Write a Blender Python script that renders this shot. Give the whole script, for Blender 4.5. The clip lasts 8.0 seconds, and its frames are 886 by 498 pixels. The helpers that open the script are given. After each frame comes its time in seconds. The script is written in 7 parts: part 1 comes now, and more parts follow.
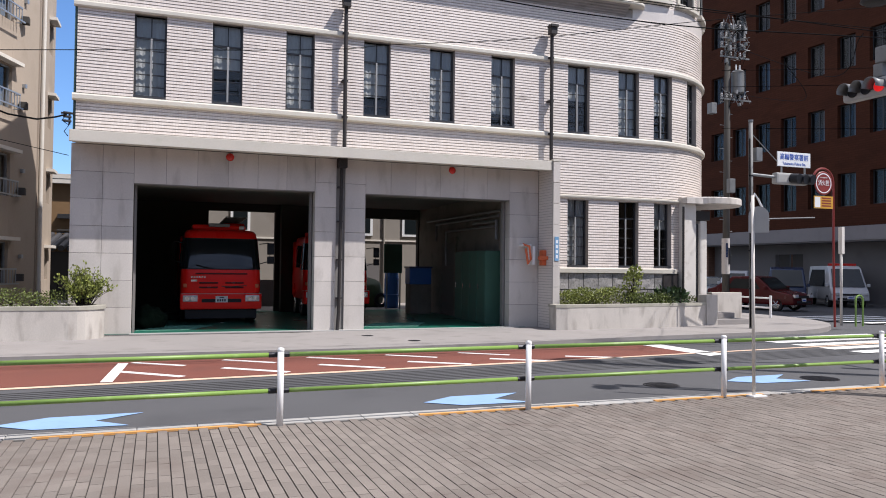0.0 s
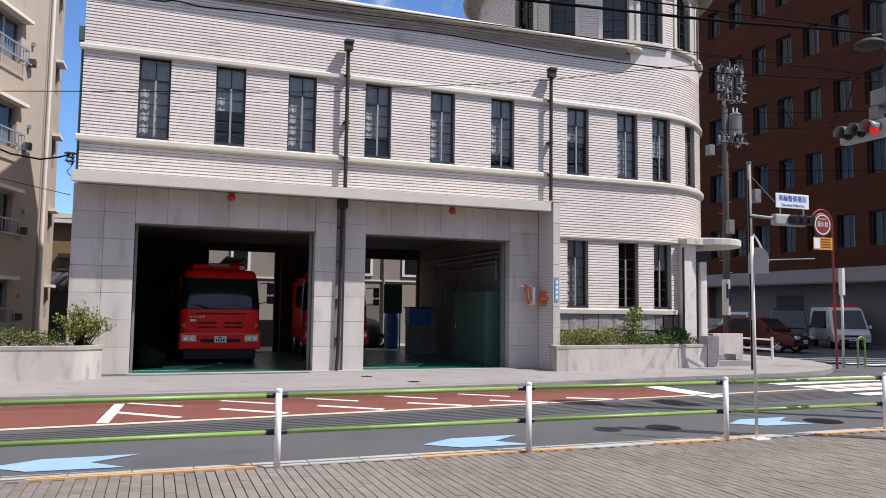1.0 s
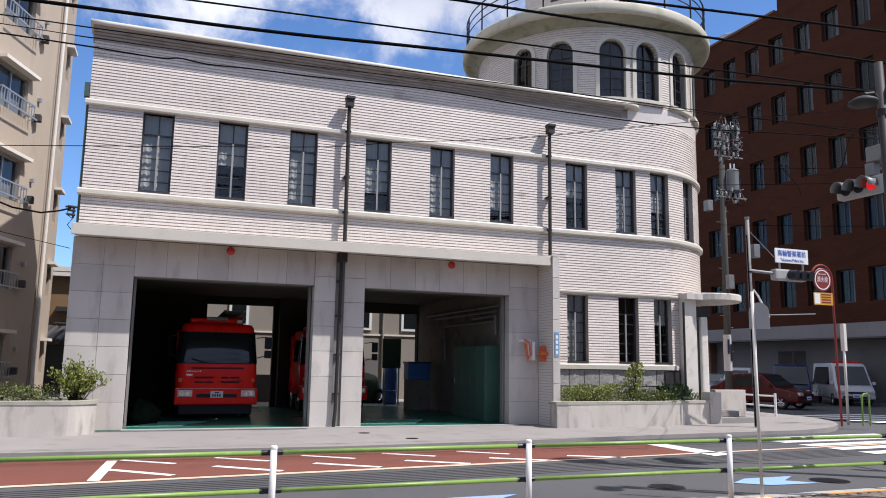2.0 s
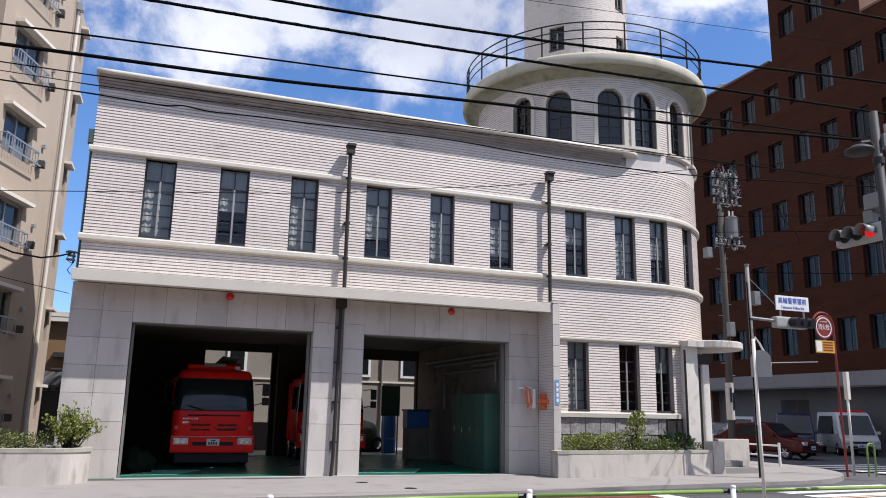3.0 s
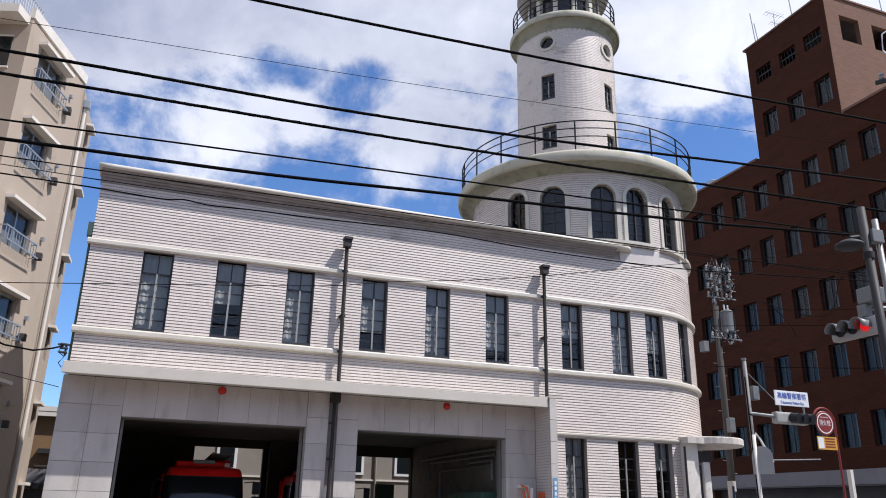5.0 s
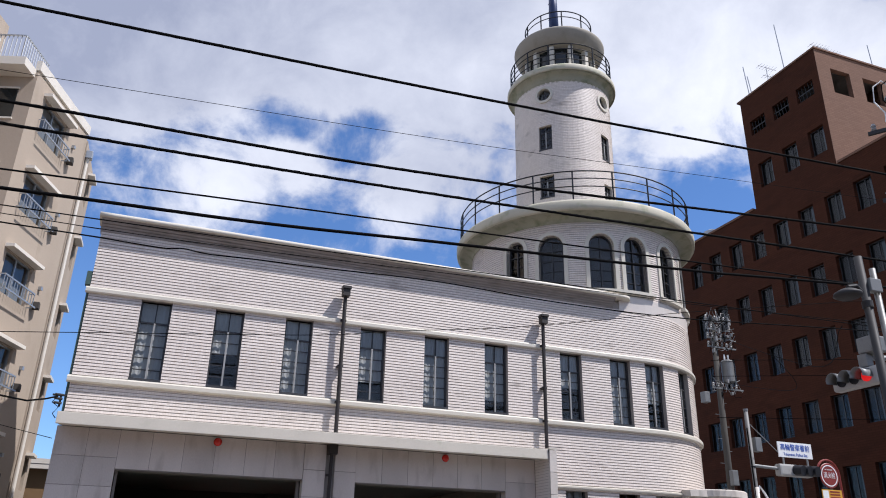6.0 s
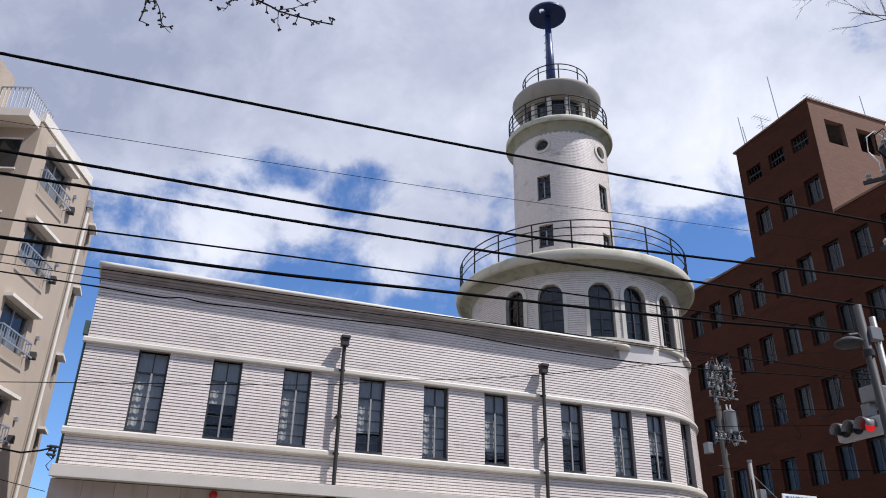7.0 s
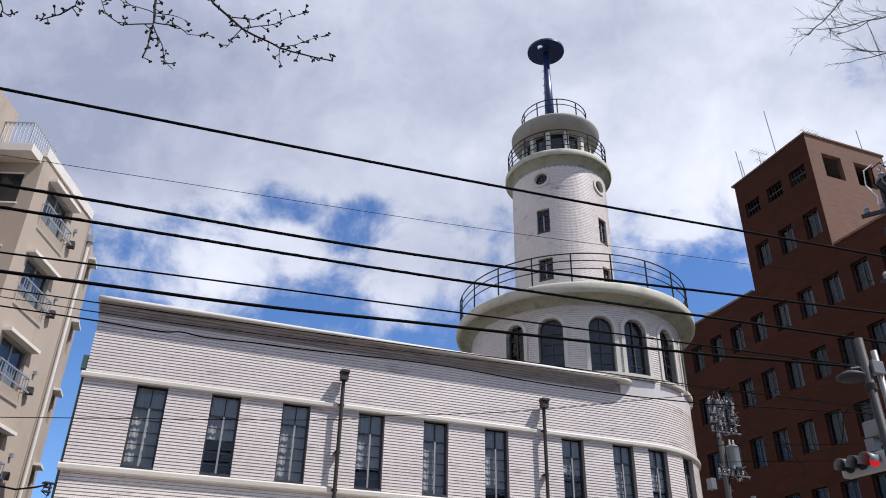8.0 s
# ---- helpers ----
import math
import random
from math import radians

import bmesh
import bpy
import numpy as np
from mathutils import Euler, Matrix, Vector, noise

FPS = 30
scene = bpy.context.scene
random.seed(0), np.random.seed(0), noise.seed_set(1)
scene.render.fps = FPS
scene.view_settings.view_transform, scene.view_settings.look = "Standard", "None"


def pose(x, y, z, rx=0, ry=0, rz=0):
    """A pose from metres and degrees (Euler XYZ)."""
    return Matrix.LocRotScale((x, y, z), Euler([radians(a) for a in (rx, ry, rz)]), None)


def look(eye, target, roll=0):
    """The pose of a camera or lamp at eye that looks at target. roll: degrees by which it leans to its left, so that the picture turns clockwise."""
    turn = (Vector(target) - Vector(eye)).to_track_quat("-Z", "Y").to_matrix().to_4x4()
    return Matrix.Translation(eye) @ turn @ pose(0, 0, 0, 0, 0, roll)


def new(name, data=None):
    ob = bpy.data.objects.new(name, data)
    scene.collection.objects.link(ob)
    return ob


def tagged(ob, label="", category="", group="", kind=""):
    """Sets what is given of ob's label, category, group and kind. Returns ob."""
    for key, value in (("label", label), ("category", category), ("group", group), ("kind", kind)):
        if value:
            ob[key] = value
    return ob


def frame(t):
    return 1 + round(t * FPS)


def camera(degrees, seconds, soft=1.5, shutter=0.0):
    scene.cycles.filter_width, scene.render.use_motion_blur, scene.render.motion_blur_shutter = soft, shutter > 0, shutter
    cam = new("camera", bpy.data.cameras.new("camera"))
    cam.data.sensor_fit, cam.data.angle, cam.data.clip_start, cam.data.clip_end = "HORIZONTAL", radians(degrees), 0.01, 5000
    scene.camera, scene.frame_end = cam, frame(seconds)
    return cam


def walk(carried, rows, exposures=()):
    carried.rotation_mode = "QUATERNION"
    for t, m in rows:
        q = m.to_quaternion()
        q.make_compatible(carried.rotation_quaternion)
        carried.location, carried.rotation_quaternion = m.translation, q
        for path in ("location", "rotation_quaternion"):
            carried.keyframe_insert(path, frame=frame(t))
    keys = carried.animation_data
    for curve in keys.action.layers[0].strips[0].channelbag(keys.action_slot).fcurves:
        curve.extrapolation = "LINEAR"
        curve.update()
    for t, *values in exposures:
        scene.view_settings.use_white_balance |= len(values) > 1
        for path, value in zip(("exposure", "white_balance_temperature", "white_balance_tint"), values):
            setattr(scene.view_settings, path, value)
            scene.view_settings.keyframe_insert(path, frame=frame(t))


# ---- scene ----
cam = camera(60.1, 8.0, 1.0)
EYE = (-1.645, -19.799, 1.684)
# seconds, shift of the eye from its stand, yaw, pitch and lean in degrees
ROWS = [
    (0.0, -0.007, 0.008, 0.017, -20.57, 1.46, -0.62),
    (0.5, -0.007, 0.006, 0.012, -20.56, 2.53, -0.71),
    (1.0, -0.003, 0.004, 0.014, -20.52, 4.48, -0.76),
    (1.5, 0.009, 0.017, 0.020, -20.51, 6.57, -0.82),
    (3.0, 0.022, 0.032, 0.015, -20.43, 12.00, -1.09),
    (3.5, 0.016, 0.022, 0.013, -20.46, 13.56, -1.11),
    (4.0, 0.009, 0.019, 0.006, -20.53, 15.26, -1.14),
    (4.5, 0.001, 0.009, 0.004, -20.61, 17.10, -1.14),
    (6.0, -0.003, -0.010, -0.014, -20.68, 22.68, -1.18),
    (6.5, -0.008, -0.018, -0.019, -20.68, 24.51, -1.12),
    (7.0, -0.009, -0.025, -0.020, -20.66, 26.33, -1.11),
    (7.5, -0.014, -0.031, -0.023, -20.67, 27.88, -1.04),
    (8.0, -0.007, -0.033, -0.024, -20.61, 28.85, -1.07),
]
walk(cam, [(t, pose(EYE[0] + x, EYE[1] + y, EYE[2] + z, 90 + pitch, 0, yaw) @ pose(0, 0, 0, 0, 0, -lean))
           for t, x, y, z, yaw, pitch, lean in ROWS], exposures=[(0, 0.27, 6150, 13), (4, 0.24, 6050, 13), (8, 0.08, 6000, 13)])

# ---- light ----
SUN = Vector((1.35, -1.0, 2.55)).normalized()
world = bpy.data.worlds.new("sky")
scene.world = world
world.use_nodes = True
wn, wl = world.node_tree.nodes, world.node_tree.links
wn.clear()
sky = wn.new("ShaderNodeTexSky")
sky.sky_type, sky.sun_disc = "NISHITA", False
sky.sun_elevation = math.asin(SUN.z)
sky.sun_rotation = math.atan2(SUN.x, SUN.y)
sky.air_density, sky.dust_density, sky.ozone_density = 1.0, 0.1, 3.5
tc = wn.new("ShaderNodeTexCoord")
sep = wn.new("ShaderNodeSeparateXYZ")
wl.new(tc.outputs["Generated"], sep.inputs[0])


def wmath(op, a, b, clamp=False):
    n = wn.new("ShaderNodeMath")
    n.operation, n.use_clamp = op, clamp
    for i, v in enumerate((a, b)):
        if isinstance(v, (int, float)):
            n.inputs[i].default_value = v
        elif v is not None:
            wl.new(v, n.inputs[i])
    return n.outputs[0]


# clouds lie on a far flat picture of the sky, x to the right and y up, round the bearing that the street looks along
C_YAW, C_PITCH = radians(-20.6), radians(28.9)
c_fwd = Vector((-math.sin(C_YAW) * math.cos(C_PITCH), math.cos(C_YAW) * math.cos(C_PITCH), math.sin(C_PITCH)))
c_right = Vector((math.cos(C_YAW), math.sin(C_YAW), 0.0))
c_up = c_right.cross(c_fwd)


def wdot(v):
    n = wn.new("ShaderNodeVectorMath")
    n.operation = "DOT_PRODUCT"
    wl.new(tc.outputs["Generated"], n.inputs[0])
    n.inputs[1].default_value = v
    return n.outputs["Value"]


ahead = wmath("MAXIMUM", wmath("ABSOLUTE", wdot(c_fwd), 0.0), 0.12)
cx = wmath("DIVIDE", wdot(c_right), ahead)
cy = wmath("DIVIDE", wdot(c_up), ahead)
comb = wn.new("ShaderNodeCombineXYZ")
wl.new(cx, comb.inputs[0])
wl.new(cy, comb.inputs[1])


def cloud_noise(scale, detail, rough, offset, stretch=(1.0, 1.0, 1.0)):
    mp = wn.new("ShaderNodeMapping")
    mp.inputs["Location"].default_value = offset
    mp.inputs["Scale"].default_value = stretch
    wl.new(comb.outputs[0], mp.inputs[0])
    n = wn.new("ShaderNodeTexNoise")
    n.inputs["Scale"].default_value, n.inputs["Detail"].default_value, n.inputs["Roughness"].default_value = scale, detail, rough
    n.inputs["Distortion"].default_value = 0.3
    wl.new(mp.outputs[0], n.inputs[0])
    return n.outputs["Fac"]


def bank(x, y, rx, ry, amount):
    """A soft oval of thicker (+) or thinner (-) cloud."""
    a = wmath("DIVIDE", wmath("SUBTRACT", cx, x), rx)
    b = wmath("DIVIDE", wmath("SUBTRACT", cy, y), ry)
    q = wmath("SUBTRACT", 1.0, wmath("ADD", wmath("MULTIPLY", a, a), wmath("MULTIPLY", b, b)), True)
    return wmath("MULTIPLY", q, amount)


def total(items):
    out = items[0]
    for q in items[1:]:
        out = wmath("ADD", out, q)
    return out


big = cloud_noise(4.2, 8.0, 0.6, (3.1, 1.7, 0.0), (0.8, 1.0, 1.0))
fine = cloud_noise(11.0, 7.0, 0.62, (0.4, 5.2, 0.0))
soft = cloud_noise(2.2, 3.0, 0.5, (7.4, 2.2, 0.0), (0.8, 1.2, 1.0))
# the cloud deck's lower edge: heights along x, from -0.6 to 0.6
edge_line = wn.new("ShaderNodeValToRGB")
wl.new(wmath("DIVIDE", wmath("ADD", cx, 0.6), 1.2, True), edge_line.inputs[0])
ramp = edge_line.color_ramp
for at, h in ((0.0, 0.0), (0.10, 0.035), (0.172, -0.005), (0.22, -0.045), (0.30, -0.066), (0.38, -0.07), (0.42, -0.03), (0.60, -0.05), (0.64, -0.02), (0.70, 0.035), (0.86, 0.05), (1.0, 0.03)):
    e = ramp.elements.new(at) if at not in (0.0, 1.0) else ramp.elements[0 if at == 0.0 else -1]
    e.position = at
    e.color = (h + 0.5, h + 0.5, h + 0.5, 1)
deck = wmath("MULTIPLY", wmath("SUBTRACT", cy, wmath("SUBTRACT", edge_line.outputs[0], 0.5)), 7.0)
ragged = wmath("ADD", wmath("MULTIPLY", wmath("SUBTRACT", big, 0.5), 3.6), wmath("MULTIPLY", wmath("SUBTRACT", fine, 0.5), 2.4))
holes = total([bank(-0.225, 0.06, 0.08, 0.045, -0.95), bank(-0.118, 0.035, 0.085, 0.05, -0.95), bank(-0.13, -0.03, 0.06, 0.07, -0.35), bank(0.0, -0.03, 0.14, 0.05, 0.45), bank(0.54, 0.27, 0.10, 0.08, -1.6), bank(-0.45, 0.25, 0.35, 0.25, 1.0), bank(0.25, 0.25, 0.4, 0.2, 0.8),
               bank(0.30, 0.035, 0.08, 0.02, 0.5), bank(-0.26, -0.01, 0.13, 0.05, 0.5)])
cover = wn.new("ShaderNodeMapRange")
cover.interpolation_type = "SMOOTHSTEP"
wl.new(total([deck, ragged, holes]), cover.inputs["Value"])
cover.inputs["From Min"].default_value, cover.inputs["From Max"].default_value = -0.45, 0.55
shade = wn.new("ShaderNodeMapRange")
glow = total([wmath("MULTIPLY", wmath("SUBTRACT", soft, 0.5), 1.5), wmath("MULTIPLY", wmath("SUBTRACT", big, 0.5), 0.9), wmath("MULTIPLY", wmath("SUBTRACT", fine, 0.5), 0.7), bank(-0.55, 0.22, 0.40, 0.32, -0.30), bank(-0.26, -0.0, 0.17, 0.075, 0.28),
              bank(0.36, 0.14, 0.30, 0.17, 0.42), bank(0.42, 0.34, 0.20, 0.2, 0.25), bank(-0.08, 0.16, 0.16, 0.12, 0.16), bank(-0.03, -0.02, 0.12, 0.05, -0.1), bank(0.02, 0.33, 0.2, 0.15, 0.12)])
wl.new(wmath("ADD", glow, 0.48), shade.inputs["Value"])
shade.inputs["From Min"].default_value, shade.inputs["From Max"].default_value = 0.0, 1.0
shade.inputs["To Min"].default_value, shade.inputs["To Max"].default_value = 0.0, 1.0
ccol = wn.new("ShaderNodeMix")
ccol.data_type = "RGBA"
ccol.inputs[6].default_value, ccol.inputs[7].default_value = (5.1, 5.5, 6.95, 1), (12.6, 12.7, 13.2, 1)
wl.new(shade.outputs[0], ccol.inputs[0])
smix = wn.new("ShaderNodeMix")
smix.data_type = "RGBA"
behind = wn.new("ShaderNodeMapRange")
wl.new(wdot(c_fwd), behind.inputs["Value"])
behind.inputs["From Min"].default_value, behind.inputs["From Max"].default_value = -0.25, 0.3
behind.inputs["To Min"].default_value, behind.inputs["To Max"].default_value = 0.5, 1.0
wl.new(wmath("MULTIPLY", cover.outputs[0], behind.outputs[0]), smix.inputs[0])
deep = wn.new("ShaderNodeMix")
deep.data_type, deep.blend_type = "RGBA", "MULTIPLY"
deep.inputs[0].default_value = 1.0
deep.inputs[7].default_value = (1.35, 1.62, 1.95, 1)
wl.new(sky.outputs[0], deep.inputs[6])
wl.new(deep.outputs[2], smix.inputs[6])
wl.new(ccol.outputs[2], smix.inputs[7])
bg = wn.new("ShaderNodeBackground")
bg.inputs["Strength"].default_value = 0.070
wl.new(smix.outputs[2], bg.inputs[0])
wout = wn.new("ShaderNodeOutputWorld")
wl.new(bg.outputs[0], wout.inputs[0])

lamp = bpy.data.lights.new("sun", "SUN")
lamp.energy, lamp.angle, lamp.color = 5.0, radians(0.6), (1.0, 0.935, 0.86)
sun = new("sun", lamp)
sun.matrix_world = look(SUN * 60, (0, 0, 0))


# ---- materials ----
def mat(name, base, rough=0.7, metal=0.0, vary=0.12, scale=2.0, grain=60.0, bump=0.15, stain=None, stain_at=(0.55, 0.75), spec=0.5, island=0.0, obj=0.0, stretch=None):
    """A surface with large blotches, fine grain, relief and, where given, stains of a second colour."""
    m = bpy.data.materials.new(name)
    m.use_nodes = True
    nt = m.node_tree
    b = nt.nodes["Principled BSDF"]
    b.inputs["Roughness"].default_value, b.inputs["Metallic"].default_value = rough, metal
    b.inputs["Specular IOR Level"].default_value = spec
    co = nt.nodes.new("ShaderNodeTexCoord")
    src = co.outputs["Object"]
    if stretch:
        mp = nt.nodes.new("ShaderNodeMapping")
        mp.inputs["Scale"].default_value = stretch
        nt.links.new(src, mp.inputs[0])
        src = mp.outputs[0]

    def nz(sc, det=5.0):
        n = nt.nodes.new("ShaderNodeTexNoise")
        n.inputs["Scale"].default_value, n.inputs["Detail"].default_value = sc, det
        nt.links.new(src, n.inputs[0])
        return n.outputs["Fac"]

    def mth(op, a, c):
        n = nt.nodes.new("ShaderNodeMath")
        n.operation = op
        for i, v in enumerate((a, c)):
            if isinstance(v, (int, float)):
                n.inputs[i].default_value = v
            else:
                nt.links.new(v, n.inputs[i])
        return n.outputs[0]

    large, small = nz(scale), nz(grain, 3.0)
    val = mth("ADD", mth("MULTIPLY", mth("SUBTRACT", large, 0.5), vary * 2.2), mth("MULTIPLY", mth("SUBTRACT", small, 0.5), vary * 1.4))
    val = mth("ADD", val, 1.0)
    if island:
        g = nt.nodes.new("ShaderNodeNewGeometry")
        val = mth("ADD", val, mth("MULTIPLY", mth("SUBTRACT", g.outputs["Random Per Island"], 0.5), island))
    if obj:
        o = nt.nodes.new("ShaderNodeObjectInfo")
        val = mth("ADD", val, mth("MULTIPLY", mth("SUBTRACT", o.outputs["Random"], 0.5), obj))
    mul = nt.nodes.new("ShaderNodeMix")
    mul.data_type, mul.blend_type = "RGBA", "MULTIPLY"
    mul.inputs[0].default_value = 1.0
    mul.inputs[6].default_value = (*base, 1)
    nt.links.new(val, mul.inputs[7])
    col = mul.outputs[2]
    if stain:
        mr = nt.nodes.new("ShaderNodeMapRange")
        mr.inputs["From Min"].default_value, mr.inputs["From Max"].default_value = stain_at
        nt.links.new(nz(scale * 2.3, 8.0), mr.inputs["Value"])
        sm = nt.nodes.new("ShaderNodeMix")
        sm.data_type = "RGBA"
        nt.links.new(mr.outputs[0], sm.inputs[0])
        nt.links.new(col, sm.inputs[6])
        sm.inputs[7].default_value = (*stain, 1)
        col = sm.outputs[2]
    nt.links.new(col, b.inputs["Base Color"])
    if bump:
        bp = nt.nodes.new("ShaderNodeBump")
        bp.inputs["Strength"].default_value, bp.inputs["Distance"].default_value = bump, 0.01
        nt.links.new(small, bp.inputs["Height"])
        nt.links.new(bp.outputs[0], b.inputs["Normal"])
    rr = mth("ADD", mth("MULTIPLY", mth("SUBTRACT", large, 0.5), 0.2), rough)
    nt.links.new(rr, b.inputs["Roughness"])
    return m


def tile_mat(name, base, dark, width):
    """Glazed wall tile: upright joints every width metres along u, tile-to-tile tint, grime."""
    m = mat(name, base, 0.42, 0, 0.13, 0.55, 22.0, 0.05, dark, (0.60, 0.74), stretch=(0.8, 0.8, 2.2))
    nt = m.node_tree
    b = nt.nodes["Principled BSDF"]
    old = b.inputs["Base Color"].links[0].from_socket
    uv = nt.nodes.new("ShaderNodeUVMap")
    br = nt.nodes.new("ShaderNodeTexBrick")
    br.offset = 0.0
    br.inputs["Scale"].default_value = 1.0
    br.inputs["Brick Width"].default_value, br.inputs["Row Height"].default_value = width, 0.0815
    br.inputs["Mortar Size"].default_value, br.inputs["Mortar Smooth"].default_value = 0.0035, 0.2
    br.inputs["Color1"].default_value, br.inputs["Color2"].default_value = (1.02, 1.02, 1.02, 1), (0.90, 0.89, 0.88, 1)
    br.inputs["Mortar"].default_value = (0.80, 0.785, 0.77, 1)
    nt.links.new(uv.outputs[0], br.inputs["Vector"])
    mu = nt.nodes.new("ShaderNodeMix")
    mu.data_type, mu.blend_type = "RGBA", "MULTIPLY"
    mu.inputs[0].default_value = 1.0
    nt.links.new(old, mu.inputs[6])
    nt.links.new(br.outputs["Color"], mu.inputs[7])
    nt.links.new(mu.outputs[2], b.inputs["Base Color"])
    return m


def coursed(m, width, height, joint):
    """Lays brick courses over the upright faces of a material that look along x."""
    nt = m.node_tree
    b = nt.nodes["Principled BSDF"]
    old = b.inputs["Base Color"].links[0].from_socket
    co = nt.nodes.new("ShaderNodeTexCoord")
    se, cb = nt.nodes.new("ShaderNodeSeparateXYZ"), nt.nodes.new("ShaderNodeCombineXYZ")
    nt.links.new(co.outputs["Object"], se.inputs[0])
    ad = nt.nodes.new("ShaderNodeMath")
    nt.links.new(se.outputs[0], ad.inputs[0])
    nt.links.new(se.outputs[1], ad.inputs[1])
    nt.links.new(ad.outputs[0], cb.inputs[0])
    nt.links.new(se.outputs[2], cb.inputs[1])
    br = nt.nodes.new("ShaderNodeTexBrick")
    br.inputs["Scale"].default_value = 1.0
    br.inputs["Brick Width"].default_value, br.inputs["Row Height"].default_value = width, height
    br.inputs["Mortar Size"].default_value = joint
    br.inputs["Color1"].default_value, br.inputs["Color2"].default_value = (1.06, 1.06, 1.06, 1), (0.92, 0.91, 0.90, 1)
    br.inputs["Mortar"].default_value = (0.78, 0.78, 0.78, 1)
    nt.links.new(cb.outputs[0], br.inputs["Vector"])
    mu = nt.nodes.new("ShaderNodeMix")
    mu.data_type, mu.blend_type = "RGBA", "MULTIPLY"
    mu.inputs[0].default_value = 1.0
    nt.links.new(old, mu.inputs[6])
    nt.links.new(br.outputs["Color"], mu.inputs[7])
    nt.links.new(mu.outputs[2], b.inputs["Base Color"])


def glass_mat(name, tint, index=1.9):
    """A clear pane: see-through, with a sharp reflection that grows towards grazing angles."""
    m = bpy.data.materials.new(name)
    m.use_nodes = True
    nt = m.node_tree
    nt.nodes.clear()
    tr, gl = nt.nodes.new("ShaderNodeBsdfTransparent"), nt.nodes.new("ShaderNodeBsdfGlossy")
    tr.inputs[0].default_value = (*tint, 1)
    gl.inputs["Roughness"].default_value = 0.02
    fr = nt.nodes.new("ShaderNodeFresnel")
    fr.inputs[0].default_value = index
    mx, out = nt.nodes.new("ShaderNodeMixShader"), nt.nodes.new("ShaderNodeOutputMaterial")
    nt.links.new(fr.outputs[0], mx.inputs[0])
    nt.links.new(tr.outputs[0], mx.inputs[1])
    nt.links.new(gl.outputs[0], mx.inputs[2])
    nt.links.new(mx.outputs[0], out.inputs[0])
    return m


def glow_mat(name, base, power):
    m = mat(name, base, 0.3, 0, 0.02)
    b = m.node_tree.nodes["Principled BSDF"]
    b.inputs["Emission Color"].default_value, b.inputs["Emission Strength"].default_value = (*base, 1), power
    return m


M_TILE = tile_mat("wall_tile", (0.672, 0.605, 0.55), (0.41, 0.36, 0.32), 0.066)
M_TILEP = mat("plain_wall_tile", (0.64, 0.59, 0.545), 0.42, 0, 0.10, 0.7, 30.0, 0.05)
M_GROUT = mat("tile_grout", (0.31, 0.28, 0.255), 0.9, 0, 0.15, 1.5, 50, 0.2)
M_GROUTP = mat("pale_tile_grout", (0.48, 0.435, 0.39), 0.9, 0, 0.12, 1.5, 50, 0.1)
M_TRIM = mat("cream_trim", (0.56, 0.525, 0.45), 0.55, 0, 0.1, 1.3, 40, 0.08, (0.45, 0.45, 0.34), (0.62, 0.85))
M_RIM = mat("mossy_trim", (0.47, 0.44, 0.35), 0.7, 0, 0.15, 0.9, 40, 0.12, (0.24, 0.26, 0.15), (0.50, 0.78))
# Mossy underside colour that also holds the shade below the rims
M_SOFFIT = mat("shaded_mossy_soffit", (0.30, 0.29, 0.215), 0.85, 0, 0.2, 1.2, 40, 0.2, (0.16, 0.175, 0.10), (0.5, 0.75))
M_CAPR = mat("weathered_cap", (0.37, 0.35, 0.295), 0.8, 0, 0.15, 0.9, 40, 0.15, (0.26, 0.26, 0.20), (0.5, 0.8))
# Cream darkened to carry the shading of the lookout roof
M_ROOFU = mat("shaded_cream_plaster", (0.31, 0.285, 0.24), 0.8, 0, 0.15, 1.0, 40, 0.15, (0.24, 0.22, 0.175), (0.52, 0.8))
M_INS = mat("grey_porcelain", (0.26, 0.26, 0.26), 0.35, 0, 0.1)
M_CONC = mat("panel_concrete", (0.53, 0.495, 0.455), 0.8, 0, 0.2, 0.8, 45, 0.2, (0.34, 0.31, 0.275), (0.54, 0.80), obj=0.14, stretch=(1.6, 1.6, 0.45), spec=0.2)
M_JOINT = mat("panel_joint", (0.2, 0.19, 0.18), 0.9, 0, 0.1)
M_PLANTER = mat("planter_concrete", (0.50, 0.465, 0.42), 0.85, 0, 0.2, 1.3, 55, 0.25, (0.29, 0.26, 0.23), (0.52, 0.82), stretch=(1.6, 1.6, 0.5), spec=0.2)
M_DJOINT = mat("dark_mortar", (0.055, 0.05, 0.046), 0.95, 0, 0.15)
M_STONE = mat("rough_stone", (0.29, 0.275, 0.26), 0.9, 0, 0.45, 9.0, 34, 1.0, (0.13, 0.12, 0.11), (0.52, 0.72), obj=0.5)
M_BROWN = mat("brown_pipe", (0.018, 0.014, 0.013), 0.6, 0.0, 0.15, 3, 60, 0.05)
M_SASH = mat("grey_sash", (0.30, 0.30, 0.29), 0.5, 0.2, 0.1)
M_SASHD = mat("dark_sash", (0.045, 0.045, 0.048), 0.45, 0.2, 0.1)
M_GLASS = glass_mat("window_glass", (0.82, 0.84, 0.84), 1.62)
M_GLASSO = glass_mat("office_glass", (0.6, 0.66, 0.7), 1.4)
# Near-black, so that unlit interiors look dim through the glass
M_ROOMW = mat("dim_paint", (0.07, 0.066, 0.062), 0.9, 0, 0.1, 0.8, spec=0.1)
M_BLIND = mat("curtain_cloth", (0.50, 0.505, 0.505), 0.9, 0, 0.12, 3.0, 30, 0.2)
M_IRON = mat("black_iron", (0.02, 0.021, 0.026), 0.45, 0.5, 0.15)
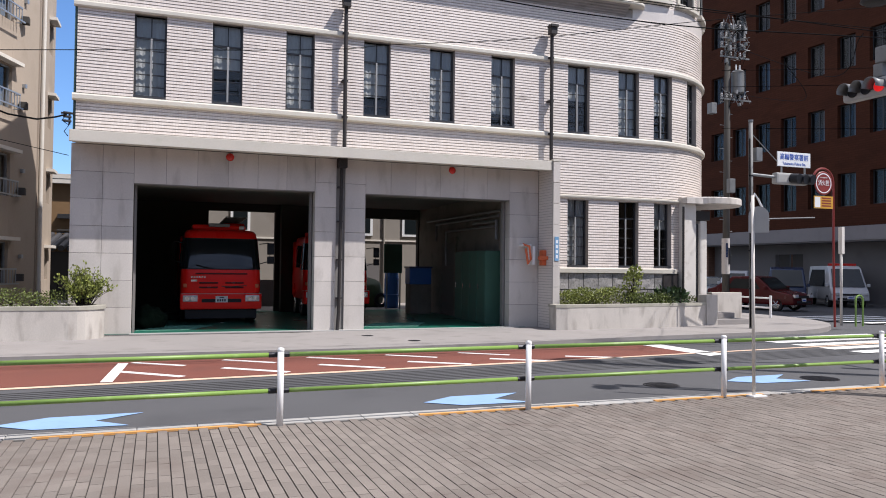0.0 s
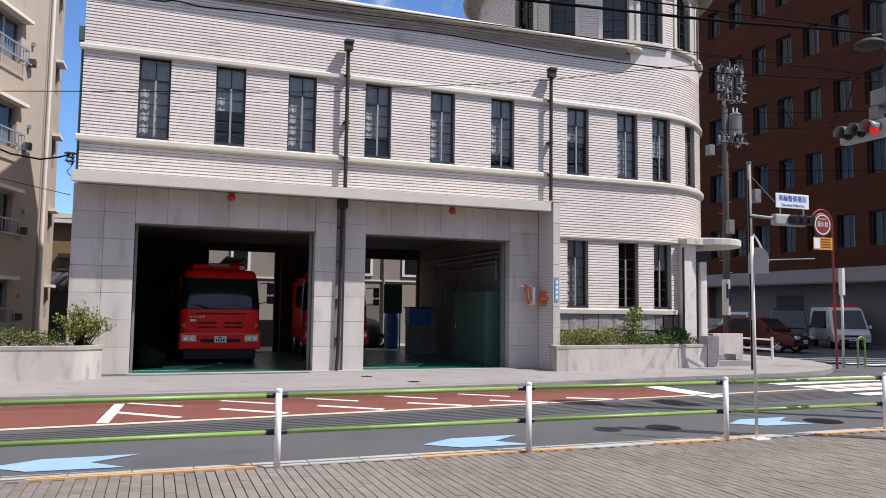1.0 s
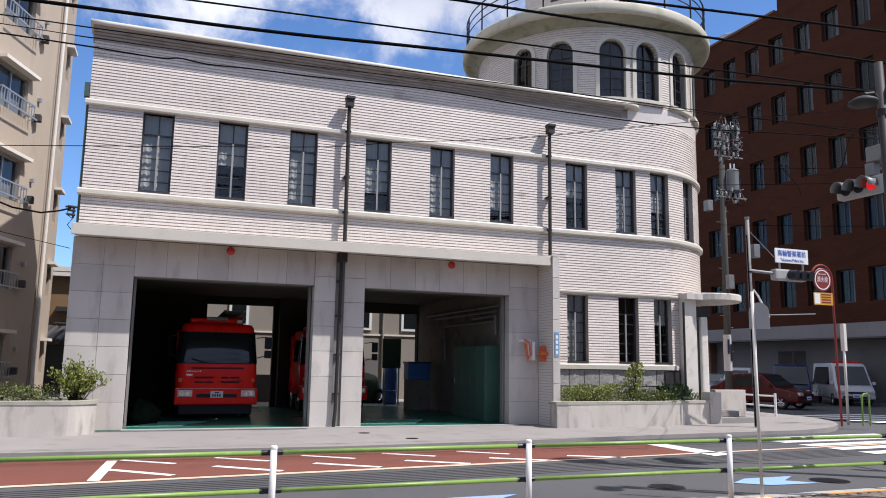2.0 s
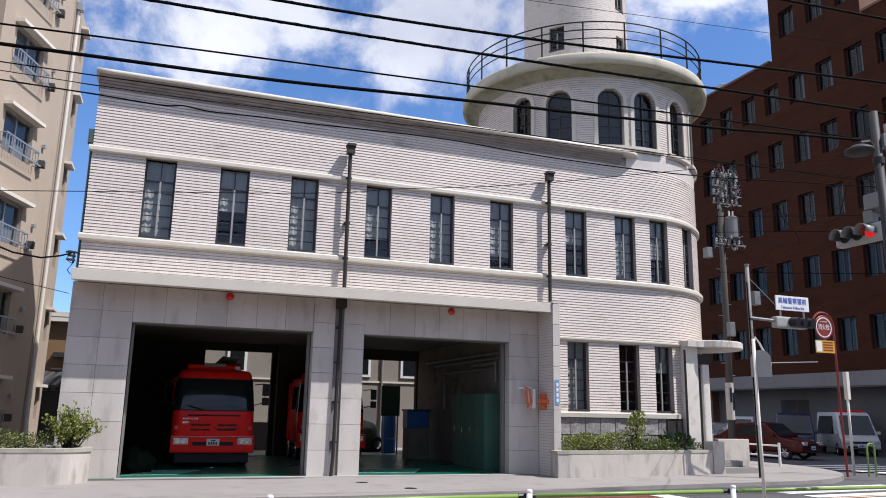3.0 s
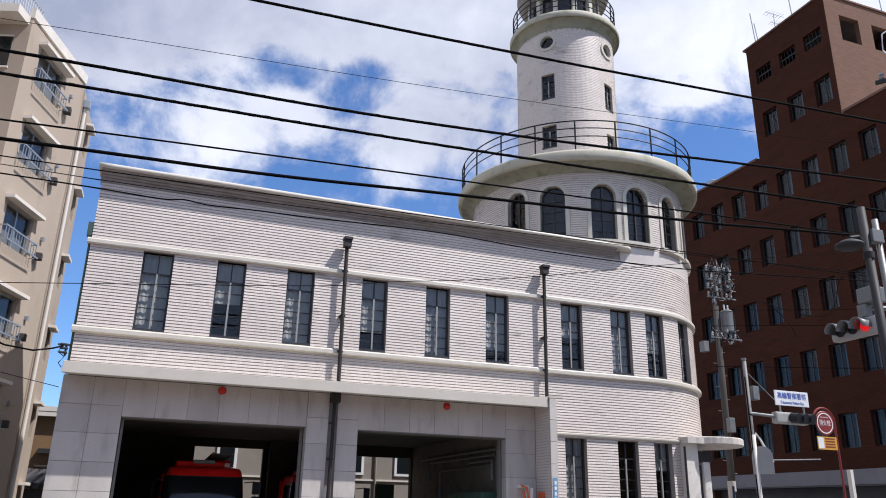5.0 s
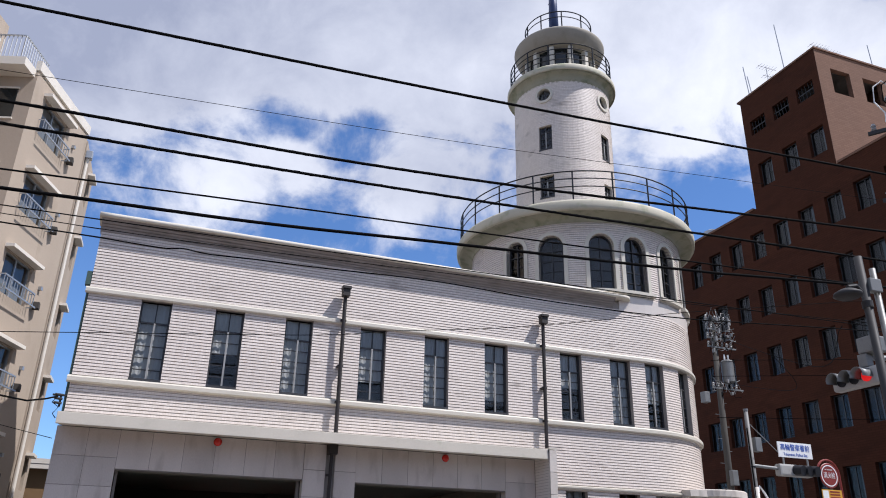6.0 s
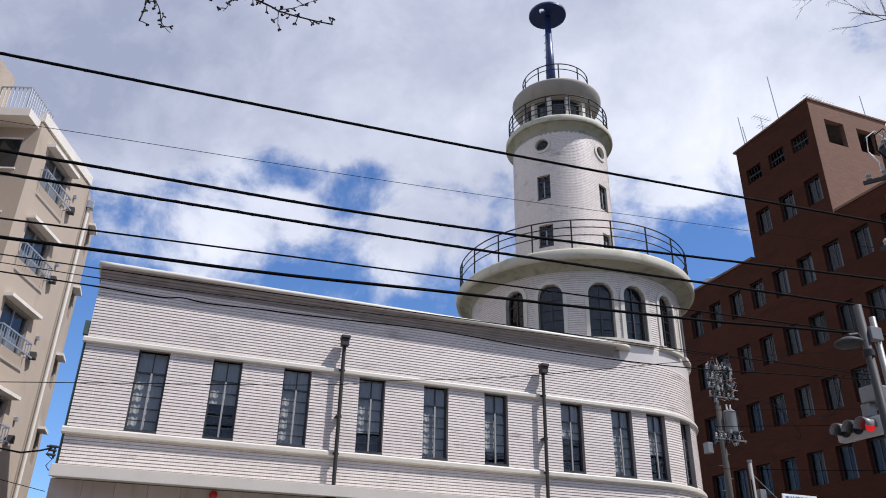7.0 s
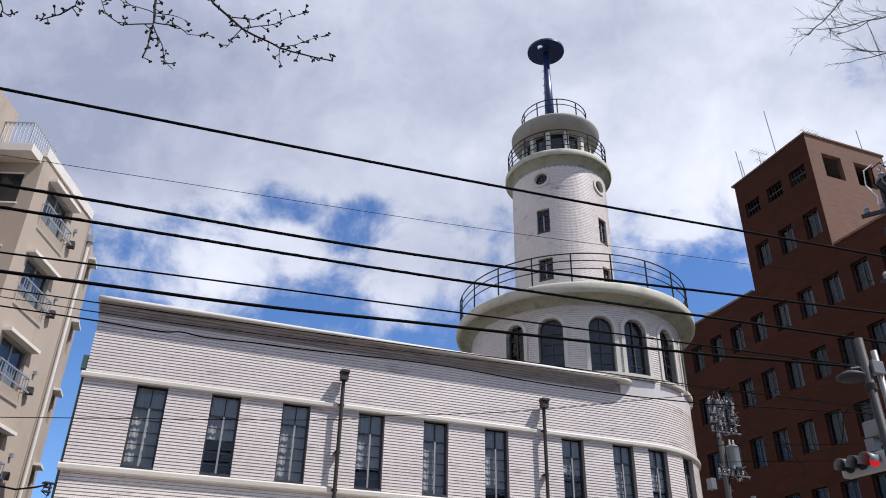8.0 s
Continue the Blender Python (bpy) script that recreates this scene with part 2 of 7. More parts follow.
M_NAVY = mat("navy_paint", (0.018, 0.035, 0.11), 0.35, 0.1, 0.12, 4)
M_ASPH = mat("asphalt", (0.080, 0.080, 0.084), 0.9, 0, 0.16, 0.35, 160, 0.5, (0.062, 0.062, 0.066), (0.55, 0.75))
M_TAR = mat("tar_seam", (0.022, 0.022, 0.023), 0.7, 0, 0.2, 3, 80, 0.2)
M_APRON = mat("apron_concrete", (0.27, 0.25, 0.235), 0.9, 0, 0.14, 0.7, 120, 0.35, (0.19, 0.175, 0.16), (0.55, 0.8))
M_REDR = mat("red_surfacing", (0.165, 0.052, 0.035), 0.9, 0, 0.18, 0.6, 140, 0.5, (0.12, 0.042, 0.03), (0.55, 0.8))
M_WHITE = mat("white_road_paint", (0.74, 0.73, 0.70), 0.8, 0, 0.12, 4, 90, 0.2, (0.42, 0.40, 0.38), (0.62, 0.82))
M_ORANGE = mat("orange_road_paint", (0.62, 0.31, 0.09), 0.8, 0, 0.15, 4, 90, 0.2, (0.33, 0.22, 0.13), (0.56, 0.8))
M_PALE = mat("worn_line_paint", (0.66, 0.47, 0.34), 0.8, 0, 0.15, 4, 90, 0.2)
M_BLUE = mat("blue_road_paint", (0.24, 0.38, 0.62), 0.8, 0, 0.12, 3, 90, 0.25, (0.20, 0.30, 0.45), (0.58, 0.85))
M_KERB = mat("kerb_stone", (0.36, 0.35, 0.33), 0.9, 0, 0.15, 2, 70, 0.3, (0.24, 0.23, 0.22), (0.6, 0.85), obj=0.15)
M_PAVE = mat("paving_brick", (0.20, 0.174, 0.153), 0.92, 0, 0.24, 0.8, 75, 0.6, (0.150, 0.120, 0.104), (0.50, 0.82), island=0.2, obj=0.2, spec=0.2)
M_PAVEJ = mat("paving_sand", (0.05, 0.045, 0.042), 0.95, 0, 0.2, 4, 90, 0.3)
M_GREENR = mat("green_rail_paint", (0.19, 0.31, 0.065), 0.42, 0.0, 0.14, 3, 40, 0.03, (0.30, 0.40, 0.16), (0.55, 0.85))
M_POST = mat("white_post_paint", (0.78, 0.78, 0.77), 0.4, 0, 0.06, 4, 40, 0.05, (0.45, 0.43, 0.4), (0.7, 0.9))
M_BLACK = mat("black_rubber", (0.015, 0.015, 0.016), 0.75, 0, 0.15)
M_TRUCK = mat("fire_red_paint", (0.95, 0.018, 0.011), 0.3, 0.0, 0.05, 2, 40, 0.0, spec=0.2)
M_CHROME = mat("bright_metal", (0.62, 0.62, 0.62), 0.25, 0.9, 0.08)
M_LAMP = mat("lamp_lens", (0.65, 0.66, 0.66), 0.15, 0.3, 0.1)
M_DGLASS = mat("dark_vehicle_glass", (0.012, 0.016, 0.018), 0.06, 0, 0.05, bump=0)
M_FLOOR = mat("green_floor_paint", (0.012, 0.13, 0.088), 0.3, 0, 0.2, 0.9, 40, 0.05, (0.015, 0.05, 0.04), (0.5, 0.8), spec=0.3)
# Base colours darkened so that the garage looks dim inside
M_INNER = mat("dimmed_garage_plaster", (0.06, 0.058, 0.052), 0.85, 0, 0.14, 0.9, 40, 0.1, (0.045, 0.045, 0.04), (0.6, 0.85), spec=0.15)
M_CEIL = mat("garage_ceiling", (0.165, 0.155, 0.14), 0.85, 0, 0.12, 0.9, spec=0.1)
M_REAR = mat("rear_plaster", (0.27, 0.245, 0.215), 0.85, 0, 0.12, 0.6, 40, 0.15, (0.21, 0.185, 0.155), (0.55, 0.85), spec=0.2)
# One brick in two tones: darkened for shaded faces, lightened for the sunlit end
M_BRICK = mat("shaded_brick", (0.064, 0.0236, 0.0134), 0.85, 0, 0.24, 0.22, 30, 0.3, (0.045, 0.018, 0.011), (0.5, 0.8), stretch=(1, 1, 2.5), spec=0.08)
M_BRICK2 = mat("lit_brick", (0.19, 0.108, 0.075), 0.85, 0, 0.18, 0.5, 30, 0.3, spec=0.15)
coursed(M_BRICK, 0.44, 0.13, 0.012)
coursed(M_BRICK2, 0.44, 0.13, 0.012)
# Wall tone lowered to carry the shade below the fascia
M_LOWER = mat("shade_toned_wall", (0.16, 0.152, 0.15), 0.85, 0, 0.12, 0.4, 30, 0.1, (0.12, 0.113, 0.11), (0.55, 0.85), spec=0.1)
M_CURT = mat("pale_curtain", (0.19, 0.205, 0.22), 0.9, 0, 0.15, 2, 20, 0.1, stretch=(6, 6, 0.4))
M_APT = mat("beige_spray_coat", (0.40, 0.335, 0.27), 0.9, 0, 0.12, 0.5, 35, 0.5, (0.32, 0.265, 0.205), (0.58, 0.85), stretch=(1, 1, 0.45), spec=0.1)
M_APTW = mat("cream_hood", (0.66, 0.62, 0.55), 0.7, 0, 0.1)
M_ALU = mat("grey_aluminium", (0.38, 0.40, 0.42), 0.4, 0.6, 0.08)
M_GALV = mat("galvanised_steel", (0.20, 0.205, 0.205), 0.5, 0.3, 0.2, 3, 50, 0.05, (0.11, 0.11, 0.11), (0.6, 0.85))
M_POLEC = mat("pole_concrete", (0.085, 0.08, 0.073), 0.85, 0, 0.12, 1.2, 60, 0.15, (0.07, 0.066, 0.06), (0.6, 0.85), spec=0.1)
M_CABLE = mat("cable_sheath", (0.005, 0.005, 0.0055), 0.85, 0, 0.1, bump=0, spec=0.06)
M_SIGNR = mat("sign_red", (0.20, 0.022, 0.016), 0.45, 0, 0.1)
M_SIGNW = mat("sign_white", (0.75, 0.76, 0.76), 0.4, 0, 0.05)
M_SIGNB = mat("sign_blue", (0.03, 0.09, 0.42), 0.4, 0, 0.05)
M_SIGNY = mat("sign_yellow", (0.58, 0.31, 0.03), 0.45, 0, 0.08)
M_BPLATE = mat("plate_blue", (0.16, 0.33, 0.52), 0.45, 0, 0.12)
M_RLAMP = mat("red_lamp_glass", (0.50, 0.02, 0.012), 0.2, 0, 0.05)
M_ORNG = mat("orange_equipment", (0.62, 0.14, 0.05), 0.5, 0, 0.1)
M_LEAF = mat("shrub_leaf", (0.115, 0.145, 0.03), 0.55, 0, 0.2, 3, 20, 0.1, island=0.9)
M_LEAFY = mat("young_leaf", (0.20, 0.23, 0.045), 0.55, 0, 0.2, 3, 20, 0.1, island=0.7)
M_LEAFD = mat("dark_leaf", (0.05, 0.085, 0.028), 0.5, 0, 0.2, 3, 20, 0.1, island=0.8)
M_TWIG = mat("bark_twig", (0.026, 0.02, 0.018), 0.9, 0, 0.2, 6, 60, 0.4)
M_SOIL = mat("soil", (0.09, 0.065, 0.045), 0.95, 0, 0.25, 5, 40, 0.6)
M_VANW = mat("white_car_paint", (0.55, 0.55, 0.56), 0.25, 0, 0.04, bump=0)
M_CARR = mat("dark_red_car_paint", (0.075, 0.004, 0.006), 0.25, 0.0, 0.05, bump=0, spec=0.35)
M_CARB = mat("navy_car_paint", (0.022, 0.035, 0.075), 0.25, 0.1, 0.05, bump=0)
M_CARS = mat("silver_car_paint", (0.32, 0.34, 0.36), 0.25, 0.5, 0.05, bump=0)
M_BLUEP = mat("blue_plastic", (0.03, 0.12, 0.38), 0.45, 0, 0.1)
M_GNET = mat("green_panel", (0.05, 0.125, 0.09), 0.6, 0, 0.15, 2)
M_OCHRE = mat("ochre_wall", (0.22, 0.14, 0.075), 0.9, 0, 0.12, spec=0.1)
M_RTILE = mat("grey_roof_tile", (0.06, 0.06, 0.065), 0.5, 0, 0.15)
M_REDON = glow_mat("signal_red_lit", (0.62, 0.012, 0.012), 0.7)
M_PAINTW = mat("pale_wall_paint", (0.66, 0.62, 0.56), 0.7, 0, 0.12, 1.6, 40, 0.1, (0.42, 0.38, 0.32), (0.6, 0.85))
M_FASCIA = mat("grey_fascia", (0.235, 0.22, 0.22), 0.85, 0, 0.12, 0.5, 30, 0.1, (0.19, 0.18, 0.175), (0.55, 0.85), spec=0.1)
M_NETC = mat("green_net_cord", (0.10, 0.26, 0.19), 0.8, 0, 0.2, 5, 50, 0.2)
M_NETD = mat("dark_hose_net", (0.010, 0.018, 0.010), 0.9, 0, 0.3, 6, 50, 0.5, spec=0.1)
# Wall tile darkened to hold the shade under the cornice lip
M_COVE = mat("shaded_cove_tile", (0.25, 0.222, 0.205), 0.7, 0, 0.2, 1.1, 30, 0.15, (0.17, 0.15, 0.135), (0.5, 0.75), stretch=(1, 1, 3))
# Lighter copy of the garage plaster for its brighter-looking side
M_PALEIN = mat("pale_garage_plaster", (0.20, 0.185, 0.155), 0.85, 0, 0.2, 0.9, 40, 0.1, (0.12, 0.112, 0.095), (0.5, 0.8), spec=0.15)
M_POLEP = mat("dull_pole_paint", (0.15, 0.15, 0.148), 0.6, 0.1, 0.18, 2.2, 40, 0.08, (0.08, 0.08, 0.078), (0.5, 0.8), stretch=(1, 1, 0.3))
M_SIGNG = mat("bare_sign_back", (0.36, 0.355, 0.34), 0.6, 0.1, 0.12)
M_POLED = mat("dark_grey_steel", (0.05, 0.05, 0.052), 0.6, 0.2, 0.15, 2, 40, 0.05, spec=0.15)


# ---- building helpers ----
def thing(name, label, category, group="", kind="", at=(0, 0, 0)):
    ob = new(name)
    ob.empty_display_size = 0.2
    ob.location = at
    return tagged(ob, label, category, group, kind)


def part(name, bm, material, parent=None, label="", smooth=False, kind=""):
    """Links a bmesh as one mesh object under a thing or a part; its numbers are in the world's metres."""
    me = bpy.data.meshes.new(name)
    bm.to_mesh(me)
    bm.free()
    me.materials.append(material)
    if smooth:
        for p in me.polygons:
            p.use_smooth = True
    ob = new(name, me)
    if parent is not None:
        ob.parent = parent
        top, off = parent, Vector((0, 0, 0))
        while top is not None:
            off += top.location
            top = top.parent
        ob.location = -off
    return tagged(ob, label, "", "", kind)


def solo(name, bm, material, label, category, kind="", group="", smooth=False):
    return tagged(part(name, bm, material, None, "", smooth), label, category, group, kind)


def box(bm, x0, x1, y0, y1, z0, z1, bev=0.0):
    r = bmesh.ops.create_cube(bm, size=1.0, matrix=Matrix.Translation(((x0 + x1) / 2, (y0 + y1) / 2, (z0 + z1) / 2)) @ Matrix.Diagonal((x1 - x0, y1 - y0, z1 - z0, 1)))
    if bev:
        es = {e for v in r["verts"] for e in v.link_edges}
        bmesh.ops.bevel(bm, geom=list(es), offset=bev, segments=2, affect="EDGES", profile=0.6)
    return bm


def boxes(*dims, bev=0.0):
    bm = bmesh.new()
    for d in dims:
        box(bm, *d, bev=bev)
    return bm


def rod(bm, p, q, r, n=8, r2=None):
    p, q = Vector(p), Vector(q)
    d = q - p
    m = Matrix.Translation((p + q) / 2) @ d.to_track_quat("Z", "Y").to_matrix().to_4x4()
    bmesh.ops.create_cone(bm, cap_ends=True, segments=n, radius1=r, radius2=r if r2 is None else r2, depth=d.length, matrix=m)
    return bm


def rods(*segs, n=8):
    bm = bmesh.new()
    for p, q, r in segs:
        rod(bm, p, q, r, n)
    return bm


def tube(bm, pts, r, n=8, closed=False):
    """A round bar along points."""
    pts = [Vector(p) for p in pts]
    rings, k = [], len(pts)
    for i, p in enumerate(pts):
        a = pts[(i - 1) % k] if closed or i else p
        b = pts[(i + 1) % k] if closed or i < k - 1 else p
        d = (b - a).normalized()
        side = d.cross(Vector((0, 0, 1)))
        side = side.normalized() if side.length > 1e-3 else Vector((1, 0, 0))
        up = side.cross(d)
        rr = r[i] if isinstance(r, (list, tuple)) else r
        rings.append([bm.verts.new(p + side * rr * math.cos(t) + up * rr * math.sin(t)) for t in [2 * math.pi * j / n for j in range(n)]])
    for i in range(k if closed else k - 1):
        a, b = rings[i], rings[(i + 1) % k]
        for j in range(n):
            bm.faces.new((a[j], a[(j + 1) % n], b[(j + 1) % n], b[j]))
    if not closed:
        bm.faces.new(rings[0][::-1])
        bm.faces.new(rings[-1])
    return bm


def lathe(bm, prof, cx, cy, n=64, close=False):
    """Spins (radius, z) round an upright axis."""
    rings = [[bm.verts.new((cx + r * math.sin(2 * math.pi * i / n), cy - r * math.cos(2 * math.pi * i / n), z)) for i in range(n)] for r, z in prof]
    for a, b in zip(rings, rings[1:] + ([rings[0]] if close else [])):
        for i in range(n):
            bm.faces.new((a[i], a[(i + 1) % n], b[(i + 1) % n], b[i]))
    if not close:
        bm.faces.new(rings[0][::-1])
        bm.faces.new(rings[-1])
    bmesh.ops.recalc_face_normals(bm, faces=bm.faces)
    return bm


def prism(bm, poly, z0, z1):
    a = [bm.verts.new((x, y, z0)) for x, y in poly]
    b = [bm.verts.new((x, y, z1)) for x, y in poly]
    k = len(poly)
    bm.faces.new(a[::-1])
    bm.faces.new(b)
    for i in range(k):
        bm.faces.new((a[i], a[(i + 1) % k], b[(i + 1) % k], b[i]))
    bmesh.ops.recalc_face_normals(bm, faces=bm.faces)
    return bm


def extrude_x(bm, prof, x0, x1):
    """Pulls a closed (y, z) outline along x."""
    a = [bm.verts.new((x0, y, z)) for y, z in prof]
    b = [bm.verts.new((x1, y, z)) for y, z in prof]
    k = len(prof)
    bm.faces.new(a)
    bm.faces.new(b[::-1])
    for i in range(k):
        bm.faces.new((a[i], b[i], b[(i + 1) % k], a[(i + 1) % k]))
    bmesh.ops.recalc_face_normals(bm, faces=bm.faces)
    return bm


def sweep(bm, prof, mapf, us):
    """Pulls a closed (depth, z) outline along a wall line; depth counts inwards."""
    rings = []
    for u in us:
        rings.append([bm.verts.new((*mapf(u, d), z)) for d, z in prof])
    k = len(prof)
    for a, b in zip(rings, rings[1:]):
        for i in range(k):
            bm.faces.new((a[i], b[i], b[(i + 1) % k], a[(i + 1) % k]))
    bm.faces.new(rings[0])
    bm.faces.new(rings[-1][::-1])
    bmesh.ops.recalc_face_normals(bm, faces=bm.faces)
    return bm


def moved(ob, m):
    ob.matrix_basis = m
    return ob


# ---- ground, road and pavements ----
solo("ground", boxes((-900, 900, -900, 900, -0.6, -0.09)), M_ASPH, "grey asphalt ground reaching the horizon", "ground", "structure")
solo("road", boxes((-60, 90, -11.08, -3.0, -0.3, -0.04)), M_ASPH, "worn grey asphalt road with tar seams", "road", "structure")

# far pavement: concrete apron before the station, rounded at the street corner
edge = [(-60, -4.3), (-4.3, -4.3), (2, -4.42), (6, -4.1), (10, -3.5), (14, -3.1)]
edge += [(14 + 6.5 * math.sin(a), 3.4 - 6.5 * math.cos(a)) for a in [radians(8 + 82 * i / 10) for i in range(11)]]
bm = prism(bmesh.new(), edge + [(20.5, 60), (-60, 60)], -0.3, 0.05)
apron = solo("pavement_far", bm, M_APRON, "light concrete forecourt in front of the fire station", "pavement", "structure")
bm = bmesh.new()
for x, y in ((3.2, -1.7), (3.9, -3.2)):
    lathe(bm, [(0.14, 0.051), (0.14, 0.056), (0.02, 0.057)], x, y, 16)
part("drain_cover", bm, M_IRON, apron)
part("drain_grating", boxes(*[(-2.9 + i * 0.05, -2.87 + i * 0.05, -0.42, -0.26, 0.05, 0.056) for i in range(100)]), M_IRON, apron, "dark slotted drain before the doorway")
part("threshold", boxes((-2.2, 8.0, -0.25, -0.02, 0.03, 0.075)), M_KERB, apron)


def ground_poly(bm, pts, z):
    vs = [bm.verts.new((x, y, z)) for x, y in pts]
    f = bm.faces.new(vs)
    if f.normal.z < 0 or f.calc_area() and (f.normal_update() or f.normal.z < 0):
        f.normal_flip()
    return bm


def stroke(bm, a, b, w, z):
    a, b = Vector(a), Vector(b)
    d = (b - a).normalized()
    n = Vector((-d.y, d.x)) * w / 2
    return ground_poly(bm, [a + n, b + n, b - n, a - n], z)


def marking(name, bm, m, label):
    geo = bmesh.ops.extrude_face_region(bm, geom=bm.faces[:])
    for v in geo["geom"]:
        if isinstance(v, bmesh.types.BMVert):
            v.co.z += 0.003
    bmesh.ops.recalc_face_normals(bm, faces=bm.faces)
    return solo(name, bm, m, label, "road marking", "structure")


marking("red_lane", ground_poly(bmesh.new(), [(-60, -5.3), (-60, -11.0 + 1.6), (-3.65, -7.55), (0.3, -7.18), (4.76, -6.83), (9.0, -6.5), (9.2, -4.3), (6, -4.35), (2, -4.62), (-4.3, -4.55), (-60, -4.55)], -0.038), M_REDR, "brick-red road surfacing with white hatching")
marking("lane_line", stroke(stroke(bmesh.new(), (-60, -12.9), (4.76, -6.92), 0.16, -0.034), (4.76, -6.92), (60, -0.9), 0.12, -0.034), M_PALE, "worn pale orange line along the lane")
bm = bmesh.new()
for i in range(5):
    x = -2.0 + 1.56 * i
    stroke(bm, (x, -5.05), (x + 0.85, -5.72), 0.13, -0.034)
for i in range(6):
    x = -2.2 + 1.66 * i
    stroke(bm, (x, -6.2), (x + 0.98, -7.1 + 0.07 * i), 0.15, -0.034)
stroke(bm, (-2.3, -7.4), (-2.15, -5.1), 0.17, -0.0335)
marking("hatch_marking", bm, M_WHITE, "worn white hatch strokes on red surfacing")
marking("stop_line", ground_poly(bmesh.new(), [(9.0, -4.2), (9.5, -4.1), (9.6, -6.75), (9.05, -6.95)], -0.034), M_WHITE, "wide white stop line at the junction")
bm = bmesh.new()
for k in range(7):
    dy = -0.12 - 0.16 * k
    stroke(bm, (-60, -14.0 + dy), (4.76, -7.15 + dy), 0.035, -0.0385)
    stroke(bm, (4.76, -7.15 + dy), (60, -1.9 + dy), 0.03, -0.0385)
marking("tar_seam", bm, M_TAR, "dark parallel tar seams in the asphalt")
for x, y in ((-3.25, -10.42), (1.63, -10.4), (6.85, -9.98)):
    bm = ground_poly(bmesh.new(), [(x, y), (x + 0.5, y + 0.33), (x + 1.5, y + 0.36), (x + 1.0, y + 0.0), (x + 1.36, y - 0.36), (x + 0.42, y - 0.33)], -0.034)
    tagged(marking("arrow_marking", bm, M_BLUE, "pale blue arrowhead painted along the road edge"), group="blue cycle arrows")
for j in range(6):
    bm = stroke(bmesh.new(), (12.6 + 0.05 * j, -4.1 - 0.78 * j), (17.4 + 0.05 * j, -3.7 - 0.78 * j), 0.4, -0.034)
    tagged(marking("crossing_stripe", bm, M_WHITE, "white painted stripe of a pedestrian crossing"), group="near crossing stripes")
for j in range(7):
    bm = stroke(bmesh.new(), (20.9 + 0.15 * j, 3.2 - 0.8 * j), (25.5 + 0.1 * j, 3.6 - 0.8 * j), 0.42, -0.034)
    tagged(marking("crossing_stripe", bm, M_WHITE, "white painted stripe of a pedestrian crossing"), group="side street crossing stripes")
for x, y, r in ((8.6, -10.15, 0.3), (5.6, -10.0, 0.27)):
    bm = lathe(bmesh.new(), [(r, -0.039), (r, -0.033), (r * 0.9, -0.033), (r * 0.9, -0.036), (r * 0.84, -0.036), (r * 0.84, -0.032), (0.02, -0.031)], x, y, 24)
    for k in range(-3, 4):
        box(bm, x - r * 0.6, x + r * 0.6, y + k * r * 0.2 - 0.012, y + k * r * 0.2 + 0.012, -0.033, -0.028)
    solo("manhole_cover", bm, M_IRON, "round dark iron manhole cover in the road", "manhole cover", "structure")

# near pavement: a bed of joint sand, kerb stones and a painted kerb line
near = solo("pavement_near", boxes((-60, 90, -60, -11.34, -0.3, -0.012)), M_PAVEJ, "greyish brown brick paving in straight rows", "pavement", "structure")
kerb = solo("kerb", boxes((-60, -6, -11.33, -11.08, -0.3, -0.004), (13, 90, -11.33, -11.08, -0.3, -0.004)), M_KERB, "grey kerb stones with worn orange paint", "kerb", "structure")
for i in range(32):
    x = -6 + i * 0.6
    part("kerb_stone", box(bmesh.new(), x + 0.003, x + 0.597, -11.33, -11.08, -0.3, 0.0, 0.012), M_KERB, kerb)
for x0, x1 in ((-2.75, -0.55), (1.25, 3.35), (4.5, 6.3), (7.2, 9.6)):
    part("kerb_paint", boxes((x0, x1, -11.365, -11.30, -0.02, 0.008)), M_ORANGE, kerb, "worn orange paint on the kerb edge")


# ---- the fire station ----
R = 3.88
XC = 12.64
ARC = R * math.pi / 2


def front(u, d=0.0):
    """Street front: straight along x, round the corner, then back along the side street; d metres inwards."""
    if u <= XC:
        return u, d
    if u <= XC + ARC:
        a = (u - XC) / R
        return XC + (R - d) * math.sin(a), R - (R - d) * math.cos(a)
    return XC + R - d, R + (u - XC - ARC)


def ring(cx, cy, r):
    return lambda u, d=0.0: (cx + (r - d) * math.sin(u / r), cy - (r - d) * math.cos(u / r))


def line_us(u0, u1, a0=XC, a1=XC + ARC, step=0.26):
    us = [u0]
    lo, hi = max(u0, a0), min(u1, a1)
    if hi > lo:
        n = max(1, int((hi - lo) / step))
        us += [lo + (hi - lo) * i / n for i in range(n + 1)]
    us.append(u1)
    out = []
    for u in us:
        if not out or u - out[-1] > 1e-5:
            out.append(u)
    return out


def hole_half(h, z):
    uc, hw, zb, zt, arch = h
    if not zb < z < zt:
        return 0.0
    if arch == "round":
        r = (zt - zb) / 2
        return math.sqrt(max(0.0, r * r - (z - zb - r) ** 2))
    if arch and z > zt - hw:
        return math.sqrt(max(0.0, hw * hw - (z - zt + hw) ** 2))
    return hw


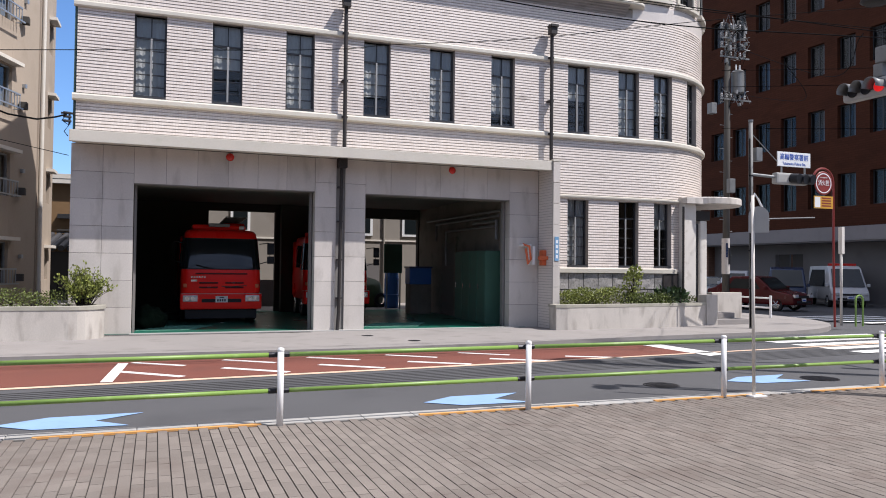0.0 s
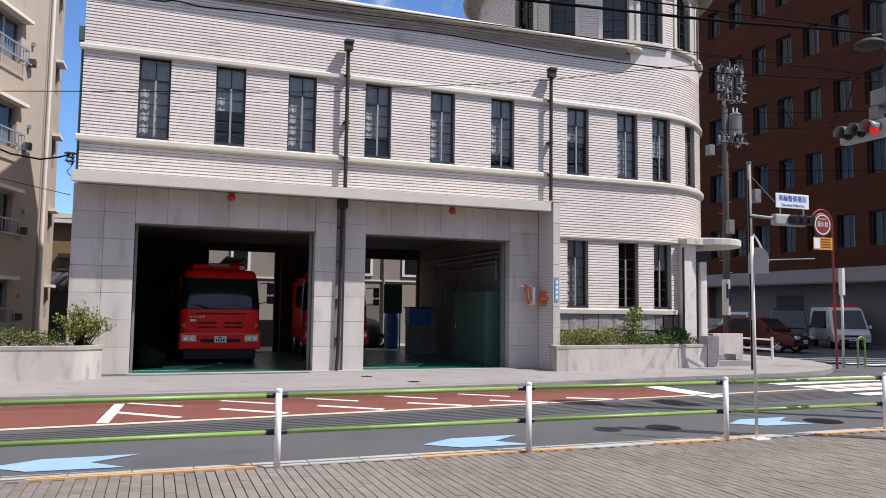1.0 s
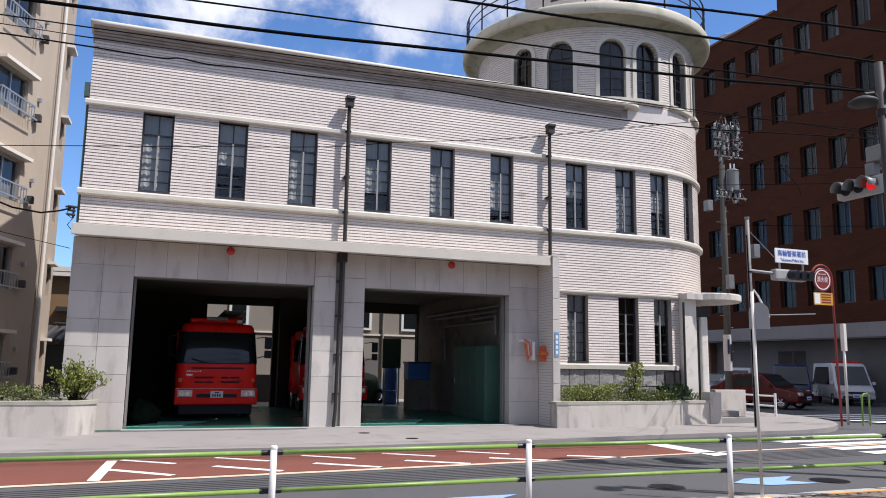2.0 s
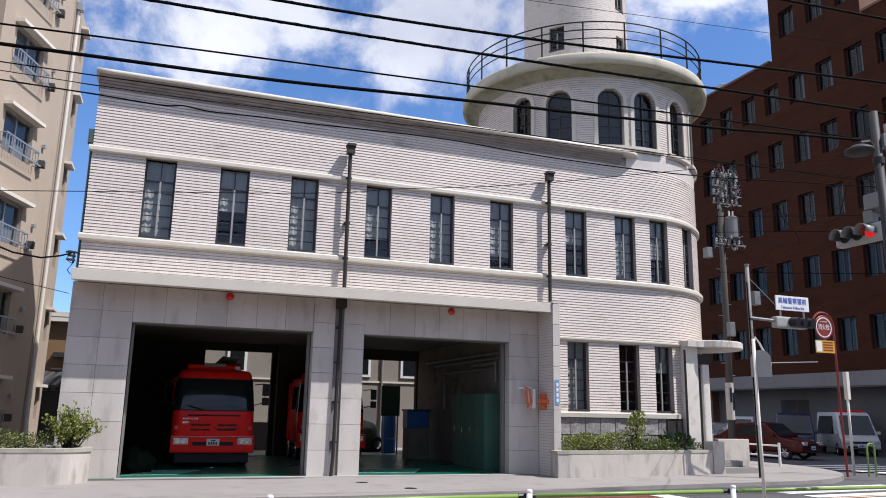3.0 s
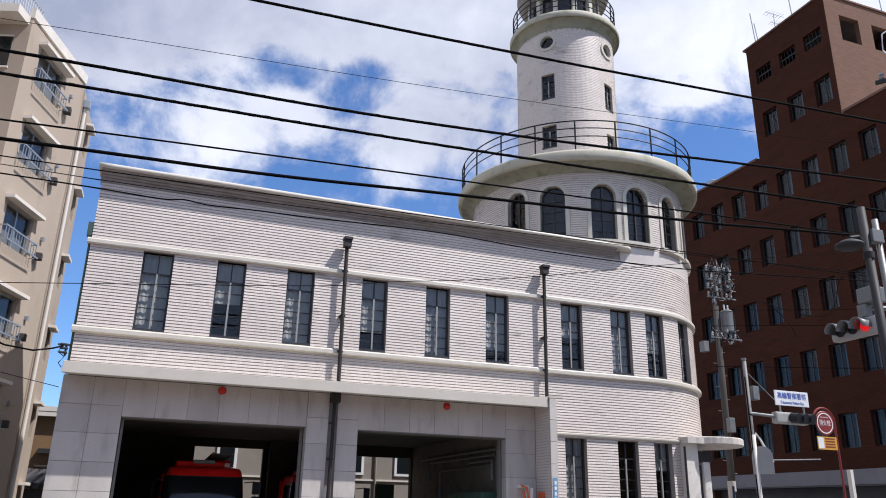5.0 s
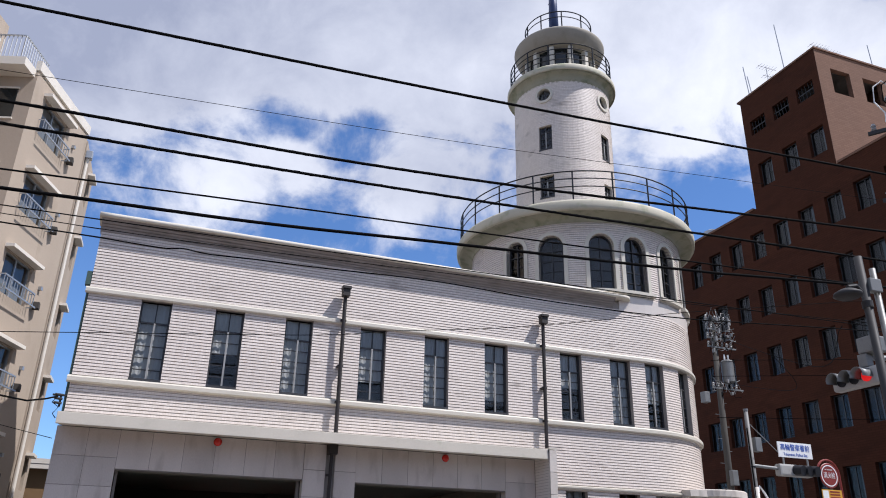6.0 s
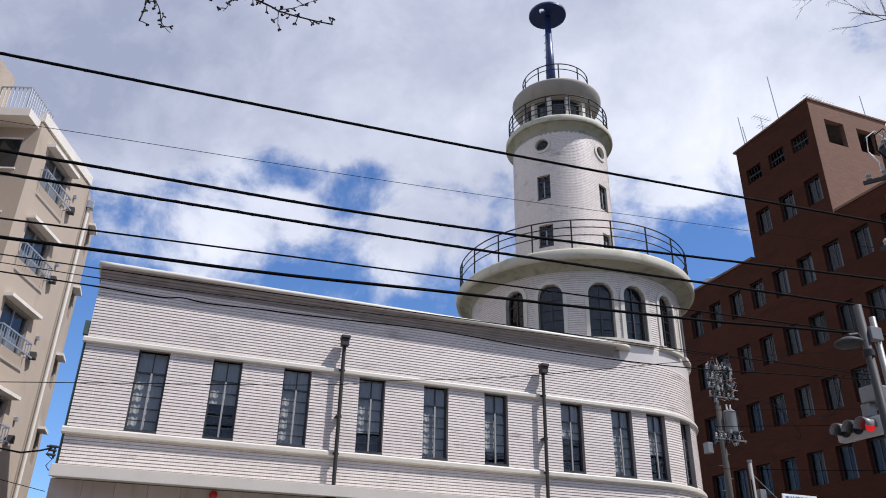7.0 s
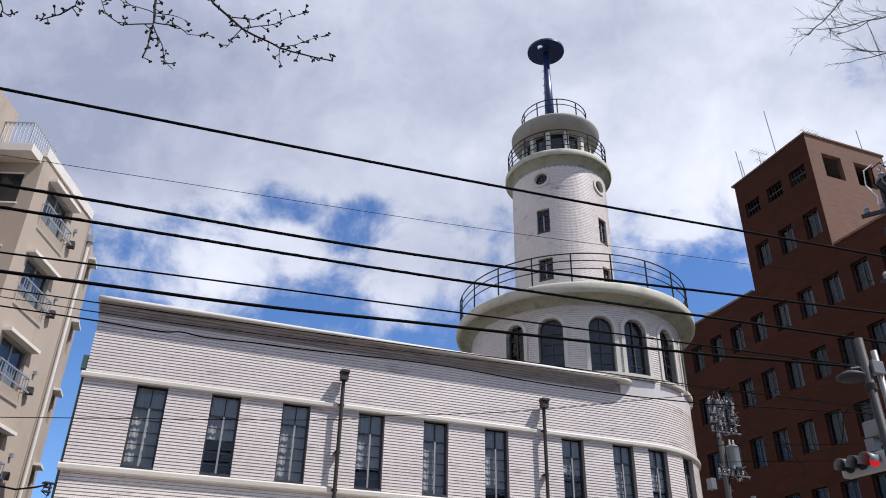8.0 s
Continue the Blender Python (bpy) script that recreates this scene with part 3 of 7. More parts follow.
def course_wall(name, mapf, u0, u1, z0, z1, holes, parent, arc, step=0.26, thick=0.26, course=0.079, grout=None, proud=0.018):
    """A tiled wall in courses: a grout bed with real thickness and openings, and proud tile courses with shadow joints."""
    n = max(1, round((z1 - z0) / course))
    h = (z1 - z0) / n
    bv, bf, tv, tf, tuv = [], [], [], [], []
    for k in range(n):
        za, zb = z0 + k * h, z0 + (k + 1) * h
        zc = (za + zb) / 2
        cuts = sorted((uc - w, uc + w) for uc, w in ((q[0], hole_half(q, zc)) for q in holes) if w > 0.01)
        spans, a = [], u0
        for c, d in cuts:
            if c > a:
                spans.append((a, c))
            a = max(a, d)
        if u1 > a:
            spans.append((a, u1))
        for a, b in spans:
            us = line_us(a, b, arc[0], arc[1], step)
            for vs, fs, d0, d1, lo, hi, uvs in ((bv, bf, 0.0, thick, za, zb, None), (tv, tf, -proud, 0.0, za + 0.55 * proud, zb - 0.33 * proud, tuv)):
                base = len(vs)
                for u in us:
                    p, q = mapf(u, d0), mapf(u, d1)
                    top = mapf(u, d0 + (proud / 2 if uvs is not None else 0.0))
                    vs += [(*p, lo), (*top, hi), (*q, lo), (*q, hi)]
                for i in range(len(us) - 1):
                    s, t = base + 4 * i, base + 4 * i + 4
                    quads = [(s, t, t + 1, s + 1), (s + 1, t + 1, t + 3, s + 3), (t, s, s + 2, t + 2)]
                    if uvs is None:
                        quads.append((t + 2, s + 2, s + 3, t + 3))
                    for f in quads:
                        fs.append(f)
                        if uvs is not None:
                            ua, ub = us[i], us[i + 1]
                            uvs += [(ua, za + 0.002), (ub, za + 0.002), (ub, zb - 0.002), (ua, zb - 0.002)]
                e = base + 4 * (len(us) - 1)
                for f in ((base, base + 1, base + 3, base + 2), (e, e + 2, e + 3, e + 1)):
                    fs.append(f)
                    if uvs is not None:
                        uvs += [(us[0] + 0.05, zc)] * 4
    made = []
    for nm, vs, fs, m, uvs in ((name, bv, bf, grout or M_GROUT, None), ("tiling", tv, tf, M_TILE, tuv)):
        me = bpy.data.meshes.new(nm)
        me.from_pydata(vs, [], fs)
        me.materials.append(m)
        if uvs:
            lay = me.uv_layers.new(name="UVMap")
            lay.data.foreach_set("uv", [c for q in uvs for c in q])
        made.append(new(nm, me))
    made[0].parent = parent
    made[1].parent = made[0]
    tagged(made[1], "cream glazed tiles in narrow level courses", kind="stuff")
    return made[0]


def outline(uc, hw, zb, zt, arch, grow=0.0, n=14):
    """Points of an opening's edge from lower left over the top to lower right."""
    hw, zt = hw + grow, zt + grow
    if not arch:
        return [(uc - hw, zb), (uc - hw, zt), (uc + hw, zt), (uc + hw, zb)]
    zs = zt - hw
    return [(uc - hw, zb)] + [(uc - hw * math.cos(math.pi * i / n), zs + hw * math.sin(math.pi * i / n)) for i in range(n + 1)] + [(uc + hw, zb)]


def band(bm, mapf, inner, outer, d0, d1, closed=False):
    """A flat strip between two outlines on a wall, from depth d0 to d1."""
    k = len(inner)
    V = [[bm.verts.new((*mapf(u, d), z)) for u, z in pts] for pts, d in ((inner, d0), (outer, d0), (inner, d1), (outer, d1))]
    for i in range(k if closed else k - 1):
        j = (i + 1) % k
        bm.faces.new((V[0][i], V[0][j], V[1][j], V[1][i]))
        bm.faces.new((V[2][i], V[3][i], V[3][j], V[2][j]))
        bm.faces.new((V[0][i], V[2][i], V[2][j], V[0][j]))
        bm.faces.new((V[1][i], V[1][j], V[3][j], V[3][i]))
    if not closed:
        for i in (0, k - 1):
            bm.faces.new((V[0][i], V[1][i], V[3][i], V[2][i]))
    bmesh.ops.recalc_face_normals(bm, faces=bm.faces)
    return bm


def bar(bm, mapf, u0, u1, z0, z1, d0, d1, n=3):
    us = [u0 + (u1 - u0) * i / n for i in range(n + 1)]
    return sweep(bm, [(d0, z0), (d0, z1), (d1, z1), (d1, z0)], mapf, us)


def sash_window(parent, mapf, uc, hw, zb, zt, arch=None, depth=0.13, rows=5, blind=0.0, label="tall dark steel window with narrow glazing bars", mull=0.0):
    """A window part with frame, glazing bars, pane and, inside, a drawn blind."""
    fr = part("window", band(bmesh.new(), mapf, outline(uc, hw - 0.05, zb + 0.05, zt, arch, 0.0) if not arch else outline(uc, hw - 0.05, zb, zt - 0.05, arch), outline(uc, hw, zb, zt, arch), depth, depth + 0.06), M_SASHD, parent, label)
    part("sill", bar(bmesh.new(), mapf, uc - hw, uc + hw, zb - 0.01, zb + 0.05, -0.02, depth + 0.05), M_SASHD, fr)
    top = zt - (hw * 0.55 if arch else 0.0)
    zsplit = zb + (zt - zb) * 0.74
    um = uc + mull * hw
    part("mullion", bar(bmesh.new(), mapf, um - 0.022, um + 0.022, zb, zsplit if not arch else zt - 0.03, depth - 0.01, depth + 0.04, 1), M_SASH if not arch else M_SASHD, fr)
    for i in range(1, rows):
        z = zb + (zsplit - zb) * i / rows
        part("glazing_bar", bar(bmesh.new(), mapf, uc - hw + 0.03, uc + hw - 0.03, z - 0.011, z + 0.011, depth + 0.005, depth + 0.035), M_SASHD, fr)
    part("transom", bar(bmesh.new(), mapf, uc - hw + 0.03, uc + hw - 0.03, zsplit - 0.02, zsplit + 0.02, depth, depth + 0.04), M_SASHD, fr)
    if not arch:
        part("mullion", bar(bmesh.new(), mapf, um - 0.014, um + 0.014, zsplit + 0.02, zt - 0.03, depth, depth + 0.04, 1), M_SASHD, fr)
    bm = bmesh.new()
    pts = outline(uc, hw - 0.04, zb + 0.03, zt - 0.03, arch)
    vs = [bm.verts.new((*mapf(u, depth + 0.03), z)) for u, z in reversed(pts)]
    bm.faces.new(vs)
    bmesh.ops.triangulate(bm, faces=bm.faces[:])
    pane = part("pane", bm, M_GLASS, fr)
    pane.visible_shadow = False
    if blind:
        bm = bmesh.new()
        us = [uc - hw + 2 * hw * i / 12 for i in range(13)]
        zl = zt - (zt - zb) * blind
        rows_ = [[bm.verts.new((*mapf(u, depth + 0.075 + 0.015 * (i % 2)), z)) for i, u in enumerate(us)] for z in (zl, top)]
        for i in range(12):
            bm.faces.new((rows_[0][i], rows_[0][i + 1], rows_[1][i + 1], rows_[1][i]))
        part("blind", bm, M_BLIND, fr, "pale pleated blind behind the glass")
    return fr


station = thing("fire_station", "cream-tiled three-storey fire station with round corner tower", "building")
UPPER = [(u + 0.37, 0.37, 5.75, 7.76, None) for u in (-2.23, -0.42, 1.40, 3.46, 5.33, 7.18, 9.66, 11.40, 12.68)]
UPPER += [(XC + R * a, 0.37, 5.75, 7.76, None) for a in (0.50, 0.95, 1.32)]
LOWER = [(u + 0.355, 0.355, 1.80, 3.80, None) for u in (9.67, 11.43, 12.70)]
UEND = XC + ARC + 5.1
AR = (XC, XC + ARC)
course_wall("upper_wall", front, -3.47, UEND, 4.72, 9.44, UPPER, station, AR)
course_wall("lower_wall", front, 8.93, XC + 1.15, 1.66, 4.72, LOWER, station, AR)
course_wall("porch_tiling", front, XC + 1.15, XC + R * 1.02, 4.02, 4.72, [], station, AR)
course_wall("side_wall", front, XC + R * 1.02, UEND, 0.05, 4.72, [], station, AR)
left = lambda u, d=0.0: (-3.47 + d, -u)
course_wall("left_wall", left, -9.0, -0.27, 0.05, 9.24, [], station, (99, 99))
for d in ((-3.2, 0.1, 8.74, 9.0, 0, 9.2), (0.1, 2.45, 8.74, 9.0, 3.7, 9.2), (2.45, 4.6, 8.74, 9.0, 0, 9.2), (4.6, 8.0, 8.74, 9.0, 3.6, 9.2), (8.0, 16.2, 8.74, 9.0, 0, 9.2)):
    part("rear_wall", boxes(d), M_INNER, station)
inside = [(-3.2, 0.3)] + [front(XC + R * a, 0.3) for a in [radians(90 * k / 10) for k in range(11)]] + [(16.2, 8.72), (-3.2, 8.72)]
part("roof", prism(bmesh.new(), inside, 8.9, 9.12), M_APRON, station)
part("upper_floor", prism(bmesh.new(), inside, 4.25, 4.9), M_CEIL, station)
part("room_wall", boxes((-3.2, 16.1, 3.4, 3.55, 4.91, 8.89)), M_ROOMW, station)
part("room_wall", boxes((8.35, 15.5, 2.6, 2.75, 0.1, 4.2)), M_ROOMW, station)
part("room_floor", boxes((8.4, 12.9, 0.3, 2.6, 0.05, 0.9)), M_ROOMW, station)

# low rear storey behind the parapet, set back from the street
part("rear_storey", boxes((-3.44, 3.0, 5.7, 8.98, 9.14, 12.2)), M_TILEP, station, "plain cream rear storey")

# bands, cornice and ledges
for z0, z1, e in ((7.78, 7.94, 0.10), (5.56, 5.73, 0.12)):
    us = line_us(-3.55, UEND)
    prof = [(0.0, z0), (-e * 0.7, z0), (-e, z0 + 0.03), (-e, z1 - 0.05), (-e * 0.75, z1 - 0.01), (0.0, z1 + 0.01)]
    part("string_course", sweep(bmesh.new(), prof, front, us), M_TRIM, station, "cream moulded string course")
part("window_ledge", sweep(bmesh.new(), [(0.0, 3.82), (-0.07, 3.82), (-0.09, 3.86), (-0.09, 3.90), (0.0, 3.93)], front, line_us(8.93, XC + 1.15)), M_TRIM, station)
part("window_ledge", sweep(bmesh.new(), [(0.0, 1.62), (-0.13, 1.62), (-0.14, 1.74), (0.0, 1.77)], front, line_us(8.93, XC + 0.9)), M_TRIM, station)
NCOVE = 5
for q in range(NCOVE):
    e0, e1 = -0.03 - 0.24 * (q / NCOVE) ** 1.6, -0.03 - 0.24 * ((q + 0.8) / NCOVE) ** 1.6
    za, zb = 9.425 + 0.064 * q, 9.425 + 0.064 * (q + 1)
    part("cove_course", sweep(bmesh.new(), [(0.2, za + 0.008), (e0, za + 0.008), (e1, zb - 0.006), (e1 + 0.03, zb), (0.2, zb)], front, [-3.5 + 15.15 * i / 30 for i in range(31)]), M_COVE, station, "tile course of the roof cove darkened as if shaded")
cor = [(0.3, 9.70), (-0.27, 9.745), (-0.30, 9.745), (-0.325, 9.78), (-0.32, 9.83), (-0.28, 9.865), (0.3, 9.87)]
bm = bmesh.new()
us = [-3.56 + (11.75 + 3.56) * i / 40 for i in range(41)]
rings = [[bm.verts.new((u, d, z)) for d, z in cor] for u in us]
for q in range(1, 7):
    f = math.cos(q / 6 * math.pi / 2)
    rings.append([bm.verts.new((11.75 + 0.55 * math.sin(q / 6 * math.pi / 2), d * max(f, 0.02) if d < 0 else d, z)) for d, z in cor])
k = len(cor)
for a, b in zip(rings, rings[1:]):
    for i in range(k):
        bm.faces.new((a[i], b[i], b[(i + 1) % k], a[(i + 1) % k]))
bm.faces.new(rings[0])
bmesh.ops.recalc_face_normals(bm, faces=bm.faces)
part("cornice", bm, M_TRIM, station, "cream roof cornice lip with a rounded end", True)
part("cove_back", boxes((-3.46, 12.2, 0.03, 0.29, 9.43, 9.70)), M_GROUT, station)
part("parapet_back", boxes((-3.46, -3.22, 0.31, 8.99, 9.24, 9.82), (-3.2, 11.0, 8.76, 9.0, 9.2, 9.82)), M_TRIM, station)
part("parapet_corner", sweep(bmesh.new(), [(0.0, 9.44), (-0.02, 9.9), (0.3, 9.9), (0.3, 9.44)], front, line_us(11.9, UEND)), M_TILEP, station)

for i, (uc, hw, zb, zt, ar) in enumerate(UPPER):
    sash_window(station, front, uc, hw, zb, zt, None, 0.13, 5, (0.98, 0.55, 0.98, 0.72, 0.98, 0.80, 0.5, 0.97, 0.6, 0.5, 0.5, 0.5)[i], mull=0.05)
for i, (uc, hw, zb, zt, ar) in enumerate(LOWER):
    sash_window(station, front, uc, hw, zb, zt, None, 0.15, 5, (0.97, 0.0, 0.4)[i], mull=0.0)

# canopy slab over the two vehicle doors, tiled fin at its end
part("canopy_slab", box(bmesh.new(), -3.52, 8.70, -0.76, -0.016, 4.56, 4.735, 0.008), M_TRIM, station, "cream concrete canopy over the vehicle doors")
part("canopy_lip", box(bmesh.new(), -3.52, 8.70, -0.86, -0.762, 4.475, 4.74, 0.012), M_TRIM, station, "cream concrete drip edge of the canopy")
fin = part("fin", boxes((8.735, 8.915, -0.83, 0.2, 0.05, 4.72)), M_GROUT, station)
for i in range(8):
    part("facing_stone", box(bmesh.new(), 8.715, 8.93, -0.90, -0.83, 0.05 + i * 0.585, 0.625 + i * 0.585, 0.006), M_CONC, fin)
vs = boxes(*[(8.722, 8.735, -0.825, -0.01, 0.05 + i * 0.0768 + 0.005, 0.05 + (i + 1) * 0.0768 - 0.005) for i in range(60)])
part("fin_tiling", vs, M_TILEP, fin, "cream tile courses", kind="stuff")
part("fin_cap", boxes((8.71, 8.935, -0.905, -0.02, 4.735, 4.79)), M_TRIM, fin)
part("blue_plate", boxes((8.76, 8.885, -0.915, -0.901, 1.95, 2.62)), M_BPLATE, fin, "blue upright name plate with pale marks")
part("plate_mark", boxes(*[(8.79, 8.855, -0.919, -0.916, 2.02 + i * 0.14, 2.11 + i * 0.14) for i in range(4)]), M_SIGNW, fin)

# concrete-panelled ground floor with two door openings
ZT = 3.67
bay = part("bay_wall", boxes((-3.54, -2.18, 0.012, 0.5, 0.0, 4.555), (2.21, 3.54, 0.012, 0.5, 0.0, 4.555), (7.81, 8.73, 0.012, 0.5, 0.0, 4.555), (-2.18, 2.21, 0.012, 0.5, ZT + 0.012, 4.555), (3.54, 7.81, 0.012, 0.5, ZT + 0.012, 4.555)), M_JOINT, station)


def panel(x0, x1, z0, z1, y=0.0, ydeep=0.06):
    part("panel", box(bmesh.new(), x0 + 0.004, x1 - 0.004, y, y + ydeep, z0 + 0.004, z1 - 0.004, 0.004), M_CONC, bay)


for i in range(7):
    z0, z1 = 0.05 + i * 0.643, 0.05 + (i + 1) * 0.643
    panel(-3.55, -2.86, z0, z1)
    panel(-2.86, -2.17, z0, z1, 0.0, 0.3)
    panel(7.80, 8.72, z0, z1, 0.0, 0.3)
    panel(2.20, 2.76, z0, z1, -0.03, 0.3)
    panel(2.99, 3.55, z0, z1, -0.03, 0.3)
    panel(2.76, 2.99, z0, z1, 0.05)
for x0, x1 in ((-2.17, 2.20), (3.55, 7.80)):
    w = (x1 - x0) / 6
    for i in range(6):
        panel(x0 + i * w, x0 + (i + 1) * w, ZT, 4.55, 0.0, 0.1)
for x0, x1 in ((-2.17, 2.20), (3.55, 7.80)):
    part("door_soffit", boxes((x0 + 0.002, x1 - 0.002, 0.02, 0.5, ZT - 0.02, ZT + 0.01)), M_CEIL, bay)
    for a, b in ((x1 - 0.07, x1 - 0.012), (x0 + 0.012, x0 + 0.07)):
        part("shutter_guide", boxes((a, b, 0.31, 0.46, 0.05, ZT - 0.02)), M_JOINT, bay)
for x in (0.05, 6.02):
    lampb = part("alarm_lamp", lathe(bmesh.new(), [(0.10, 0.0), (0.10, 0.02), (0.085, 0.05), (0.05, 0.08), (0.01, 0.09)], 0, 0, 20), M_RLAMP, station, "round red alarm lamp", True)
    lampb.matrix_basis = pose(x, -0.005, 4.43, 90, 0, 0)

# downpipes with hopper heads
for x, zl in ((2.92, 4.75), (9.02, 4.72)):
    bm = boxes((x - 0.12, x + 0.12, -0.38, -0.12, 8.72, 8.80), (x - 0.10, x + 0.10, -0.34, -0.12, 8.52, 8.72), bev=0.01)
    rod(bm, (x, -0.19, 8.55), (x, -0.19, zl), 0.052, 10)
    for z in (7.86, 6.6, 5.64):
        box(bm, x - 0.075, x + 0.075, -0.19, -0.01, z - 0.025, z + 0.025)
    part("downpipe", bm, M_BROWN, station, "brown downpipe with a square hopper head")
bm = boxes((2.76, 2.99, -0.30, -0.04, 4.30, 4.555), bev=0.01)
rod(bm, (2.875, -0.12, 4.35), (2.84, -0.12, 0.5), 0.046, 10)
rod(bm, (2.84, -0.12, 0.5), (2.80, -0.16, 0.06), 0.046, 10)
for z in (0.9, 1.9, 2.9, 3.8):
    box(bm, 2.78, 2.92, -0.13, 0.05, z - 0.02, z + 0.02)
part("downpipe", bm, M_BROWN, station, "brown downpipe between the vehicle doors")
# corner gutter and cable bracket on the left edge
part("edge_strip", boxes((-3.53, -3.475, 0.02, 0.12, 4.75, 8.2), (-3.6, -3.47, 0.0, 0.18, 8.0, 8.35)), mat("green_copper", (0.06, 0.10, 0.085), 0.6, 0.3, 0.15), station, "dark green copper strip")
bm = boxes((-3.78, -3.48, -0.02, 0.03, 5.22, 5.26), (-3.62, -3.58, -0.03, 0.04, 4.98, 5.26))
for z in (5.05, 5.15, 5.24):
    rod(bm, (-3.72, -0.08, z), (-3.56, -0.02, z), 0.03, 8)
part("cable_bracket", bm, M_BLACK, station, "black insulator bracket")

# stone base, door porch
for j, (zl, zh) in enumerate(((0.62, 1.13), (1.13, 1.62))):
    for i in range(9):
        u0 = 8.95 + i * 0.5 - (0.25 if j else 0)
        u1 = min(u0 + 0.49, 13.2)
        u0 = max(u0, 8.95)
        bm = bar(bmesh.new(), front, u0 + 0.006, u1 - 0.006, zl + 0.014, zh - 0.014, -0.05, 0.2, 2)
        bmesh.ops.subdivide_edges(bm, edges=bm.edges[:], cuts=2, use_grid_fill=True)
        for v in bm.verts:
            nv = noise.noise(v.co * 5.0)
            if v.co.y < front(u0, 0.0)[1] + 0.02:
                v.co.y -= 0.025 * nv + 0.012
        part("stone", bm, M_STONE, station)
part("base_wall", sweep(bmesh.new(), [(0.0, 0.0), (0.0, 1.62), (0.25, 1.62), (0.25, 0.0)], front, line_us(8.93, XC + R * 1.02)), M_DJOINT, station)
part("notice_board", bar(bmesh.new(), front, 13.0, 13.62, 1.20, 1.58, -0.10, -0.055, 2), M_BROWN, station, "dark brown notice panel")

CX, CY = 15.05, 0.75
part("porch_roof", lathe(bmesh.new(), [(1.24, 3.80), (1.28, 3.83), (1.28, 4.00), (1.25, 4.03)], CX, CY, 40), M_CONC, station, "grey rounded porch roof slab")
part("porch_roof", boxes((13.72, 15.0, -0.3, 1.2, 3.81, 3.99)), M_CONC, station)
part("porch_wall", boxes((13.76, 14.21, -0.10, 0.5, 0.0, 3.81)), M_PAINTW, station, "pale concrete porch pier")
# dark backing stands for the shade inside the open entrance
part("porch_back", sweep(bmesh.new(), [(0.45, 0.0), (0.45, 4.2), (0.6, 4.2), (0.6, 0.0)], front, line_us(XC + 1.1, XC + R * 1.05)), M_SASHD, station, "dark sheet for the shaded entrance recess")
part("porch_column", box(bmesh.new(), 14.40, 14.66, -0.08, 0.18, 0.0, 3.30, 0.05), M_PAINTW, station, "pale porch column")
part("door", boxes((14.22, 14.39, 0.02, 0.08, 0.2, 3.2)), M_SASHD, station, "dark entrance door in the porch")
part("porch_box", boxes((14.15, 14.75, -0.09, 0.3, 3.31, 3.6)), M_BROWN, station)
bm = rods(((13.64, -0.22, 1.1), (13.64, -0.22, 3.7), 0.035))
part("downpipe", bm, M_BROWN, station)
part("step", boxes((14.62, 15.9, -0.55, 1.5, 0.0, 0.22), (14.62, 15.6, -0.25, 1.5, 0.22, 0.40), bev=0.02), M_APRON, station, "worn concrete entrance steps")

# planters before the station
def planter(poly, h, label, wall=0.11):
    t = thing("planter", label, "planter")
    c = Vector((sum(p[0] for p in poly) / len(poly), sum(p[1] for p in poly) / len(poly)))
    bm = bmesh.new()
    inner = [(c + (Vector(p) - c) * (1 - wall / max(0.3, (Vector(p) - c).length) * 1.5)) for p in poly]
    bm2 = prism(bm, poly, 0.0, h)
    for f in [f for f in bm2.faces if f.normal.z > 0.9]:
        bmesh.ops.delete(bm2, geom=[f], context="FACES_ONLY")
    a = [bm2.verts.new((p[0], p[1], h)) for p in poly]
    b = [bm2.verts.new((p[0], p[1], h)) for p in inner]
    cc = [bm2.verts.new((p[0], p[1], h - 0.12)) for p in inner]
    k = len(poly)
    for i in range(k):
        j = (i + 1) % k
        bm2.faces.new((a[i], a[j], b[j], b[i]))
        bm2.faces.new((b[i], b[j], cc[j], cc[i]))
    bmesh.ops.remove_doubles(bm2, verts=bm2.verts[:], dist=0.0005)
    bmesh.ops.recalc_face_normals(bm2, faces=bm2.faces)
    part("planter_wall", bm2, M_PLANTER, t)
    out = [Vector(p) + (Vector(p) - c).normalized() * 0.03 for p in poly]
    bm3 = bmesh.new()
    rows_ = [[bm3.verts.new((p[0], p[1], z)) for p in ps] for ps, z in ((inner, h - 0.03), (out, h - 0.075), (out, h + 0.002), (inner, h + 0.012))]
    for q, w in zip(rows_, rows_[1:] + rows_[:1]):
        for i in range(k):
            bm3.faces.new((q[i], q[(i + 1) % k], w[(i + 1) % k], w[i]))
    bmesh.ops.recalc_face_normals(bm3, faces=bm3.faces)
    part("planter_lip", bm3, M_CAPR, t, "weathered rim with dark moss")
    part("soil", prism(bmesh.new(), [tuple(p) for p in inner], 0.05, h - 0.1), M_SOIL, t)
    return t


planter([(8.62, -1.28), (8.95, -1.32), (12.50, -1.06), (12.50, -0.07), (8.95, -0.07), (8.62, -0.97)], 0.74, "low stained concrete planter along the station wall")
planter([(12.52, -0.98), (13.9, -0.72), (14.18, -0.6), (14.18, -0.3), (13.4, -0.05), (12.52, -0.07)], 0.74, "short concrete planter beside the porch")
arcp = [(-3.42 + 0.70 * math.cos(a), -0.62 + 0.70 * math.sin(a)) for a in [radians(-88 + 138 * i / 10) for i in range(11)]]
planter([(-12, -1.33), (-6, -1.325)] + arcp + [(-6, -0.05), (-12, -0.05)], 0.78, "rounded stained concrete planter at the forecourt's edge")
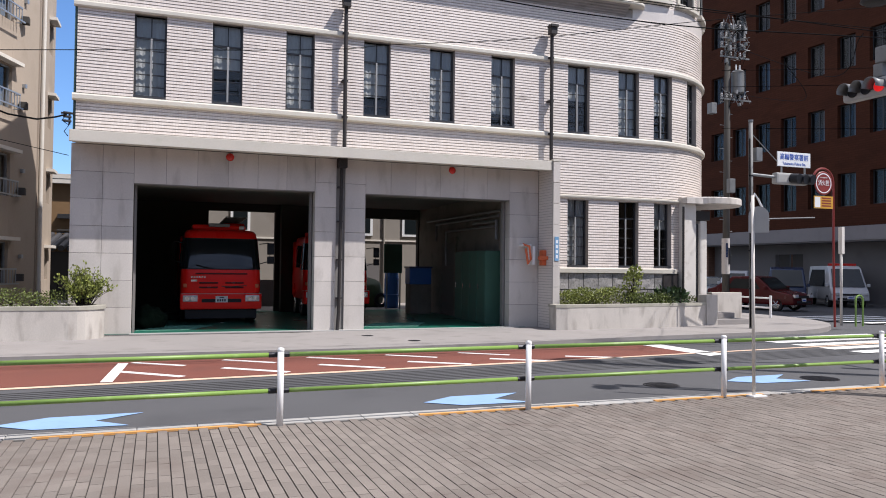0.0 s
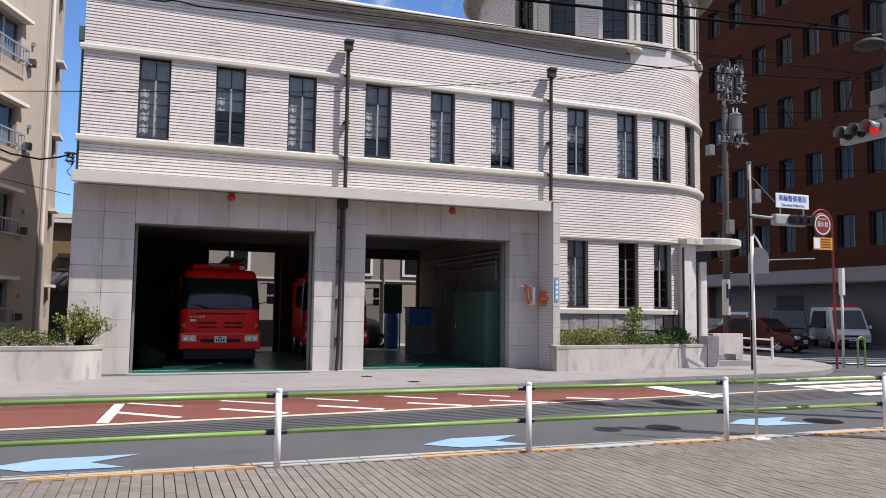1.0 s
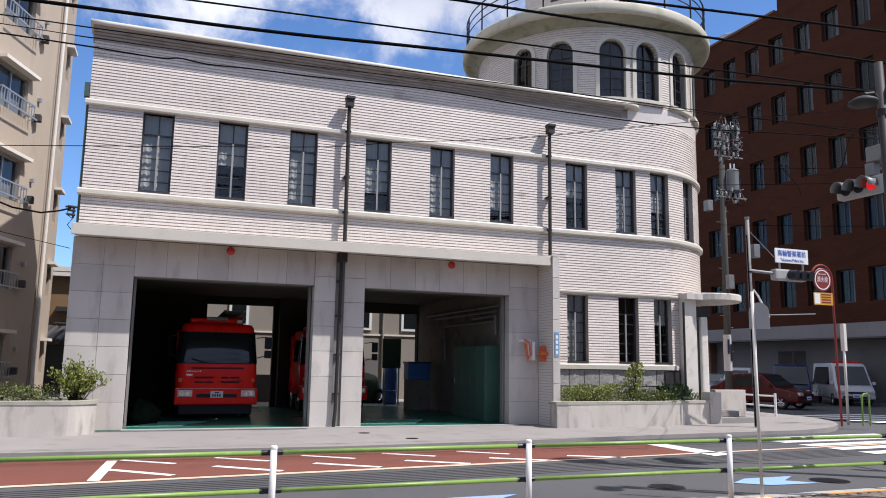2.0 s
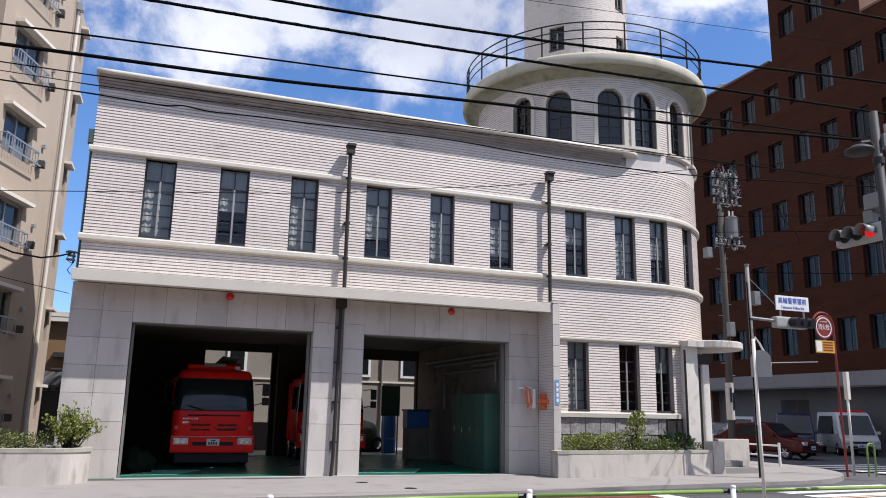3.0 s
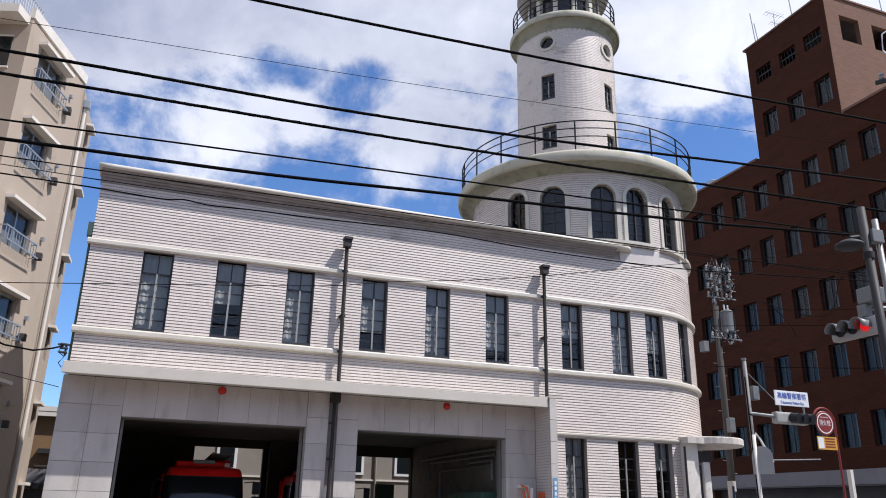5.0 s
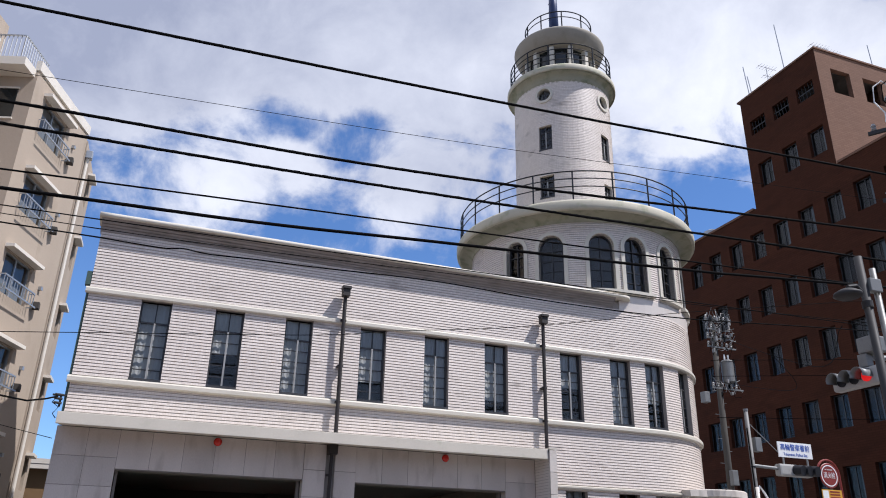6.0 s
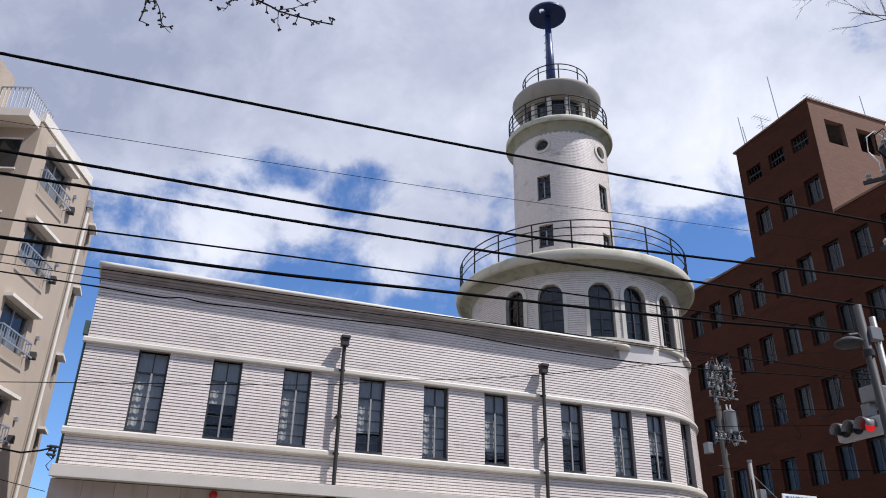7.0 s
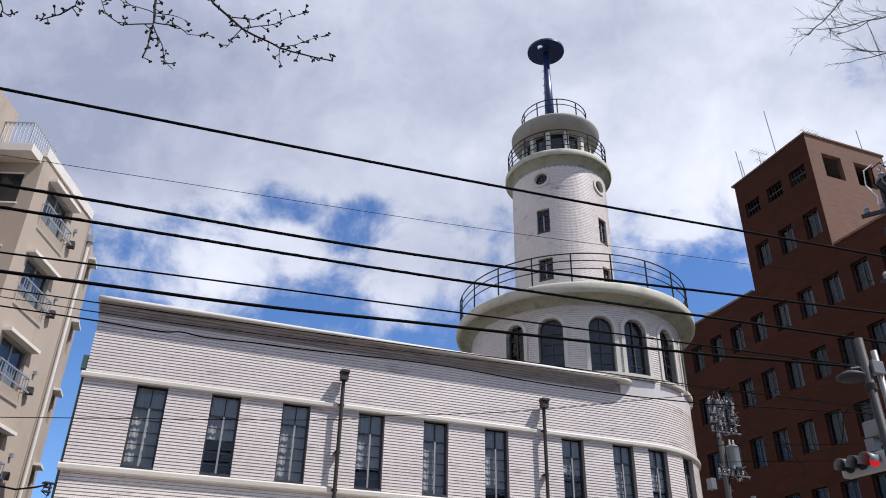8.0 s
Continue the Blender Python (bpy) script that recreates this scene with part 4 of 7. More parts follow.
solo("low_wall", box(bmesh.new(), 14.2, 14.62, -0.62, -0.2, 0.0, 0.98, 0.015), M_PLANTER, "concrete wall end beside the entrance steps", "wall", "structure")
solo("low_wall", box(bmesh.new(), 15.75, 17.0, 1.0, 1.25, 0.0, 1.0, 0.015), M_PLANTER, "low concrete wall at the street corner", "wall", "structure")

# ---- tower ----
TX, TY = 12.49, 3.97
tower = station
DW = [(a, w) for a, w in ((-61.4, 0.36), (-41.9, 0.42), (-17.1, 0.42), (0.8, 0.42), (23.2, 0.42), (45.0, 0.42), (67.0, 0.42))]
RD = 3.86
drum = ring(XC, R, RD)
DH = [(RD * radians(a), w, 10.12, 12.1, "arch") for a, w in DW]
course_wall("drum_wall", drum, -math.pi * RD, math.pi * RD, 9.1, 12.62, DH, tower, (-99, 99), 0.26, 0.25)
for uc, hw, zb, zt, ar in DH:
    fr = sash_window(tower, drum, uc, hw, zb, zt, "arch", 0.14, 4, 0.0, "round-arched tower window with a cream surround")
    part("surround", band(bmesh.new(), drum, outline(uc, hw, zb, zt, "arch"), outline(uc, hw, zb, zt, "arch", 0.13), -0.05, 0.12), M_TRIM, fr, "cream moulded arch surround")
    part("sill_stone", sweep(bmesh.new(), [(-0.02, zb - 0.13), (-0.16, zb - 0.1), (-0.16, zb), (0.1, zb)], drum, [uc - hw - 0.2 + (2 * hw + 0.4) * i / 4 for i in range(5)]), M_TRIM, fr)
uc = RD * radians(-86)
part("blind_niche", band(bmesh.new(), drum, outline(uc, 0.22, 10.5, 11.15, "arch"), outline(uc, 0.22, 10.5, 11.15, "arch", 0.1), -0.04, 0.05), M_TRIM, tower)
# dark liner added so that sky does not show through the drum
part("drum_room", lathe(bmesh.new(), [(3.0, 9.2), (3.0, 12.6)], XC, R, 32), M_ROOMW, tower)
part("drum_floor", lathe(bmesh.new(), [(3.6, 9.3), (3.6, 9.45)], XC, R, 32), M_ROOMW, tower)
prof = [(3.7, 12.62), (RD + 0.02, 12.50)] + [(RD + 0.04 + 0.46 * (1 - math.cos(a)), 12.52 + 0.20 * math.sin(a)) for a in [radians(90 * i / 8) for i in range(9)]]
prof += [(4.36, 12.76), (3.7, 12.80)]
part("gallery_soffit", lathe(bmesh.new(), prof, XC, R, 96), M_SOFFIT, tower, "moss-stained curved gallery soffit with shade in its colour", True)
prof = [(4.1, 12.74), (4.42, 12.73), (4.46, 12.78), (4.47, 12.86), (4.47, 13.02), (4.43, 13.10), (4.2, 13.14), (3.6, 13.1)]
part("gallery_rim", lathe(bmesh.new(), prof, XC, R, 96), M_RIM, tower, "cream gallery rim with moss stains", True)


def gallery_rail(cx, cy, r, z0, heights, posts, name="railing", rr=0.024):
    g = part(name, tube(bmesh.new(), [(cx + r * math.sin(2 * math.pi * i / 72), cy - r * math.cos(2 * math.pi * i / 72), z0 + heights[0]) for i in range(72)], rr, 6, True), M_IRON, tower, "black iron gallery railing")
    for h in heights[1:]:
        part("rail", tube(bmesh.new(), [(cx + r * math.sin(2 * math.pi * i / 72), cy - r * math.cos(2 * math.pi * i / 72), z0 + h) for i in range(72)], rr * 0.8, 6, True), M_IRON, g)
    for i in range(posts):
        a = 2 * math.pi * (i + 0.35) / posts
        x, y = cx + r * math.sin(a), cy - r * math.cos(a)
        part("post", rods(((x, y, z0 - 0.02), (x, y, z0 + heights[0]), rr * 1.15), n=6), M_IRON, g)


gallery_rail(XC, R, 4.32, 13.10, (1.12, 0.84, 0.54), 20)
RS = 1.94
shaft = ring(TX, TY, RS)
base_a = -30.75
SH = []
for dphi, zb, zt, hw, kind in ((-20, 16.55, 17.62, 0.27, None), (57, 16.3, 17.4, 0.27, None), (-20, 14.5, 15.45, 0.29, None), (57, 14.2, 15.2, 0.27, None), (-20, 18.70, 19.36, 0.33, "round"), (57, 18.60, 19.26, 0.33, "round")):
    SH.append((RS * radians(base_a + dphi), hw, zb, zt, kind))
course_wall("shaft_wall", shaft, -math.pi * RS, math.pi * RS, 13.2, 19.65, SH, tower, (-99, 99), 0.2, 0.22, 0.07, M_GROUTP, 0.008)
for uc, hw, zb, zt, kind in SH:
    if kind == "round":
        circ = lambda r: [(uc + r * math.cos(2 * math.pi * i / 24), (zb + zt) / 2 + r * math.sin(2 * math.pi * i / 24)) for i in range(24)]
        pw = part("window", band(bmesh.new(), shaft, circ(0.27), circ(0.37), -0.05, 0.15, True), M_TRIM, tower, "small round tower window")
        bm = bmesh.new()
        bm.faces.new([bm.verts.new((*shaft(u, 0.1), z)) for u, z in circ(0.28)])  # faces outwards
        bmesh.ops.triangulate(bm, faces=bm.faces[:])
        part("pane", bm, M_GLASS, pw).visible_shadow = False
        part("glazing_bar", bar(bar(bmesh.new(), shaft, uc - 0.012, uc + 0.012, zb + 0.05, zt - 0.05, 0.08, 0.11, 1), shaft, uc - 0.27, uc + 0.27, (zb + zt) / 2 - 0.012, (zb + zt) / 2 + 0.012, 0.08, 0.11, 3), M_SASHD, pw)
    else:
        sash_window(tower, shaft, uc, hw, zb, zt, None, 0.07, 3, 0.0, "small dark steel window in the tower shaft")
part("shaft_core", rods(((TX, TY, 13.2), (TX, TY, 19.6), 1.2), n=16), M_ROOMW, tower)
part("shaft_foot", lathe(bmesh.new(), [(RS + 0.005, 13.0), (RS + 0.06, 13.0), (RS + 0.06, 13.34), (RS + 0.005, 13.38)], TX, TY, 64, True), M_TRIM, tower)
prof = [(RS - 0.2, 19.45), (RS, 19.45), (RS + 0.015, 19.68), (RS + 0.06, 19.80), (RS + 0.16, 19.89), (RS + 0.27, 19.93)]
part("lookout_soffit", lathe(bmesh.new(), prof, TX, TY, 72), M_SOFFIT, tower, "stained soffit below the lookout with shade in its colour", True)
prof = [(RS + 0.1, 19.935), (RS + 0.28, 19.925), (RS + 0.30, 19.96), (RS + 0.30, 20.13), (RS + 0.26, 20.2), (RS - 0.2, 20.22)]
part("lookout_rim", lathe(bmesh.new(), prof, TX, TY, 72), M_RIM, tower, "cream rim below the lookout", True)
gallery_rail(TX, TY, 2.08, 20.2, (1.05, 0.8, 0.55, 0.3), 14)
RL = 1.5
look_ring = ring(TX, TY, RL)
for i in range(12):
    a = i * 30 - 12
    part("lookout_pier", sweep(bmesh.new(), [(0, 20.2), (0, 21.62), (0.2, 21.62), (0.2, 20.2)], look_ring, [RL * radians(a - 3.5), RL * radians(a), RL * radians(a + 3.5)]), M_TRIM, tower)
part("lookout_sill", lathe(bmesh.new(), [(1.3, 20.2), (RL + 0.01, 20.2), (RL + 0.01, 20.7), (1.3, 20.7)], TX, TY, 48, True), M_TRIM, tower)
part("lookout_core", lathe(bmesh.new(), [(1.28, 20.2), (1.28, 21.7)], TX, TY, 32), M_DGLASS, tower, "dark lookout windows")
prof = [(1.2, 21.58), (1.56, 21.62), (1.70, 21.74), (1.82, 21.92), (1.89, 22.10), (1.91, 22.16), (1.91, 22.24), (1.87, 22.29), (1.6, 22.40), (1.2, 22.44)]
part("lookout_roof", lathe(bmesh.new(), prof, TX, TY, 72), M_ROOFU, tower, "rounded weathered cream lookout roof darkened as if shaded", True)
part("mast_plinth", lathe(bmesh.new(), [(1.1, 22.44), (1.1, 22.56), (0.4, 22.62)], TX, TY, 40), M_NAVY, tower)
gallery_rail(TX, TY, 1.42, 22.42, (0.98, 0.7), 10)
AX, AY = TX - 0.14, TY + 0.08
bm = rod(bmesh.new(), (AX, AY, 22.5), (AX, AY, 27.35), 0.24, 14, 0.13)
part("mast", bm, M_NAVY, tower, "dark blue tapered steel mast", True)
for i in range(9):
    part("mast_rung", rods(((AX - 0.24, AY - 0.18, 23.2 + i * 0.42), (AX - 0.24, AY + 0.02, 23.2 + i * 0.42), 0.012), n=5), M_NAVY, tower)
n = 40
bm = bmesh.new()
hole = Vector((-0.42, -0.22))
ringo = [(0.86 * math.cos(2 * math.pi * i / n), 0.86 * math.sin(2 * math.pi * i / n)) for i in range(n)]
ringh = [(hole.x + 0.13 * math.cos(2 * math.pi * i / n), hole.y + 0.13 * math.sin(2 * math.pi * i / n)) for i in range(n)]
V = [[bm.verts.new((AX + x, AY + y, z + (0.07 if r is ringh else 0.0) * s)) for x, y in r] for r in (ringo, ringh) for z, s in ((27.42, 0), (27.52, 0))]
for i in range(n):
    j = (i + 1) % n
    for a, b in ((0, 2), (1, 3), (0, 1), (2, 3)):
        bm.faces.new((V[a][i], V[a][j], V[b][j], V[b][i]))
bmesh.ops.recalc_face_normals(bm, faces=bm.faces)
part("mast_disc", bm, M_NAVY, tower, "dark blue disc with a round hole on the mast")
part("mast_tip", rods(((AX, AY, 27.5), (AX, AY, 28.0), 0.03), ((AX, AY, 27.5), (AX, AY, 27.6), 0.3)), M_NAVY, tower)

# unseen backdrop added behind the pavement: closes the street and darkens window reflections
solo("rear_terrace", boxes((-45, -12, -37, -34, -0.05, 9.0), (-12, 22, -38, -35, -0.05, 8.2), (22, 60, -37, -34, -0.05, 10.0)), M_OCHRE, "unseen plain dull brown backdrop for the window reflections", "building", "structure")
t = thing("drain_grate", "dark narrow steel drain grate before the garage door", "drain", at=(-2.3, -0.1, 0.05))
part("channel", boxes((-3.02, -1.75, -0.24, -0.10, 0.045, 0.054)), M_IRON, t)
for i in range(30):
    part("grate_bar", boxes((-3.0 + 0.042 * i, -2.982 + 0.042 * i, -0.235, -0.105, 0.0545, 0.060)), M_GALV, t)


# ---- garage interior ----
solo("floor", boxes((-3.2, 8.3, -0.02, 9.3, -0.05, 0.062)), M_FLOOR, "glossy green painted garage floor", "floor", "structure")
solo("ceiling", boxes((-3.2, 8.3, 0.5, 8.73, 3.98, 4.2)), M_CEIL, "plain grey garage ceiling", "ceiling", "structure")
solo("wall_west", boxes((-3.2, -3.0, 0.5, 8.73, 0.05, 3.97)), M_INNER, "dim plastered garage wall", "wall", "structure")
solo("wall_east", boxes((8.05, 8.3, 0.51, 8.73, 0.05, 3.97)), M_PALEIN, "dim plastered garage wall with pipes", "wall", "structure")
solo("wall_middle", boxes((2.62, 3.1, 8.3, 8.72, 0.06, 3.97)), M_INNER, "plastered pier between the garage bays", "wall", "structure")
for x, y in ((-1.2, 0.62), (1.35, 0.66), (3.75, 0.62), (6.2, 0.7), (-1.2, 2.6), (1.2, 2.6), (5.1, 2.6)):
    t = thing("ceiling_light", "slim fluorescent strip light on the garage ceiling", "ceiling light", "garage strip lights", at=(x, y, 3.97))
    part("housing", boxes((x - 0.65, x + 0.65, y - 0.09, y + 0.09, 3.92, 3.978), bev=0.01), M_SIGNW, t)
    part("tube", rods(((x - 0.6, y, 3.90), (x + 0.6, y, 3.90), 0.018)), M_LAMP, t)
t = thing("wall_pipes", "grey pipework bracketed to the garage wall", "pipe", at=(8.0, 4, 3))
for k, z in enumerate((3.45, 3.3, 3.0)):
    part("pipe", tube(bmesh.new(), [(7.95, 0.9 + 0.2 * k, z), (7.95, 7.5 - k, z), (7.95, 7.5 - k, z - 0.6 * k)], 0.04, 8), M_GALV, t)
part("pipe", tube(bmesh.new(), [(7.93, 1.2, 2.6), (7.93, 1.2, 3.15), (7.93, 3.0, 3.15)], 0.045, 8), M_GALV, t)
t = thing("garage_door_frame", "pale framed inner door in the garage wall", "door", at=(8.0, 5.5, 0))
part("frame", boxes((7.99, 8.045, 4.7, 4.85, 0.06, 2.6), (7.99, 8.045, 6.0, 6.15, 0.06, 2.6), (7.98, 8.045, 4.6, 6.25, 2.6, 2.78)), M_PALEIN, t)
part("leaf", boxes((8.0, 8.04, 4.86, 5.99, 0.07, 2.58)), M_CEIL, t)
# boxes added for a green sheen along the east wall, shaped as lockers
for i in range(4):
    y = 1.1 + i * 0.62
    t = thing("locker", "tall grey-green box standing in for the garage wall's green sheen", "locker", "garage lockers", at=(7.8, y, 0.062))
    part("body", box(bmesh.new(), 7.55, 8.04, y, y + 0.6, 0.063, 2.25, 0.01), M_GNET, t)
    part("door", boxes((7.535, 7.549, y + 0.02, y + 0.58, 0.12, 2.2)), M_GNET, t)
    part("handle", boxes((7.515, 7.534, y + 0.48, y + 0.51, 1.1, 1.25)), M_CHROME, t)
t = thing("cabinet", "pale grey storage cabinet on the garage floor", "cabinet", at=(7.3, 6.7, 0.062))
part("body", box(bmesh.new(), 6.95, 7.75, 6.4, 7.0, 0.063, 1.12, 0.015), M_PALEIN, t)
part("door", boxes((6.97, 7.34, 6.385, 6.399, 0.1, 1.08), (7.36, 7.73, 6.385, 6.399, 0.1, 1.08)), M_PALEIN, t)
t = thing("crate", "dark blue plastic crate on the cabinet", "crate", at=(7.3, 6.7, 1.12))
part("body", box(bmesh.new(), 6.92, 7.75, 6.42, 6.98, 1.121, 1.75, 0.03), M_BLUEP, t)
part("rim", boxes((6.89, 7.78, 6.39, 7.01, 1.70, 1.765), bev=0.01), M_NAVY, t)
t = thing("barrel", "blue plastic barrel standing in the yard", "barrel", at=(7.5, 10.6, 0))
part("body", lathe(bmesh.new(), [(0.27, 0.061), (0.29, 0.2), (0.30, 0.6), (0.30, 1.2), (0.27, 1.55), (0.2, 1.62)], 7.5, 10.6, 24), M_BLUEP, t, "", True)
part("hoop", lathe(bmesh.new(), [(0.30, 0.55), (0.32, 0.57), (0.32, 0.6), (0.30, 0.62)], 7.5, 10.6, 24, True), M_BLUEP, t)
t = thing("covered_motorcycle", "motorcycle under a dark cover in the yard", "motorcycle", at=(6.7, 11.4, 0))
bm = bmesh.new()
bmesh.ops.create_icosphere(bm, subdivisions=4, radius=1.0, matrix=Matrix.Translation((6.7, 11.6, 0.55)) @ Matrix.Diagonal((0.75, 0.5, 0.72, 1)))
for v in bm.verts:
    v.co += Vector((0.06, 0.06, 0.12)) * noise.noise(v.co * 3.1)
    v.co.z = max(v.co.z, 0.055)
part("cover", bm, M_LEAFD, t, "", True)
for x in (6.15, 7.2):
    w = lathe(bmesh.new(), [(0.16, -0.05), (0.3, -0.05), (0.3, 0.05), (0.16, 0.05)], 0, 0, 20, True)
    part("wheel", w, M_BLACK, t).matrix_basis = pose(x - 6.7, 11.1 - 11.4, 0.35, 90, 0, 0)
t = thing("notice_panel", "pale green panel standing by the yard", "panel", at=(7.1, 9.6, 0))
part("board", box(bmesh.new(), 6.85, 7.6, 9.5, 9.55, 1.5, 2.65, 0.01), M_GNET, t)
for x in (6.95, 7.5):
    part("leg", boxes((x, x + 0.05, 9.5, 9.55, 0.055, 1.5)), M_ALU, t)
t = thing("hose_net", "green hose net heaped on the garage floor", "hose", at=(-1.7, 2.0, 0.062))
bm = bmesh.new()
bmesh.ops.create_icosphere(bm, subdivisions=4, radius=1.0, matrix=Matrix.Translation((-1.8, 2.0, 0.2)) @ Matrix.Diagonal((0.45, 0.6, 0.42, 1)))
for v in bm.verts:
    v.co += v.normal * 0.12 * noise.noise(v.co * 6)
    v.co.z = max(v.co.z, 0.063)
part("net", bm, M_NETD, t, "", True)

def floor_net(x0, x1, y0, y1, label):
    """A knotted net spread flat on the floor: crossing cords with a little slack."""
    t = thing("floor_net", label, "net", "garage floor nets", at=((x0 + x1) / 2, (y0 + y1) / 2, 0.063))
    rnd = random.Random(int(x0 * 10))
    bm = bmesh.new()
    nx, ny = int((x1 - x0) / 0.16), int((y1 - y0) / 0.16)
    for i in range(nx + 1):
        x = x0 + (x1 - x0) * i / nx
        tube(bm, [(x + 0.5 * (y0 + (y1 - y0) * k / 6 - y0) + rnd.uniform(-0.02, 0.02), y0 + (y1 - y0) * k / 6, 0.07) for k in range(7)], 0.007, 4)
    for i in range(ny + 1):
        y = y0 + (y1 - y0) * i / ny
        tube(bm, [(x0 + (x1 - x0) * k / 10 + 0.5 * (y - y0), y + rnd.uniform(-0.02, 0.02), 0.071) for k in range(11)], 0.007, 4)
    tagged(part("netting", bm, M_NETC, t), kind="stuff")


floor_net(-2.1, -0.9, 0.7, 2.2, "pale green cord net laid on the garage floor")
floor_net(3.7, 5.3, 0.7, 2.0, "pale green cord net laid flat by the doorway")

# ---- yard behind the station ----
t = thing("rear_house", "pale plastered house behind the station yard", "house", at=(4, 15, 0))
part("wall", boxes((-3, 12.5, 15.0, 22, 0.05, 8.0)), M_REAR, t)
part("roof", boxes((-3.3, 12.8, 14.7, 22.3, 8.0, 8.3)), M_RTILE, t)
for x in (7.0, 9.3, 1.4):
    w = part("window", boxes((x, x + 0.85, 14.93, 14.995, 3.2, 4.35)), M_SIGNW, t, "white-framed window")
    part("pane", boxes((x + 0.12, x + 0.73, 14.92, 14.929, 3.32, 4.25)), M_DGLASS, w)
part("downpipe", rods(((8.4, 14.93, 0.06), (8.4, 14.93, 7.9), 0.05)), M_REAR, t)
part("ledge", boxes((-3, 12.5, 14.95, 14.998, 2.95, 3.02)), M_APTW, t)
for a in ((5.7, 8.1, 14.6, 14.8, 0.05, 1.9), (-2.8, 3.6, 12.6, 12.8, 0.05, 1.15)):
    solo("yard_wall", boxes(a), M_LOWER, "grey block wall across the yard", "wall", "structure")


# ---- vehicles (built at the origin, nose towards -y) ----
def wheel(parent, x, y, r, w=0.22):
    a = lathe(bmesh.new(), [(r * 0.62, -w / 2), (r * 0.95, -w / 2), (r, -w / 2 + 0.04), (r, w / 2 - 0.04), (r * 0.95, w / 2), (r * 0.62, w / 2)], 0, 0, 28, True)
    wh = part("wheel", a, M_BLACK, parent, "", True)
    wh.matrix_basis = pose(x, y, r + 0.0, 0, 90, 0)
    rim = bmesh.new()
    lathe(rim, [(r * 0.63, -w * 0.35), (r * 0.63, w * 0.35)], 0, 0, 20)
    for k in range(5):
        a = 2 * math.pi * k / 5
        for s in (1, -1):
            rod(rim, (0, 0, s * w * 0.38), (r * 0.56 * math.cos(a), r * 0.56 * math.sin(a), s * w * 0.38), 0.035, 6)
    o = part("rim", rim, M_CHROME, None)
    o.parent = wh


def side_body(prof, half, bev=0.06, taper=0.0, zt=1.0):
    bm = extrude_x(bmesh.new(), prof, -half, half)
    if taper:
        for v in bm.verts:
            if v.co.z > zt:
                v.co.x *= 1 - taper * (v.co.z - zt)
    bmesh.ops.bevel(bm, geom=bm.edges[:], offset=bev, segments=3, affect="EDGES", profile=0.6)
    return bm


def quad_panel(bm, pts, t=0.012):
    """A thin plate through four corners."""
    p = [Vector(q) for q in pts]
    n = (p[1] - p[0]).cross(p[3] - p[0]).normalized() * t
    a, b = [bm.verts.new(q) for q in p], [bm.verts.new(q + n) for q in p]
    bm.faces.new(a[::-1])
    bm.faces.new(b)
    for i in range(4):
        bm.faces.new((a[i], a[(i + 1) % 4], b[(i + 1) % 4], b[i]))
    bmesh.ops.recalc_face_normals(bm, faces=bm.faces)
    return bm


CAB = [(0.55, 1.09, 0.03), (0.90, 1.12, 0.0), (1.30, 1.12, 0.015), (1.55, 1.11, 0.05), (2.45, 1.04, 0.25), (2.60, 1.01, 0.31), (2.68, 0.96, 0.40), (2.71, 0.86, 0.55)]


def cab_plan(z, grow=0.0, back=2.1, n=6):
    """The cab's outline at a height, from its back left round the nose to its back right."""
    for (za, wa, fa_), (zb, wb, fb_) in zip(CAB, CAB[1:]):
        if za <= z <= zb:
            q = (z - za) / (zb - za)
            w, f = wa + (wb - wa) * q + grow, fa_ + (fb_ - fa_) * q - grow
            break
    r = 0.24
    left_ = [(-w + r - r * math.cos(a), f + r - r * math.sin(a)) for a in [radians(90 * k / n) for k in range(n + 1)]]
    bow = [(x, f - 0.035 * (1 - (x / (w - r)) ** 2)) for x in [(w - r) * (-0.75 + 0.25 * k) for k in range(7)]]
    return [(-w, back)] + left_ + bow + [(-x, y) for x, y in left_[::-1]] + [(w, back)]


def shell(bm, rows, close):
    R_ = [[bm.verts.new((x, y, z)) for x, y in pts] for pts, z in rows]
    k = len(R_[0])
    for a, b in zip(R_, R_[1:]):
        for q in range(k if close else k - 1):
            bm.faces.new((a[q], a[(q + 1) % k], b[(q + 1) % k], b[q]))
    if close:
        bm.faces.new(R_[0][::-1])
        bm.faces.new(R_[-1])
    bmesh.ops.recalc_face_normals(bm, faces=bm.faces)
    return bm


